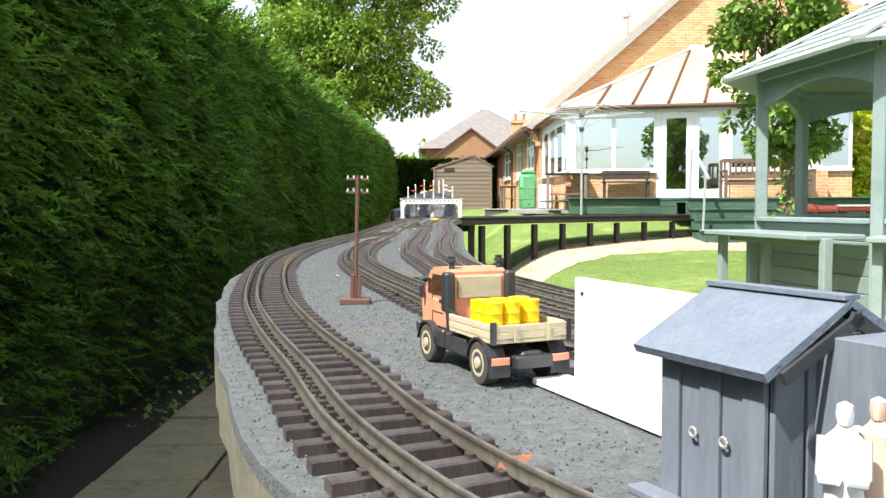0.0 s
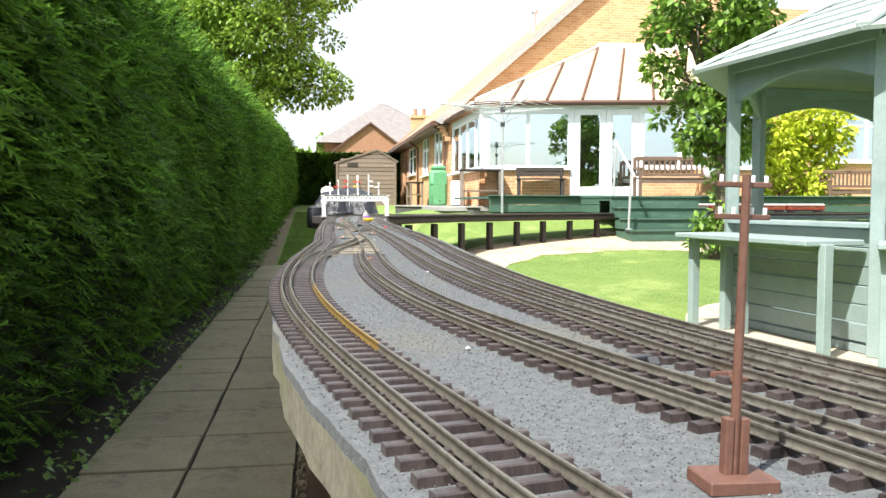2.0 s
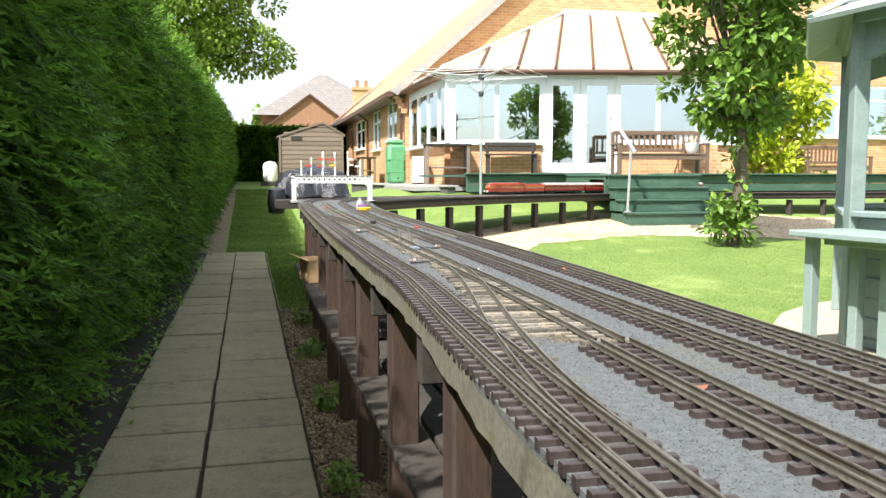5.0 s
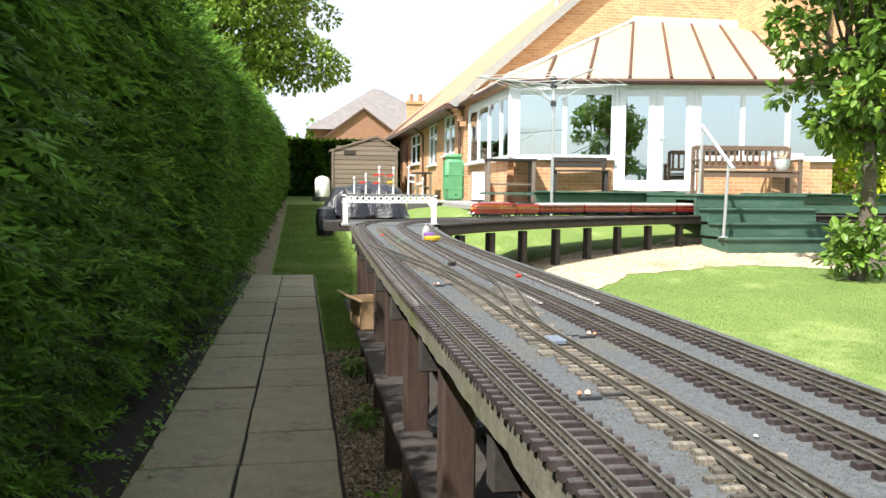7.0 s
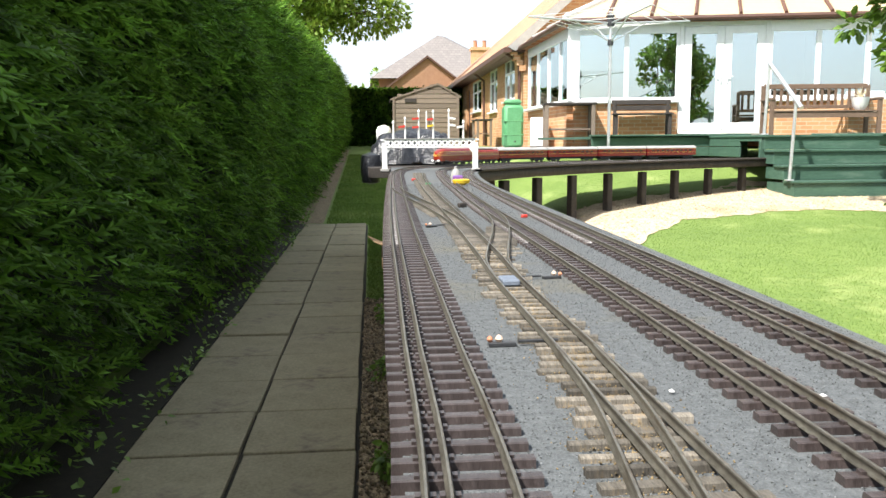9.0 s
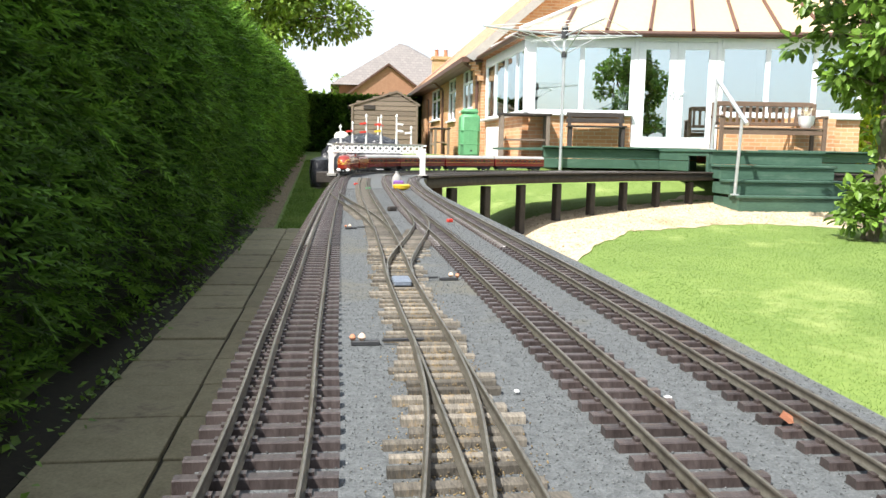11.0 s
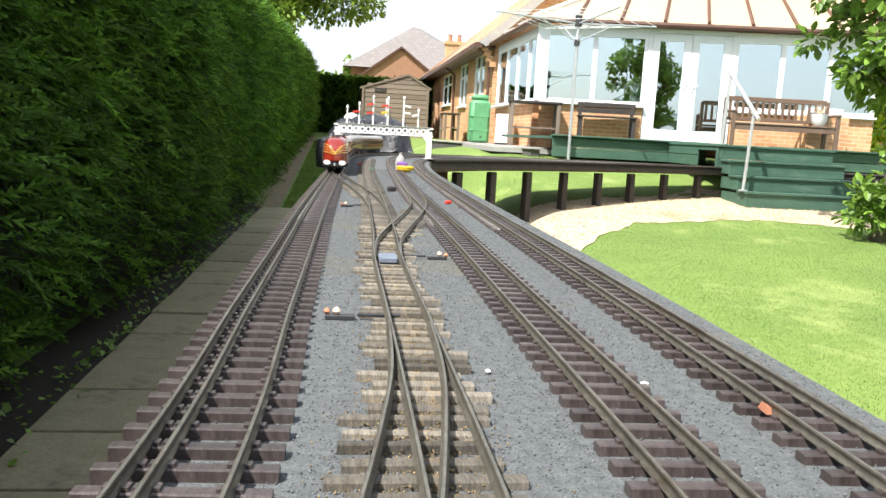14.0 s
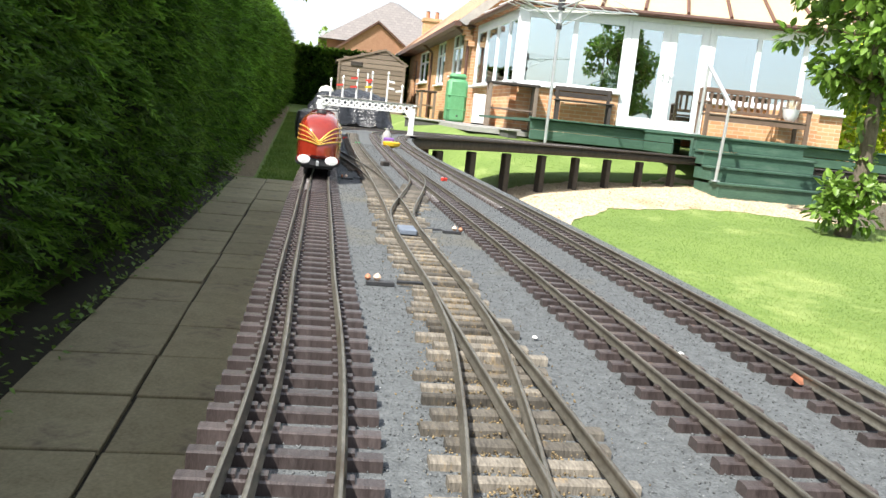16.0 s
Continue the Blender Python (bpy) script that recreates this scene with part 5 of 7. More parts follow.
def wall_ivy():
    t = thing("wall_ivy", "golden variegated ivy covering the house wall", "ivy")
    rnd = random.Random(2)
    cl = [(Vector((rnd.uniform(10.9, 13.4), rnd.uniform(19.4, 20.3), PATIO + 2.7 * rnd.uniform(0, 1))), rnd.uniform(0.3, 0.5)) for _ in range(42)]
    b = bmesh.new()
    for k in range(6):
        limb(b, (11.6 + 0.25 * k, 20.5, PATIO), (11.3 + 0.36 * k, 20.3, 3.4), 0.03, 0.01, rnd, 0.2, 5)
    part("stems", b, BARK, t)
    crown("leaves", cl, 760, 0.17, LEAFGOLD, t, 41, 1.0)
    t2 = thing("shrub", "green climbing shrub beside the far window", "shrub")
    cl = [(Vector((rnd.uniform(17.4, 19.5), 20.6, PATIO + 2.6 * rnd.uniform(0, 1))), rnd.uniform(0.3, 0.5)) for _ in range(22)]
    crown("leaves", cl, 420, 0.15, LEAFDARK, t2, 42, 1.0)


wall_ivy()


def cross_hedge():
    t = thing("hedge", "dark clipped hedge closing the garden behind the shed", "hedge")
    rng = np.random.default_rng(14)
    # near-black box behind the sprays, shade painted into its colour
    part("hedge_shade_core", box((5.0, 38.6, 2.0), (13.5, 1.0, 2.5)), HEDGESHADE, t)
    n = 30000
    x = rng.uniform(-1.6, 11.5, n)
    z = rng.uniform(0.8, 3.4, n)
    y = 38.0 - 0.1 * rng.uniform(0, 1, n) + 0.06 * np.sin(x * 5 + z * 3)
    k = rng.uniform(0, 1, n) < 0.2
    z[k], y[k] = 3.36 + rng.normal(0, 0.05, k.sum()), rng.uniform(37.9, 39.1, k.sum())
    d = np.stack([rng.normal(0, 0.5, n), -np.ones(n), rng.normal(-0.2, 0.4, n)], 1)
    ob = new("hedge_sprays", scatter("hedge_sprays", np.stack([x, y, z], 1), d, rng.normal(size=(n, 3)), 0.2, LEAFSHAPE, LEAFTRI, LEAFCON, rng))
    ob.parent = t


cross_hedge()


def far_growth():
    """Woods far off, seen over the hedge."""
    rnd = random.Random(6)
    t = thing("distant_trees", "distant round tree tops over the hedge", "trees", kind="stuff")
    cl = [(Vector((-14 + 2.2 * k + rnd.uniform(-1, 1), 95 + rnd.uniform(-4, 4), 4.5 + rnd.uniform(-1, 1.5))), rnd.uniform(1.8, 3.0)) for k in range(34)]
    crown("leaves", cl, 60, 0.8, LEAFTREE, t, 51)
    p = thing("poplar_tree", "slim dark poplar beside the neighbouring house", "tree")
    cl = [(Vector((0.6 + 0.9 * j + rnd.uniform(-0.2, 0.2), 62, 2.5 + 0.5 * k)), 0.55 - 0.035 * k) for j in range(2) for k in range(8)]
    crown("crown", cl, 260, 0.3, LEAFTREE, p, 52)
    part("trunk", tube((1.0, 62, 0.5), (1.0, 62, 4), 0.15), BARK, p)


far_growth()


def neighbour_house():
    h = thing("neighbour_house", "brown brick neighbouring house with grey hipped roof", "house")
    part("wall", box((5.6, 66, 3.2), (9.6, 9.0, 5.0)), FARBRICK, h)
    b = bmesh.new()
    v = [b.verts.new(q) for q in ((0.2, 60.8, 5.6), (11.0, 60.8, 5.6), (11.0, 71.2, 5.6), (0.2, 71.2, 5.6), (5.3, 65.5, 9.1), (6.0, 66.5, 9.1))]
    for f in ((0, 1, 5, 4), (1, 2, 5), (2, 3, 4, 5), (3, 0, 4), (3, 2, 1, 0)):
        b.faces.new([v[k] for k in f])
    part("roof", b, FARTILE, h)
    g = bmesh.new()
    bm_prism(g, [(0.7, 0.8), (7.4, 0.8), (7.4, 4.5), (4.05, 6.75), (0.7, 4.5)], 2.0, Matrix.Translation((0, 60.0, 0)))
    part("gable_wall", g, FARBRICK, h)
    for s in (1, -1):
        g = bmesh.new()
        o = [(0.35, 4.2), (4.05, 6.95), (4.05, 6.8), (0.45, 4.1)]
        bm_prism(g, [(x if s == 1 else 8.1 - x, z) for x, z in o], 2.6, Matrix.Translation((0, 60.1, 0)))
        part("gable_roof", g, BROWNTRIM, h)
    c = bmesh.new()
    bm_box(c, (7.4, 57.5, 5.9), (1.1, 0.8, 2.6))
    bm_box(c, (7.4, 57.5, 7.2), (1.25, 0.95, 0.2))
    ch = thing("chimney_stack", "orange brick chimney with clay pots", "chimney")
    part("stack", c, BRICKX, ch)
    part("lower_wall", box((7.4, 57.5, 2.8), (3.0, 2.0, 4.0)), BRICKX, ch)
    for x in (7.1, 7.7):
        part("pot", bm_lathe(bmesh.new(), [(0.14, 0), (0.12, 0.4), (0.15, 0.45)], Matrix.Translation((x, 57.5, 7.3)), 10), TERRA, ch)


neighbour_house()


# ---- shed and yard things by the house ----
def shed():
    s = thing("garden_shed", "weathered grey timber garden shed with a low pitched roof", "shed")
    x0, x1, xr, y0, y1 = 1.0, 3.35, 2.62, 33.5, 35.6
    zb, ze0, zr, ze1 = 0.9, 2.83, 3.3, 2.92
    n = 14
    for k in range(n):
        z = zb + (zr - zb) * (k + 0.5) / n
        a = x0 if z < ze0 else x0 + (xr - x0) * (z - ze0) / (zr - ze0)
        c = x1 if z < ze1 else x1 - (x1 - xr) * (z - ze1) / (zr - ze1)
        part("cladding_board", box(((a + c) / 2, y0, z), (c - a, 0.03, (zr - zb) / n - 0.012), rot=Matrix.Rotation(radians(-4), 4, "X")), GREYWOOD, s)
    part("inner_wall", box(((x0 + x1) / 2, y0 + 0.06, (zb + 2.8) / 2), (x1 - x0 - 0.02, 0.05, 2.8 - zb)), GREYWOOD, s)
    part("side_wall", box((x0 + 0.03, (y0 + y1) / 2, (zb + 2.8) / 2), (0.05, y1 - y0 - 0.1, 2.8 - zb)), GREYWOOD, s)
    part("side_wall", box((x1 - 0.03, (y0 + y1) / 2, (zb + 2.85) / 2), (0.05, y1 - y0 - 0.1, 2.85 - zb)), GREYWOOD, s)
    part("back_wall", box(((x0 + x1) / 2, y1, (zb + 2.8) / 2), (x1 - x0, 0.05, 2.8 - zb)), GREYWOOD, s)
    for o in ([(x0 - 0.12, ze0 - 0.04), (xr, zr + 0.05), (xr, zr - 0.02), (x0 - 0.1, ze0 - 0.1)], [(xr, zr + 0.05), (x1 + 0.12, ze1 - 0.06), (x1 + 0.1, ze1 - 0.12), (xr, zr - 0.02)]):
        part("roof_slope", bm_prism(bmesh.new(), o, 2.3, Matrix.Translation((0, 34.6, 0))), GREYWOOD, s)
    part("vent_window", box((1.62, y0 - 0.02, 2.72), (0.42, 0.04, 0.16), bevel=0.01), DARKWOOD, s)
    part("corner_trim", box((x0, y0 - 0.03, (zb + ze0) / 2), (0.08, 0.04, ze0 - zb), bevel=0.006), GREYWOOD, s)
    part("corner_trim", box((x1, y0 - 0.03, (zb + ze1) / 2), (0.08, 0.04, ze1 - zb), bevel=0.006), GREYWOOD, s)
    g = bmesh.new()
    bm_lathe(g, [(0.0, 0), (0.24, 0.03), (0.27, 0.15), (0.27, 0.62), (0.2, 0.72), (0.05, 0.78)], None, 16)
    solo("gas_cylinder", g, WHITE, "white gas cylinder on the grass beside the shed", "gas cylinder", at=pose(0.62, 33.2, float(ground_z(0.62, 33.2)) + 0.12), smooth=True)
    solo("cylinder_stand", box((0.62, 33.2, float(ground_z(0.62, 33.2)) + 0.05), (0.7, 0.5, 0.14), bevel=0.01), DARKWOOD, "dark wooden stand under a gas cylinder", "stand")


shed()


def water_butt():
    w = thing("water_butt", "green plastic water butt against the house wall", "water butt", pose(3.47, 22.7, PATIO - 0.02))
    tank = box((0, 0, 0.50), (0.46, 0.46, 1.0), bevel=0.07)
    part("tank", tank, TEAL, w, smooth=True)
    for z in (0.3, 0.62):
        part("rib", box((0, 0, z), (0.475, 0.475, 0.03), bevel=0.014), TEAL, w)
    part("lid", box((0, 0, 1.06), (0.38, 0.38, 0.13), bevel=0.05), TEAL, w, smooth=True)
    part("tap", tube((0, -0.28, 0.15), (0, -0.36, 0.15), 0.02), BLACKPL, w)
    a = thing("air_unit", "white heat pump unit standing on the patio", "heat pump", pose(3.72, 20.9, PATIO, 0, 0, -14))
    part("casing", box((0, 0, 0.33), (0.32, 0.72, 0.60), bevel=0.012), WHITE, a)
    part("fan_grille", bm_lathe(bmesh.new(), [(0.22, 0), (0.2, 0.02), (0.03, 0.022)], Matrix.Translation((-0.16, 0, 0.34)) @ Matrix.Rotation(radians(-90), 4, "Y"), 20), BLACKPL, a)
    for y in (-0.25, 0.25):
        part("foot", box((0, y, 0.015), (0.34, 0.05, 0.03)), BLACKPL, a)


water_butt()


def work_table(at, w, d, h, label):
    t = thing("work_table", label, "table", at, "outdoor tables")
    part("top", box((0, 0, h - 0.02), (w, d, 0.04), bevel=0.006), DARKWOOD, t)
    for sx in (-1, 1):
        for sy in (-1, 1):
            part("leg", box((sx * (w / 2 - 0.06), sy * (d / 2 - 0.05), (h - 0.04) / 2), (0.07, 0.07, h - 0.04), bevel=0.005), GREYWOOD, t)
        part("stretcher", box((sx * (w / 2 - 0.06), 0, 0.3), (0.04, d - 0.18, 0.06)), GREYWOOD, t)
    part("shelf", box((0, 0, 0.36), (w - 0.22, d - 0.12, 0.03)), GREYWOOD, t)
    return t


work_table(pose(3.95, 19.2, PATIO, 0, 0, -8), 1.0, 0.6, 0.86, "dark wooden work table on the patio")
work_table(pose(3.45, 27.8, PATIO, 0, 0, 0), 0.5, 1.1, 0.78, "small wooden table against the side wall")


def barbecue_bench():
    t = thing("slatted_bench", "dark weathered slatted bench below the conservatory window", "bench", pose(5.32, 18.95, DECK - 0.02, 0, 0, -10))
    for x in (-0.5, 0.5):
        part("leg", box((x, -0.12, 0.24), (0.06, 0.07, 0.48), bevel=0.005), DARKWOOD, t)
        part("leg", box((x, 0.16, 0.36), (0.06, 0.06, 0.72), bevel=0.005), DARKWOOD, t)
    for k in range(4):
        part("seat_slat", box((0, -0.15 + 0.1 * k, 0.46), (1.12, 0.08, 0.025), bevel=0.004), DARKWOOD, t)
    for k in range(2):
        part("back_slat", box((0, 0.15, 0.58 + 0.11 * k), (1.12, 0.025, 0.09), bevel=0.004), DARKWOOD, t)
    p = thing("potted_yucca", "spiky pale yucca in a white pot", "plant", pose(6.0, 19.35, 2.01))
    part("pot", bm_lathe(bmesh.new(), [(0.09, 0), (0.12, 0.16), (0.125, 0.18)], None, 14), WHITE, p)
    b = bmesh.new()
    rnd = random.Random(3)
    for k in range(26):
        a, e = rnd.uniform(0, 6.28), rnd.uniform(0.3, 1.45)
        L = rnd.uniform(0.28, 0.42)
        bm_tube(b, (0, 0, 0.17), (L * math.cos(a) * math.cos(e), L * math.sin(a) * math.cos(e), 0.17 + L * math.sin(e)), 0.018, 0.001, 4)
    part("leaves", b, SAGEROOF, p)
    q = thing("flower_pot", "white bowl pot with a dry plant on the bench end", "plant pot", pose(8.75, 17.45, DECK + 0.445))
    part("bowl", bm_lathe(bmesh.new(), [(0.07, 0), (0.13, 0.08), (0.15, 0.2), (0.16, 0.22)], None, 16), WHITE, q, smooth=True)
    b = bmesh.new()
    for k in range(18):
        a, e = rnd.uniform(0, 6.28), rnd.uniform(0.5, 1.5)
        bm_tube(b, (0, 0, 0.2), (0.2 * math.cos(a) * math.cos(e), 0.2 * math.sin(a) * math.cos(e), 0.2 + 0.2 * math.sin(e)), 0.008, 0.002, 4)
    part("plant", b, PLANKTAN, q)
    for k, x in enumerate((8.95, 9.35)):
        r = solo("trough", box((0, 0, 0.07), (0.26, 0.16, 0.14), bevel=0.012), WHITE, "small white trough on the wall end", "trough", at=pose(x, 17.95, 1.96))
    solo("end_pier", box((9.2, 18.05, 1.62), (0.8, 0.4, 0.68)), BRICKX, "low orange brick pier beside the bench", "pier")


barbecue_bench()


def rotary_dryer():
    r = thing("rotary_dryer", "grey metal rotary clothes dryer opened on the patio edge", "clothes dryer", pose(3.47, 14.92, 0.13))
    zb = 0.86
    part("pole", tube((0, 0, zb - 0.1), (0, 0, 2.86), 0.022), STEEL, r)
    part("hub", tube((0, 0, 2.68), (0, 0, 2.84), 0.05), BLACKPL, r)
    part("slider", tube((0, 0, 2.42), (0, 0, 2.5), 0.04), BLACKPL, r)
    tips = []
    for k in range(4):
        a = radians(8 + 90 * k)
        tip = Vector((1.2 * math.cos(a), 1.2 * math.sin(a), 2.78))
        tips.append(tip)
        part("arm", tube((0, 0, 2.72), tip, 0.013, seg=6), STEEL, r)
        part("strut", tube((0, 0, 2.46), Vector((0.55 * math.cos(a), 0.55 * math.sin(a), 2.75)), 0.009, seg=6), STEEL, r)
    for ring in (0.35, 0.6, 0.8, 1.0):
        b = bmesh.new()
        for k in range(4):
            p, q = tips[k] * ring, tips[(k + 1) % 4] * ring
            p.z = q.z = 2.72 + 0.06 * ring
            bm_tube(b, p, q, 0.004, seg=4)
        part("line", b, WHITE, r)


rotary_dryer()
low_wall = thing("patio_edge", "grey rendered low wall with pale coping at the patio edge", "low wall", kind="structure")
part("wall", box((2.65, 18.2, 0.95), (5.7, 0.14, 0.28), rz=-80.9), PATIOWALL, low_wall)
part("coping", box((2.66, 18.2, 1.105), (5.75, 0.22, 0.03), rz=-80.9, bevel=0.004), LEADGREY, low_wall)
part("paving", box((3.35, 20.0, 1.06), (1.7, 8.6, 0.07)), LEADGREY, low_wall)


# ---- things on the railway ----
def gantry():
    """White lattice signal gantry across the tracks."""
    g = thing("signal_gantry", "white lattice model signal gantry spanning the tracks", "signal gantry")
    y0, y1 = 10.55, 10.45
    a, b = Vector((0.245, y0, BED)), Vector((1.0, y1, BED))
    d = (b - a).normalized()
    top = 1.268
    for p, e in ((a, 1), (b, -1)):
        part("leg", box((p.x, p.y, BED + 0.12), (0.045, 0.03, 0.24), bevel=0.003), WHITE, g)
        part("leg_foot", box((p.x, p.y, BED + 0.012), (0.075, 0.05, 0.024), bevel=0.003), LEADGREY, g)
        br = bmesh.new()
        bm_prism(br, [(0, 0.15), (0.02 * e, 0.15), (0.06 * e, 0.2), (0.09 * e, 0.215), (0, 0.215)], 0.02, Matrix.Translation((p.x, p.y, BED)))
        part("corner_bracket", br, WHITE, g)
    for z in (top - 0.064, top - 0.004):
        m = (a + b) / 2
        part("chord", box((m.x, m.y, z), ((b - a).length + 0.06, 0.03, 0.013), rz=math.degrees(math.atan2(d.y, d.x))), WHITE, g)
    n = 15
    for k in range(n):
        p, q = a + (b - a) * (k / n), a + (b - a) * ((k + 1) / n)
        for s in (0, 1):
            part("lattice_bar", tube((p.x, p.y - 0.01, top - (0.062 if s else 0.006)), (q.x, q.y - 0.01, top - (0.006 if s else 0.062)), 0.0085, seg=6), WHITE, g)
    m = (a + b) / 2
    part("walkway", box((m.x, m.y, top + 0.005), ((b - a).length, 0.05, 0.004), rz=-7.5), LEADGREY, g)
    # signal posts with arms: place along the span, height, arms (height, colour, side)
    posts = ((0.10, 0.13, ()), (0.23, 0.16, ((0.105, REDP, -1),)), (0.38, 0.22, ((0.17, REDP, -1), (0.10, REDP, -1))), (0.54, 0.215, ((0.165, REDP, -1), (0.11, YELLOWP, -1))), (0.71, 0.225, ((0.17, WHITE, 1), (0.115, WHITE, 1))), (0.87, 0.13, ((0.1, WHITE, -1),)))
    for u, hgt, arms in posts:
        p = a + (b - a) * u
        sp = part("signal_post", tube((p.x, p.y, top), (p.x, p.y, top + hgt), 0.0085, 0.006, 8), WHITE, g)
        f = bm_lathe(bmesh.new(), [(0.009, 0), (0.011, 0.01), (0.001, 0.03)], Matrix.Translation((p.x, p.y, top + hgt)), 8)
        part("finial", f, WHITE, sp)
        for h, mt, sd in arms:
            part("signal_arm", box((p.x + sd * 0.028, p.y - 0.012, top + h), (0.055, 0.004, 0.016), rot=Matrix.Rotation(radians(8 * sd), 4, "Y")), mt, sp)
    # a taller bracket signal stands behind
    s = thing("bracket_signal", "tall white and black model bracket signal", "signal", pose(0.78, 13.16, BED))
    part("mast", tube((0, 0, 0), (0, 0, 0.6), 0.011, 0.008, 8), WHITE, s)
    part("ladder", tube((0.12, 0.02, 0.0), (0.03, 0.0, 0.5), 0.005, seg=6), BLACKPL, s)
    part("arm", box((0.03, -0.01, 0.5), (0.06, 0.004, 0.018)), REDP, s)
    part("bracket", box((0.03, 0, 0.33), (0.12, 0.015, 0.012)), BLACKPL, s)


gantry()


def tarp():
    """A black sheet draped over stored stock behind the gantry."""
    rng = np.random.default_rng(77)
    xs, ys = np.linspace(-1, 1, 46), np.linspace(-1, 1, 40)
    X, Y = np.meshgrid(xs, ys)
    body = np.clip(1.25 - np.abs(X) ** 5 * 1.25, 0, 1) * np.clip(1.25 - np.abs(Y) ** 5 * 1.25, 0, 1)
    fold = 0.03 * np.sin(X * 15 + 4 * np.sin(Y * 3)) + 0.025 * np.sin(Y * 11 + 3 * np.sin(X * 4)) + 0.015 * np.sin(X * 31 + Y * 17)
    edge = np.maximum(np.abs(X), np.abs(Y)) ** 4
    Z = 0.30 * body + fold * (0.3 + edge) + 0.10 * np.exp(-((X - 0.1) ** 2 + (Y - 0.1) ** 2) * 3)
    Z = np.maximum(Z, 0.012) - 0.10 * (X < -0.93)
    V = np.stack([0.58 + 0.47 * X + 0.02 * np.sin(Y * 9), 12.72 + 0.40 * Y + 0.02 * np.sin(X * 8), BED + Z], -1).reshape(-1, 3)
    i = (np.arange(39)[:, None] * 46 + np.arange(45)[None]).ravel()
    me = mesh_np("cover_sheet", V, np.stack([i, i + 1, i + 47, i + 46], 1), TARP)
    tagged(new("cover_sheet", me), "crumpled black tarpaulin draped over stored stock", "tarpaulin")
    b = bmesh.new()
    bm_lathe(b, [(0.02, -0.17), (0.12, -0.15), (0.14, 0.0), (0.12, 0.13), (0.03, 0.16)], Matrix.Translation((0.13, 12.2, 0.98)) @ Matrix.Diagonal((0.8, 1.1, 1.0, 1)), 14)
    solo("bin_bag", b, TARP, "black plastic sack hanging at the board edge", "sack", smooth=True)
    solo("stock_box", box((0.60, 12.75, 1.13), (0.7, 0.6, 0.26), bevel=0.01), LEADGREY, "grey storage box under the tarpaulin", "box")


def tarp_end_board():
    solo("end_support", box((0.60, 12.45, BED - 0.055), (1.0, 1.5, 0.10), bevel=0.004), DARKWOOD, "dark board extending the track bed", "board", kind="structure")


tarp_end_board()
tarp()


def lever(x, y, rz, label="small red topped point lever beside the track"):
    t = thing("point_lever", label, "point lever", pose(x, y, BED, 0, 0, rz), "point levers")
    part("base", box((0, 0, 0.003), (0.034, 0.010, 0.006), bevel=0.001), BLACKPL, t)
    part("drive_rod", tube((0.02, 0, 0.006), (0.07, 0.002, 0.006), 0.002, seg=6), BLACKPL, t)
    part("ball", bm_lathe(bmesh.new(), [(0.001, -0.005), (0.0035, -0.003), (0.005, 0), (0.0035, 0.003), (0.001, 0.005)], Matrix.Translation((-0.004, 0, 0.010)), 10), FIGSKIN, t, smooth=True)
    part("ball", bm_lathe(bmesh.new(), [(0.001, -0.004), (0.003, -0.0025), (0.004, 0), (0.003, 0.0025), (0.001, 0.004)], Matrix.Translation((-0.015, 0.003, 0.009)), 10), TERRA, t, smooth=True)


lever(0.283, 4.655, 0)
lever(0.452, 5.13, 185, "small point lever with pale ball beside the track")
lever(0.30, 6.05, 20, "dark point lever beside the track")
for k, (x, y, rz) in enumerate(((0.50, 1.52, 20), (0.515, 1.50, 70), (0.575, 1.40, 15), (0.60, 1.37, 60), (0.555, 1.43, 100))):
    solo("scrap_sleeper", box((0, 0, 0.004), (0.05, 0.012, 0.007), bevel=0.001), BLACKPL if k < 2 else RUST, "broken sleeper piece lying between the tracks", "sleeper piece", "scrap pieces", at=pose(x, y, BED, 0, 3 * k, rz))
b = box((0, 0, 0.005), (0.03, 0.055, 0.010), bevel=0.002)
solo("point_motor", b, FELTROOF, "grey point motor cover between the rails", "point motor", at=pose(0.361, 5.06, SLEEP_TOP - 0.002))
for (x, y, mt, lb, w) in ((0.625, 6.30, REDP, "small red plastic marker on the ballast", 0.016), (0.47, 6.75, DARKWOOD, "small dark block on the ballast", 0.026), (0.45, 8.3, TEAL, "small green toy figure on the ballast", 0.022), (0.40, 8.9, REDP, "small red toy block on the ballast", 0.02)):
    solo("trackside_block", box((0, 0, w * 0.35), (w * 1.3, w * 0.7, w * 0.7), rz=25, bevel=w * 0.12), mt, lb, "marker", at=pose(x, y, BED))
toy = thing("toy_boat", "small toy with yellow hull, purple side and clear dome", "toy", pose(0.64, 8.3, BED))
part("hull", bm_lathe(bmesh.new(), [(0.01, 0), (0.035, 0.012), (0.04, 0.03), (0.03, 0.035)], Matrix.Diagonal((1.3, 0.8, 1, 1)), 12), YELLOWP, toy, smooth=True)
part("side", box((-0.015, 0.03, 0.03), (0.06, 0.03, 0.05), bevel=0.006), PURPLE, toy)
part("dome", bm_lathe(bmesh.new(), [(0.027, 0.0), (0.029, 0.05), (0.024, 0.075), (0.010, 0.092), (0.010, 0.105), (0.002, 0.106)], Matrix.Translation((-0.02, 0.10, 0)), 14), LEADGREY, toy, smooth=True)
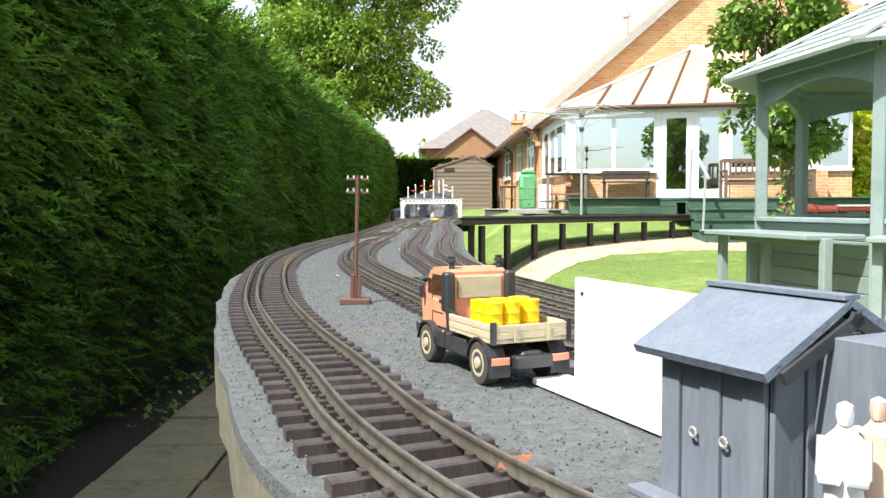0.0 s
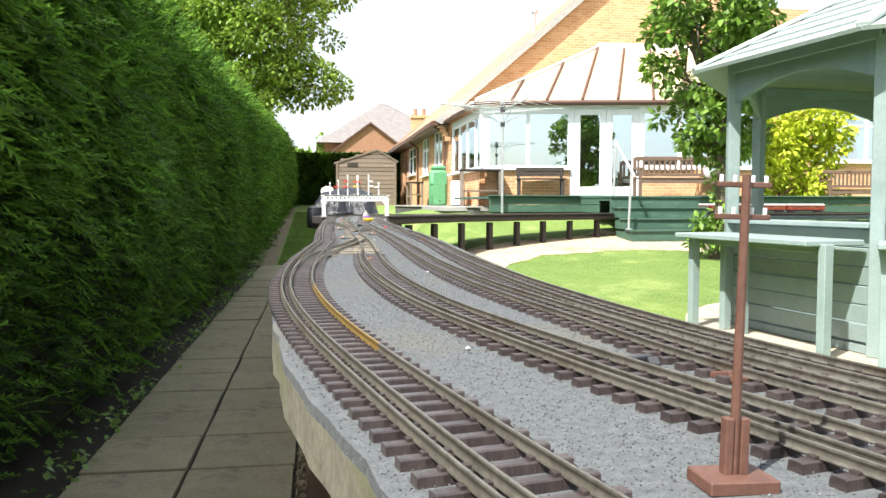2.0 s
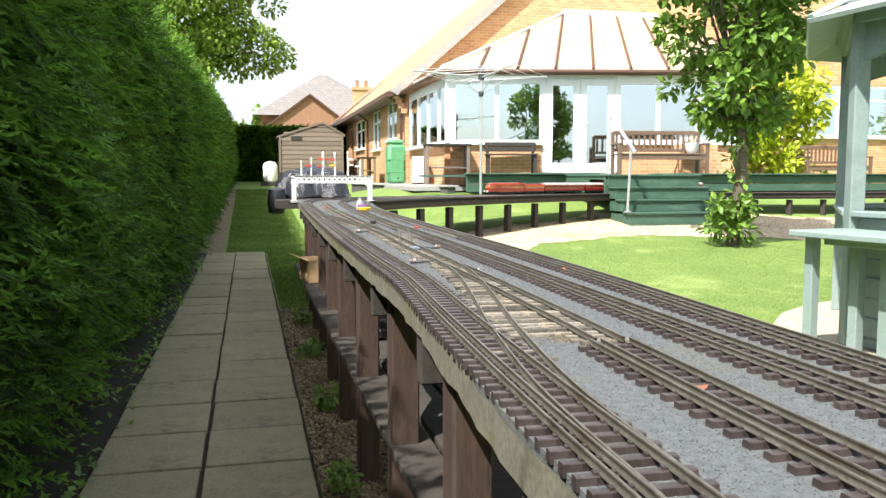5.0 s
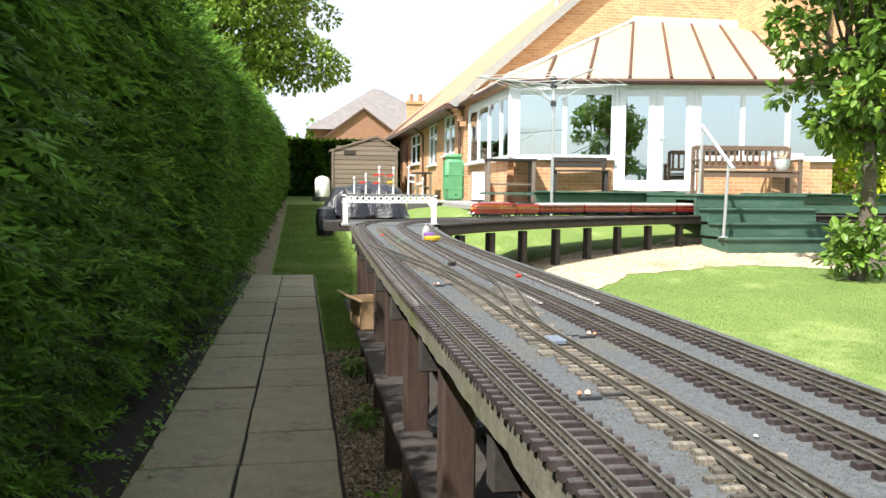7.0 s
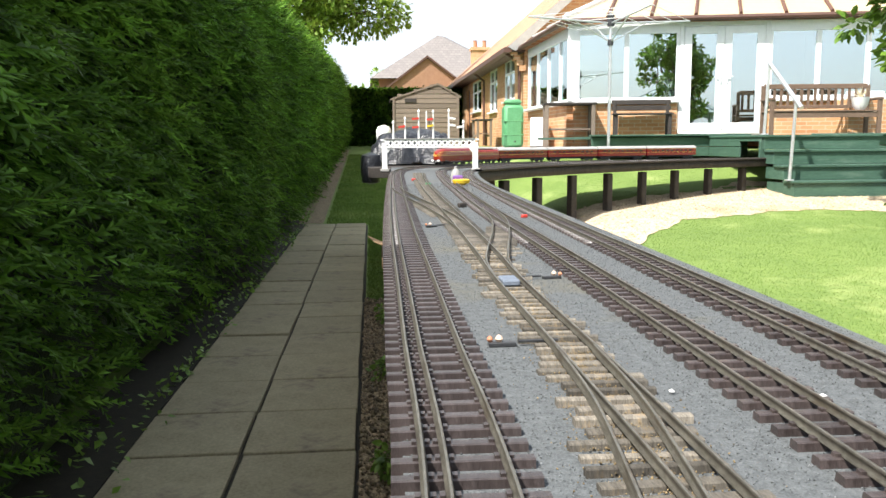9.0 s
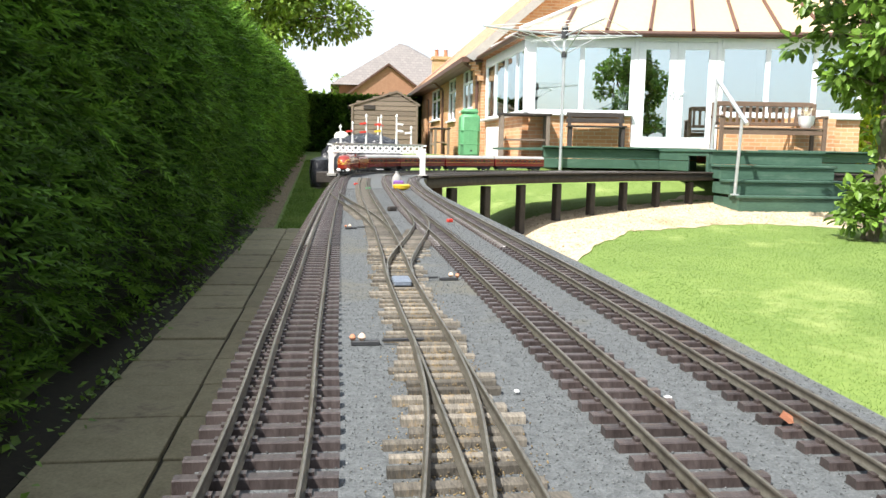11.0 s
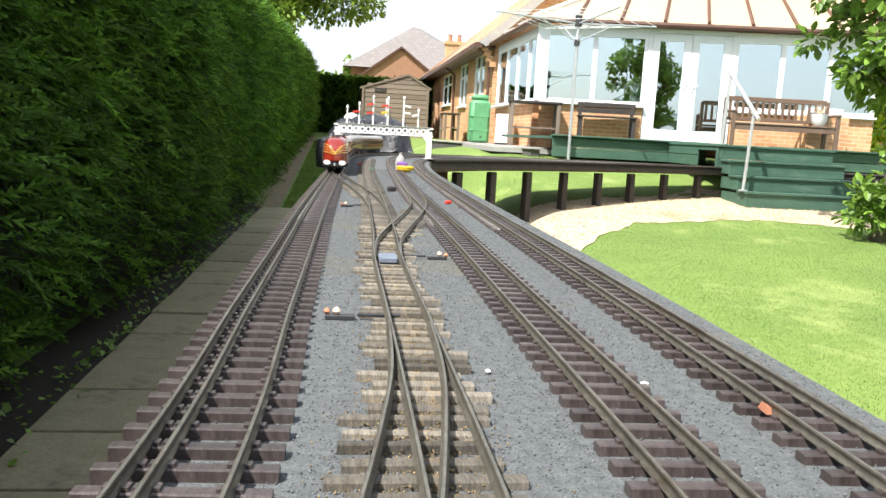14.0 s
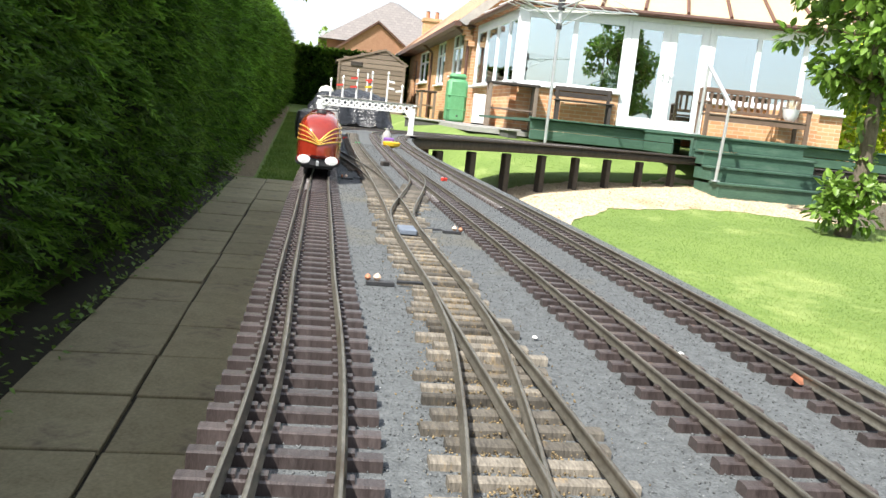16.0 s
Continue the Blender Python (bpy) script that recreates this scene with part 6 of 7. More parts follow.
for k, (x, y) in enumerate(((0.10, 3.02), (0.33, 1.62), (0.39, 4.93), (0.56, 4.42), (0.24, 4.30), (0.30, 2.2), (0.61, 3.3), (0.43, 2.7), (0.36, 3.35), (0.42, 4.45))):
    solo("pale_pebble", bm_lathe(bmesh.new(), [(0.001, -0.003), (0.006, -0.001), (0.0065, 0.001), (0.001, 0.004)], Matrix.Diagonal((0.62, 0.42, 0.5, 1)), 7), WHITE, "pale stone chip lying on the ballast", "pebble", "pebbles on the ballast", at=pose(x, y, BED + 0.003, 0, 0, 50 * k))
for x, y, rz in ((0.55, 0.314, 30), (0.623, 4.32, 70), (0.30, 3.12, 10)):
    lf = bmesh.new()
    vs = [lf.verts.new(q) for q in ((0, 0, 0.002), (0.008, 0.006, 0.005), (0.02, 0.004, 0.002), (0.024, 0, 0.006), (0.016, -0.006, 0.004), (0.006, -0.005, 0.001))]
    lf.faces.new(vs)
    bmesh.ops.solidify(lf, geom=lf.faces[:], thickness=0.0006)
    solo("fallen_leaf", lf, TERRA, "curled orange fallen leaf on the track", "leaf", "fallen leaves", at=pose(x, y, SLEEP_TOP, 0, 0, rz))


def telegraph_pole():
    t = thing("telegraph_pole", "brown model telegraph pole on a square base", "telegraph pole", pose(0.408, 1.134, BED, 0, 1.5, 0))
    part("base", box((0, 0, 0.004), (0.046, 0.034, 0.009), bevel=0.001), RUST, t)
    part("pole", tube((0, 0, 0.008), (0, 0, 0.196), 0.0033, 0.0027, 10), RUST, t)
    for x in (-0.005, 0.0055):
        part("stub_post", box((x, 0, 0.026), (0.0055, 0.008, 0.036), bevel=0.0006), RUST, t)
    for z in (0.190, 0.170):
        arm = part("cross_arm", box((0, 0.003, z), (0.036, 0.004, 0.0035), bevel=0.0005), RUST, t)
        for x in (-0.015, -0.006, 0.006, 0.015):
            part("insulator", tube((x, 0.003, z), (x, 0.003, z + 0.006), 0.0013, seg=6), WHITE, arm)


telegraph_pole()


def flatbed_truck():
    f = thing("toy_truck", "faded orange model flatbed truck loaded with yellow drums", "toy truck", pose(0.590, 0.571, BED, 0, 0, 22))
    # local: forward +y, rear axle at the origin
    wb = 0.112
    part("chassis", box((0, 0.05, 0.022), (0.034, 0.165, 0.010), bevel=0.001), BLACKPL, f)
    for x in (-0.029, 0.029):
        for y in (0.0, wb):
            m = Matrix.Translation((x, y, 0.0185)) @ Matrix.Rotation(radians(90 if x > 0 else -90), 4, "Y")
            w = part("wheel", bm_lathe(bmesh.new(), [(0.012, -0.007), (0.0172, -0.0065), (0.0185, -0.004), (0.0185, 0.004), (0.0172, 0.0065), (0.012, 0.007)], m, 20), RUBBER, f)
            part("rim", bm_lathe(bmesh.new(), [(0.0105, 0.0), (0.0115, 0.0072), (0.0095, 0.0074), (0.006, 0.005), (0.0045, 0.0085), (0.001, 0.009)], m, 16), RIM, w)
            a = bmesh.new()
            arc = [(0.0215 * math.cos(u), 0.0215 * math.sin(u)) for u in np.linspace(0.1, math.pi - 0.1, 11)]
            arc += [(0.0195 * math.cos(u), 0.0195 * math.sin(u)) for u in np.linspace(math.pi - 0.1, 0.1, 11)]
            bm_prism(a, arc, 0.016, Matrix.Translation((x, y, 0.0185)) @ Matrix.Rotation(radians(90), 4, "Z"))
            part("mudguard", a, BLACKPL, f)
    for x in (-0.024, 0.024):
        part("side_tank", box((x, 0.056, 0.025), (0.016, 0.045, 0.017), bevel=0.002), BLACKPL, f)
        fl = part("mud_flap", box((x * 1.16, -0.024, 0.018), (0.018, 0.002, 0.016)), BLACKPL, f)
        part("tail_light", box((x * 1.16, -0.0255, 0.023), (0.016, 0.002, 0.006), bevel=0.0005), CABRED, fl)
        part("air_intake", box((x * 1.28, 0.072, 0.070), (0.010, 0.013, 0.036), bevel=0.002), BLACKPL, f)
        part("intake_duct", tube((x * 1.25, 0.072, 0.055), (x * 1.0, 0.062, 0.040), 0.005, seg=8), BLACKPL, f)
        part("side_step", box((x * 1.25, 0.085, 0.026), (0.008, 0.014, 0.018), bevel=0.002), BLACKPL, f)
        part("beacon", bm_lathe(bmesh.new(), [(0.003, 0), (0.0025, 0.006), (0.0042, 0.0065), (0.0042, 0.009), (0.003, 0.0095), (0.0034, 0.012), (0.001, 0.0125)], Matrix.Translation((x, 0.079, 0.090)), 10), BLACKPL, f)
        part("mirror", box((x * 1.42, 0.128, 0.066), (0.004, 0.003, 0.012)), BLACKPL, f)
    part("tow_hitch", box((0, -0.022, 0.024), (0.02, 0.012, 0.012), bevel=0.002), BLACKPL, f)
    # load bed
    part("bed_floor", box((0, 0.018, 0.039), (0.070, 0.088, 0.003)), PLANKTAN, f)
    for x in (-0.0345, 0.0345):
        for z in (0.0435, 0.0495):
            part("side_board", box((x, 0.018, z), (0.002, 0.086, 0.0055), bevel=0.0004), PLANKTAN, f)
        for y in (-0.0255, 0.0615):
            part("stake", box((x, y, 0.046), (0.004, 0.004, 0.018)), BLACKPL, f)
    for z in (0.0435, 0.0495):
        part("tail_board", box((0, -0.0255, z), (0.066, 0.002, 0.0055), bevel=0.0004), PLANKTAN, f)
    for x in (-0.015, 0.015):
        part("strap", box((x, -0.0275, 0.045), (0.003, 0.0015, 0.014)), RIM, f)
    # cab
    c = bmesh.new()
    bm_prism(c, [(0.070, 0.034), (0.137, 0.034), (0.140, 0.055), (0.128, 0.064), (0.116, 0.090), (0.078, 0.092), (0.071, 0.086)], 0.060, Matrix.Rotation(radians(90), 4, "Z"))
    bmesh.ops.bevel(c, geom=c.edges[:], offset=0.0025, segments=2, affect="EDGES")
    cab = part("cab", c, CABRED, f, smooth=True)
    part("rear_window", box((0, 0.0695, 0.074), (0.044, 0.002, 0.020), bevel=0.0005), PLANKTAN, cab, "tan blanked rear window")
    for x in (-0.0302, 0.0302):
        part("side_window", box((x, 0.098, 0.0745), (0.0015, 0.021, 0.020), bevel=0.0005), PANE, cab)
        part("quarter_window", box((x, 0.1155, 0.0725), (0.0015, 0.010, 0.015), bevel=0.0005), PANE, cab)
        part("door_seam", box((x, 0.1095, 0.060), (0.0012, 0.0008, 0.044)), RUST, cab)
        part("door_panel", box((x, 0.097, 0.055), (0.0022, 0.024, 0.012), bevel=0.0008), CABRED, cab)
        part("door_handle", box((x * 1.02, 0.088, 0.060), (0.002, 0.006, 0.003)), BLACKPL, cab)
    part("windscreen", box((0, 0.1235, 0.077), (0.05, 0.002, 0.022), rot=Matrix.Rotation(radians(25), 4, "X")), PANE, cab)
    part("bumper", box((0, 0.143, 0.03), (0.066, 0.008, 0.012), bevel=0.002), BLACKPL, f)
    for k, (x, y) in enumerate(((-0.0205, 0.004), (-0.003, 0.006), (-0.021, 0.0245), (-0.002, 0.027), (0.018, 0.010), (0.019, 0.030))):
        prof = [(0.0088, 0), (0.0093, 0.001), (0.009, 0.002), (0.009, 0.0085), (0.0095, 0.0095), (0.009, 0.0105), (0.009, 0.017), (0.0095, 0.018), (0.009, 0.019), (0.009, 0.0255), (0.0093, 0.027), (0.0085, 0.027), (0.0082, 0.0262)]
        solo("oil_drum", bm_lathe(bmesh.new(), prof, None, 18), DRUM, "yellow ribbed model oil drum on the truck bed", "drum", "drums on the truck",
             at=pose(0.590, 0.571, BED, 0, 0, 22) @ pose(x, y, 0.0406), smooth=True)


flatbed_truck()


def white_panel():
    t = thing("white_panel", "bright white upright board on a white base strip", "panel", pose(0.637, 0.545, BED, 0, 0, -69))
    part("face_board", box((0.10, 0, 0.047), (0.20, 0.006, 0.086), bevel=0.0006), BOARDW, t)
    part("base_strip", box((0.093, -0.014, 0.0045), (0.225, 0.034, 0.005), bevel=0.0006), BOARDW, t)
    part("screw", tube((0.012, -0.0028, 0.078), (0.012, -0.0045, 0.078), 0.0016, seg=8), BLACKPL, t)


white_panel()


def lineside_hut():
    h = thing("lineside_hut", "slate grey painted model hut with a pitched felt roof", "model hut", pose(0.633, 0.299, BED, 0, 0, -65.6))
    W, D, E, Rz = 0.066, 0.082, 0.082, 0.102
    n = 5
    for k in range(n):
        w = W / n
        part("front_plank", box((w * (k + 0.5), 0.0015 * (k % 2), E / 2 + 0.001), (w - 0.0007, 0.003, E - 0.004 * (k % 2)), bevel=0.0004), SLATEHUT, h)
    for x in (0.003, W - 0.001):
        g = bmesh.new()
        bm_prism(g, [(0.004, 0), (D, 0), (D, E), (D / 2, Rz - 0.004), (0.004, E)], 0.003, Matrix.Translation((x, 0, 0)) @ Matrix.Rotation(radians(90), 4, "Z"))
        part("end_wall", g, SLATEHUT, h)
    for k in range(4):
        part("end_plank", box((W + 0.0015, D * (k + 0.5) / 4, E / 2), (0.003, D / 4 - 0.0025, E - 0.004), bevel=0.0004), SLATEHUT, h)
    part("back_wall", box((W / 2, D, E / 2), (W - 0.006, 0.003, E)), SLATEHUT, h)
    for x, z in ((0.0245, 0.039), (0.044, 0.039)):
        hd = bmesh.new()
        for a in range(10):
            u, v = 2 * math.pi * a / 10, 2 * math.pi * (a + 1) / 10
            bm_tube(hd, (x + 0.0022 * math.cos(u), -0.003, z + 0.0022 * math.sin(u)), (x + 0.0022 * math.cos(v), -0.003, z + 0.0022 * math.sin(v)), 0.0008, seg=5)
        part("ring_handle", hd, LEADGREY, h)
    ov = 0.010
    for s in (0, 1):
        o = [(-ov, E - 0.009), (D / 2, Rz), (D / 2, Rz + 0.004), (-ov - 0.002, E - 0.005)]
        if s:
            o = [(D - x, z) for x, z in o]
        r = bmesh.new()
        bm_prism(r, o, W + 0.018, Matrix.Translation((W / 2, 0, 0)) @ Matrix.Rotation(radians(90), 4, "Z"))
        part("roof_slope", r, FELTROOF, h)
    part("ridge_strip", box((W / 2, D / 2, Rz + 0.0042), (W + 0.018, 0.010, 0.0022)), FELTROOF, h)
    for s in (-1, 1):
        part("barge_board", box((W + 0.011, D / 2 + s * D / 4, (E + Rz) / 2 - 0.006), (0.002, D / 2 + 0.012, 0.006), rot=Matrix.Rotation(-s * math.atan2(Rz - E, D / 2), 4, "X")), BLACKPL, h)
    part("sill_strip", box((W / 2 - 0.006, -0.007, 0.002), (W + 0.012, 0.012, 0.004), bevel=0.0006), SLATEHUT, h)
    part("porch_wall", box((W + 0.030, D * 0.62, E / 2 + 0.004), (0.058, D * 0.6, E + 0.008), bevel=0.0006), SLATEHUT, h)


lineside_hut()


def figurine(x, y, rz, coat, label):
    """A plain turned and posed model figure, one mesh."""
    b = bmesh.new()
    k = 0.072
    for sx in (-0.075, 0.075):
        bm_tube(b, (sx * k, 0, 0), (sx * 0.9 * k, 0, 0.47 * k), 0.06 * k, 0.085 * k, 8)
        bm_tube(b, (sx * 2.2 * k, 0.0, 0.80 * k), (sx * 2.3 * k, 0.06 * k, 0.60 * k), 0.055 * k, 0.05 * k, 8)
        bm_tube(b, (sx * 2.3 * k, 0.06 * k, 0.60 * k), (sx * 0.4 * k, 0.16 * k, 0.62 * k), 0.05 * k, 0.04 * k, 8)
    bm_lathe(b, [(0.13 * k, 0.42 * k), (0.15 * k, 0.5 * k), (0.115 * k, 0.62 * k), (0.145 * k, 0.8 * k), (0.07 * k, 0.85 * k), (0.05 * k, 0.88 * k)], Matrix.Diagonal((1.1, 0.7, 1, 1)), 12)
    bm_lathe(b, [(0.01 * k, 0.86 * k), (0.06 * k, 0.88 * k), (0.075 * k, 0.93 * k), (0.065 * k, 0.98 * k), (0.01 * k, 1.0 * k)], None, 10)
    bmesh.ops.scale(b, vec=(0.62, 0.85, 1), verts=b.verts)
    return solo("figurine", b, coat, label, "figurine", "figurines by the hut", at=pose(x, y, BED, 0, 0, rz), smooth=True)


figurine(0.673, 0.199, 150, WHITE, "small white painted model figurine beside the hut")
figurine(0.690, 0.206, -40, FIGSKIN, "small cream painted model figurine beside the hut")


# ---- weeds and clutter under the track ----
def weeds():
    rnd = random.Random(15)
    for x, y in ((0.16, 6.6), (0.2, 7.9), (0.14, 5.4), (0.22, 9.2)):
        t = thing("weed", "small bright green weed in the pebbles", "weed", group="weeds by the path")
        crown("leaves", [((x + rnd.uniform(-0.03, 0.03), y + rnd.uniform(-0.05, 0.05), 0.04 + rnd.uniform(0, 0.06)), rnd.uniform(0.04, 0.08)) for _ in range(5)], 9000, 0.035, LEAFDARK, t, int(y * 10))
    cb = thing("cardboard_box", "open brown cardboard box on the shelf under the track", "box", pose(0.36, 8.65, 0.445, 0, 0, 8))
    part("base", box((0, 0, 0.006), (0.30, 0.34, 0.008)), CARD, cb)
    for x in (-0.15, 0.15):
        part("side", box((x, 0, 0.095), (0.008, 0.34, 0.17)), CARD, cb)
        part("flap", box((x * 1.3, 0, 0.195), (0.10, 0.33, 0.006), rot=Matrix.Rotation(radians(25 if x < 0 else -25), 4, "Y")), CARD, cb)
    for y in (-0.17, 0.17):
        part("end", box((0, y, 0.095), (0.29, 0.008, 0.17)), CARD, cb)
    solo("paper_wad", bm_lathe(bmesh.new(), [(0.02, 0), (0.09, 0.02), (0.10, 0.07), (0.05, 0.13), (0.01, 0.14)], Matrix.Diagonal((1.0, 1.2, 1, 1)), 9), WHITE, "crumpled white paper in the cardboard box", "paper", at=pose(0.36, 8.66, 0.457))
    solo("storage_tub", bm_lathe(bmesh.new(), [(0.07, 0), (0.085, 0.17), (0.09, 0.18), (0.08, 0.18)], None, 14), WHITE, "pale plastic tub on the shelf under the track", "tub", at=pose(0.40, 7.4, 0.445))
    b = bm_lathe(bmesh.new(), [(0.03, 0), (0.09, 0.02), (0.10, 0.06), (0.05, 0.11), (0.01, 0.12)], Matrix.Diagonal((1.2, 0.9, 0.8, 1)), 12)
    solo("plastic_bundle", b, TARP, "crumpled black plastic bundle on the shelf", "plastic bundle", at=pose(0.42, 6.3, 0.445), smooth=True)


weeds()


# ---- train ----
RAILTOP = SLEEP_TOP + 0.0095


def loft(sections, n=18):
    """A body through sections (y, half width, bottom, top), square below and round above."""
    bm = bmesh.new()
    rings = []
    for y, w, zb, zt in sections:
        ring = []
        h = zt - zb
        for k in range(n + 1):
            a = math.pi * k / n
            c, s = math.cos(a), math.sin(a)
            ring.append(bm.verts.new((w * math.copysign(abs(c) ** 0.62, c), y, zb + h * 0.45 + h * 0.55 * s ** 0.8)))
        ring += [bm.verts.new((-w, y, zb)), bm.verts.new((w, y, zb))]
        rings.append(ring)
    m = len(rings[0])
    for p, q in zip(rings, rings[1:]):
        for k in range(m):
            bm.faces.new((p[k], p[(k + 1) % m], q[(k + 1) % m], q[k]))
    bm.faces.new(rings[0][::-1])
    bm.faces.new(rings[-1])
    return bm


def wheelset(parent, y, r, gauge=0.0635):
    for x in (-gauge / 2, gauge / 2):
        m = Matrix.Translation((x, y, r)) @ Matrix.Rotation(radians(90), 4, "Y")
        part("wheel", bm_lathe(bmesh.new(), [(r * 0.3, -0.004), (r, -0.004), (r, 0.002), (r * 0.9, 0.004), (r * 0.3, 0.004)], m, 16), BLACKPL, parent)
    part("axle", tube((-gauge / 2, y, r), (gauge / 2, y, r), 0.003, seg=6), BLACKPL, parent)


NOSE = [(0.31, 0.016, 0.055, 0.085), (0.304, 0.032, 0.048, 0.108), (0.292, 0.045, 0.042, 0.128), (0.272, 0.053, 0.038, 0.146), (0.245, 0.0575, 0.036, 0.158), (0.20, 0.059, 0.036, 0.165), (0.0, 0.059, 0.036, 0.165), (-0.17, 0.059, 0.036, 0.166), (-0.24, 0.059, 0.036, 0.170), (-0.31, 0.059, 0.036, 0.170)]


def nose_at(y, z):
    """Half width of the streamlined body at y and height z."""
    ys = [s[0] for s in NOSE][::-1]
    w = float(np.interp(y, ys, [s[1] for s in NOSE][::-1]))
    zb = float(np.interp(y, ys, [s[2] for s in NOSE][::-1]))
    zt = float(np.interp(y, ys, [s[3] for s in NOSE][::-1]))
    s = (z - zb - (zt - zb) * 0.45) / ((zt - zb) * 0.55)
    if s <= 0:
        return w
    s = min(s, 0.999) ** 1.25
    return w * math.sqrt(1 - s * s) ** 0.62


def locomotive():
    t = thing("locomotive", "polished red streamlined model steam locomotive with gold stripes", "locomotive")
    part("casing", loft(NOSE), LOCORED, t, smooth=True)
    part("frame", box((0, 0, 0.030), (0.085, 0.58, 0.022), bevel=0.002), BLACKPL, t)
    part("buffer_beam", box((0, 0.296, 0.036), (0.09, 0.012, 0.02), bevel=0.002), BLACKPL, t)
    part("valance", box((0, 0.20, 0.042), (0.112, 0.17, 0.016), bevel=0.004), LOCORED, t)
    for x in (-0.036, 0.036):
        part("buffer", bm_lathe(bmesh.new(), [(0.004, 0), (0.004, 0.014), (0.013, 0.016), (0.0135, 0.02), (0.002, 0.022)], Matrix.Translation((x, 0.298, 0.044)) @ Matrix.Rotation(radians(-90), 4, "X") @ Matrix.Diagonal((1.25, 0.85, 1, 1)), 14), WHITE, t)
    part("coupling", box((0, 0.31, 0.034), (0.008, 0.012, 0.014), bevel=0.002), STEEL, t)
    for side in (-1, 1):
        for k in range(4):
            # wings that spread from the middle of the nose and run back along the flank
            b = bmesh.new()
            pts = []
            for u in np.linspace(0, 1, 16):
                x, z = 0.0005 + 0.049 * u, 0.083 + 0.003 * k + (0.010 + 0.009 * k) * math.sin(u * 1.5)
                lo, hi = 0.15, 0.3098
                for _ in range(24):
                    y = (lo + hi) / 2
                    lo, hi = (y, hi) if nose_at(y, z) > x else (lo, y)
                pts.append(Vector((side * x, y + 0.0012, z)))
            z = pts[-1].z
            for y in np.linspace(pts[-1].y - 0.02, -0.30, 12):
                pts.append(Vector((side * (nose_at(y, z) + 0.0006), y, z)))
            for p, q in zip(pts, pts[1:]):
                bm_tube(b, p, q, 0.0021 if k in (0, 3) else 0.0014, seg=5, caps=False)
            part("gold_stripe", b, GOLD, t)
    part("chimney", bm_lathe(bmesh.new(), [(0.014, 0), (0.013, 0.006), (0.012, 0.008)], Matrix.Translation((0, 0.20, 0.164)), 12), BLACKPL, t)
    part("cab_roof", box((0, -0.275, 0.1705), (0.10, 0.085, 0.004), bevel=0.0015), BLACKPL, t)
    for side in (-1, 1):
        part("cab_window", box((side * 0.0572, -0.272, 0.130), (0.004, 0.045, 0.022), bevel=0.001), DARKGLASS, t)
    for y in (0.26, 0.20):
        wheelset(t, y, 0.020)
    for y in (0.11, 0.01, -0.09):
        wheelset(t, y, 0.040)
    wheelset(t, -0.22, 0.022)
    for side in (-1, 1):
        part("coupling_rod", box((side * 0.045, 0.01, 0.034), (0.004, 0.215, 0.007), bevel=0.001), STEEL, t)
        part("cylinder", tube((side * 0.048, 0.17, 0.036), (side * 0.048, 0.235, 0.036), 0.014, seg=12), BLACKPL, t)
    return t


def tender():
    t = thing("tender", "red model locomotive tender with gold stripes", "tender")
    part("body", loft([(0.17, 0.058, 0.04, 0.148), (-0.17, 0.058, 0.04, 0.148)]), LOCORED, t, smooth=True)
    part("coal", box((0, 0.02, 0.147), (0.075, 0.26, 0.012), bevel=0.004), BLACKPL, t)
    part("frame", box((0, 0, 0.031), (0.095, 0.33, 0.018), bevel=0.002), BLACKPL, t)
    for side in (-1, 1):
        for z in (0.088, 0.097, 0.106, 0.116):
            part("gold_stripe", box((side * 0.0583, 0, z), (0.0016, 0.335, 0.0028)), GOLD, t)
    for y in (-0.11, 0, 0.11):
        wheelset(t, y, 0.022)
    return t


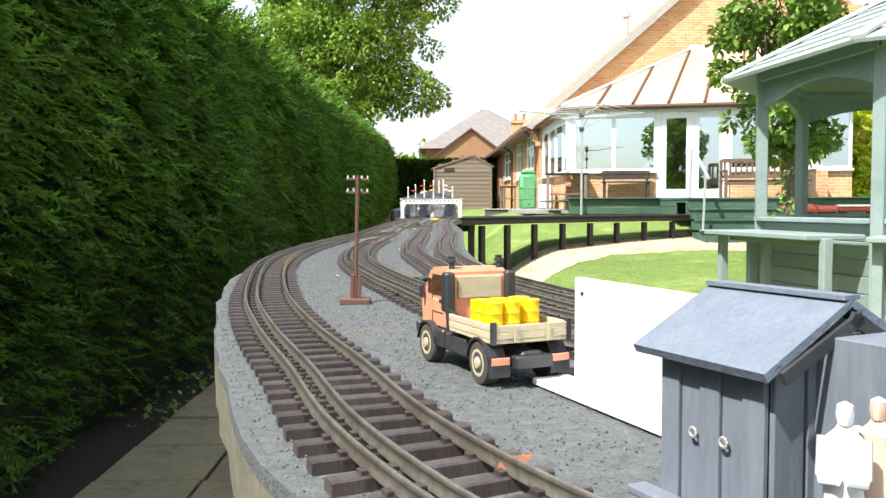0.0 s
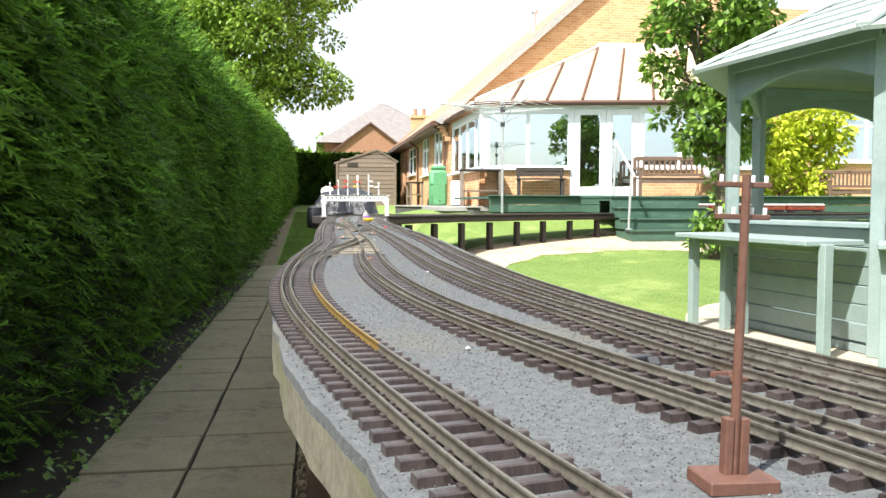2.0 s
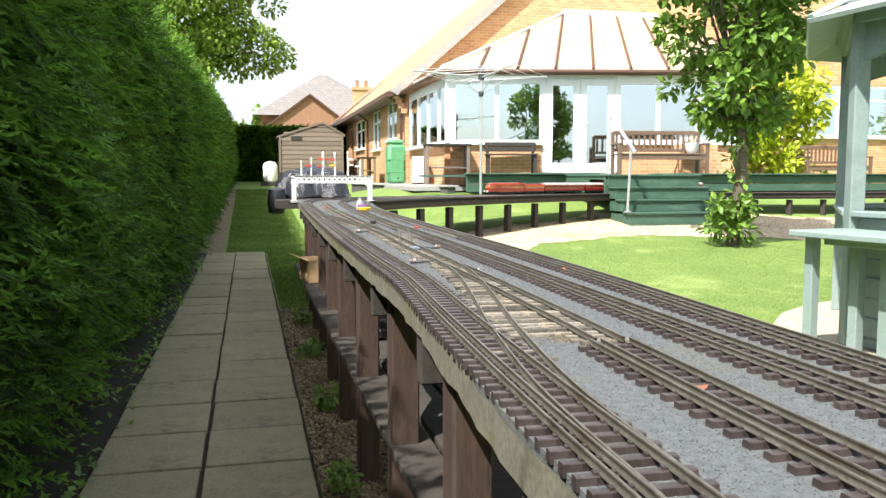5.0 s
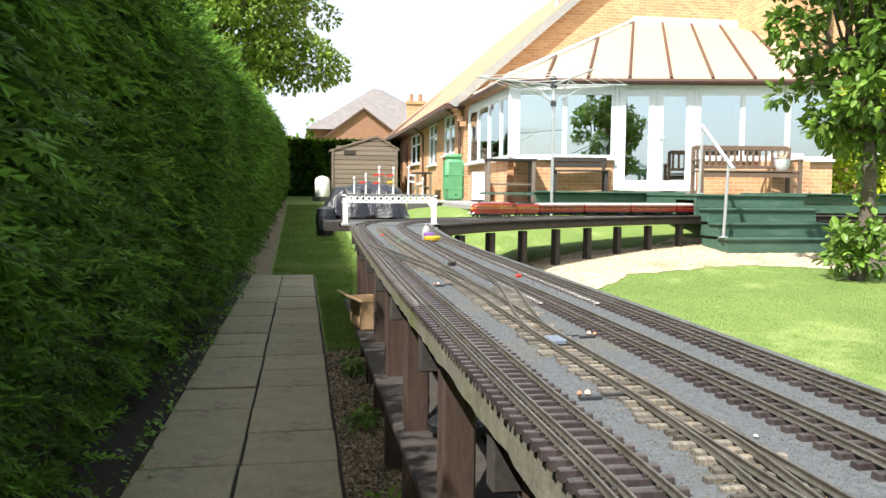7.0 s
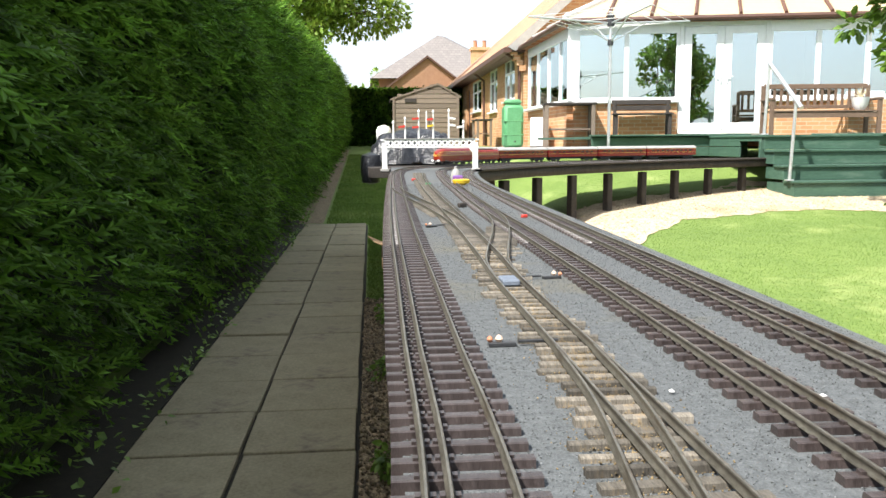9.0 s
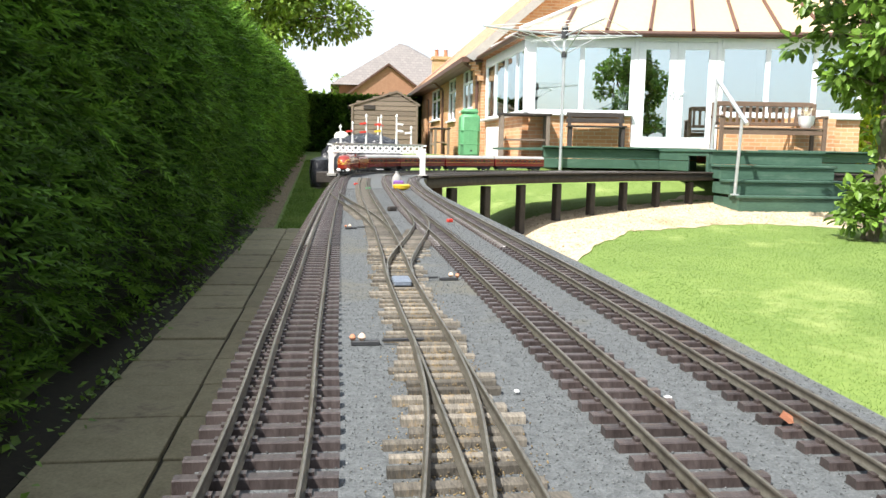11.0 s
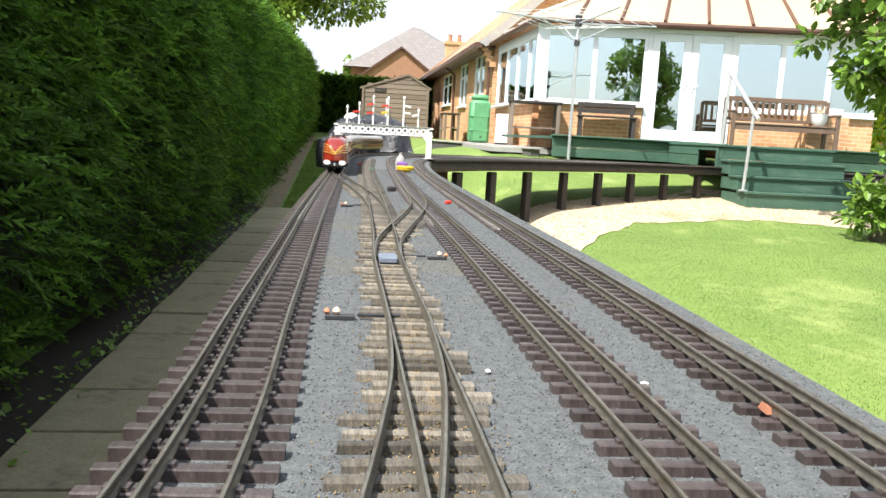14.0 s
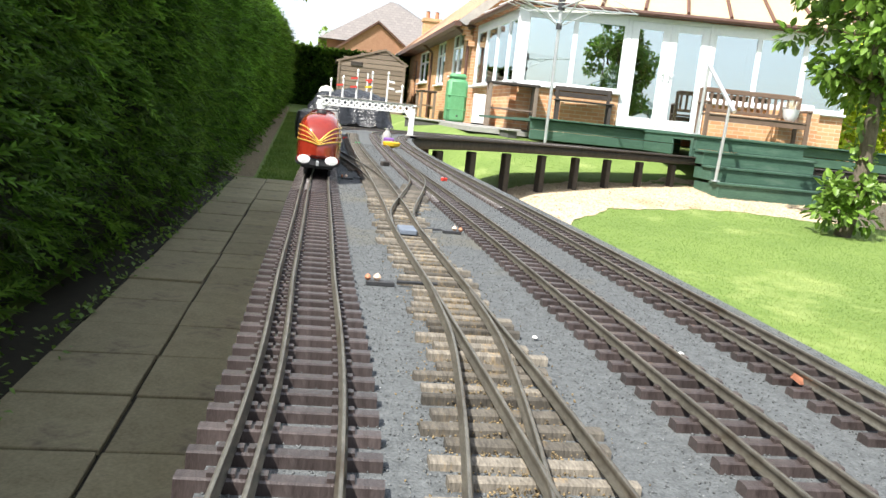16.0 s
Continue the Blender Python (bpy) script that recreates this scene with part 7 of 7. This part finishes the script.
def coach():
    c = thing("coach", "crimson model passenger coach with grey roof", "railway coach", group="coaches of the train")
    L = 0.70
    part("body", box((0, 0, 0.088), (0.116, L, 0.085), bevel=0.003), MAROON, c)
    rf = bmesh.new()
    o = [(0.0585 * math.cos(a), 0.130 + 0.030 * math.sin(a)) for a in np.linspace(0, math.pi, 13)]
    bm_prism(rf, o, L, Matrix.Identity(4))
    part("roof", rf, LEADGREY, c, smooth=True)
    part("underframe", box((0, 0, 0.038), (0.075, L - 0.06, 0.018), bevel=0.002), BLACKPL, c)
    for side in (-1, 1):
        for k in range(9):
            part("window", box((side * 0.0576, -L / 2 + 0.085 + k * (L - 0.17) / 8, 0.104), (0.003, 0.036, 0.020), bevel=0.0012), DARKGLASS, c)
        part("lining", box((side * 0.0584, 0, 0.0845), (0.0012, L - 0.01, 0.0022)), GOLD, c)
        part("lining", box((side * 0.0584, 0, 0.1215), (0.0012, L - 0.01, 0.0022)), GOLD, c)
    for y in (-0.24, 0.24):
        part("bogie", box((0, y, 0.025), (0.088, 0.13, 0.020), bevel=0.003), BLACKPL, c)
        for e in (-0.04, 0.04):
            wheelset(c, y + e, 0.019)
    for y in (-L / 2 - 0.008, L / 2 + 0.008):
        part("gangway", box((0, y, 0.085), (0.05, 0.018, 0.085), bevel=0.003), BLACKPL, c)
    return c


LINE = spline(T1, 0.02)
# distance of the train's nose along the line, by time
NOSE_T = [0.0, 2.5, 3.5, 6.0, 7.0, 8.0, 9.0, 9.7, 11.8, 12.5, 13.5, 14.5, 15.5, 16.0]
NOSE_S = [18.45, 16.50, 15.72, 13.92, 13.27, 12.60, 11.92, 11.42, 9.80, 9.10, 8.20, 7.35, 6.50, 6.03]


def on_line(s):
    k = np.clip(s / 0.02, 0, len(LINE) - 1)
    return np.array([np.interp(k, np.arange(len(LINE)), LINE[:, j]) for j in range(2)])


def ride(back, half):
    """Poses of a vehicle whose middle is a distance behind the nose."""
    rows = []
    ts = np.arange(0, 16.01, 0.25)
    ns = np.interp(ts, NOSE_T, NOSE_S)
    ns = np.convolve(np.pad(ns, 3, mode="reflect", reflect_type="odd"), np.ones(7) / 7, "valid")
    for t, s in zip(ts, ns):
        a, b = on_line(s + back - half * 0.7), on_line(s + back + half * 0.7)
        d = a - b
        m = (a + b) / 2
        rows.append((float(t), pose(float(m[0]), float(m[1]), RAILTOP, 0, 0, math.degrees(math.atan2(-d[0], d[1])))))
    return rows


loco, tend = locomotive(), tender()
first = coach()
coaches = [first] + [copy_thing(first, Matrix.Identity(4)) for _ in range(3)]


def motions():
    """The train runs round the viaduct and down the outside track."""
    walk(loco, ride(0.31, 0.31))
    walk(tend, ride(0.80, 0.17))
    for k, c in enumerate(coaches):
        walk(c, ride(1.335 + 0.72 * k, 0.35))


motions()
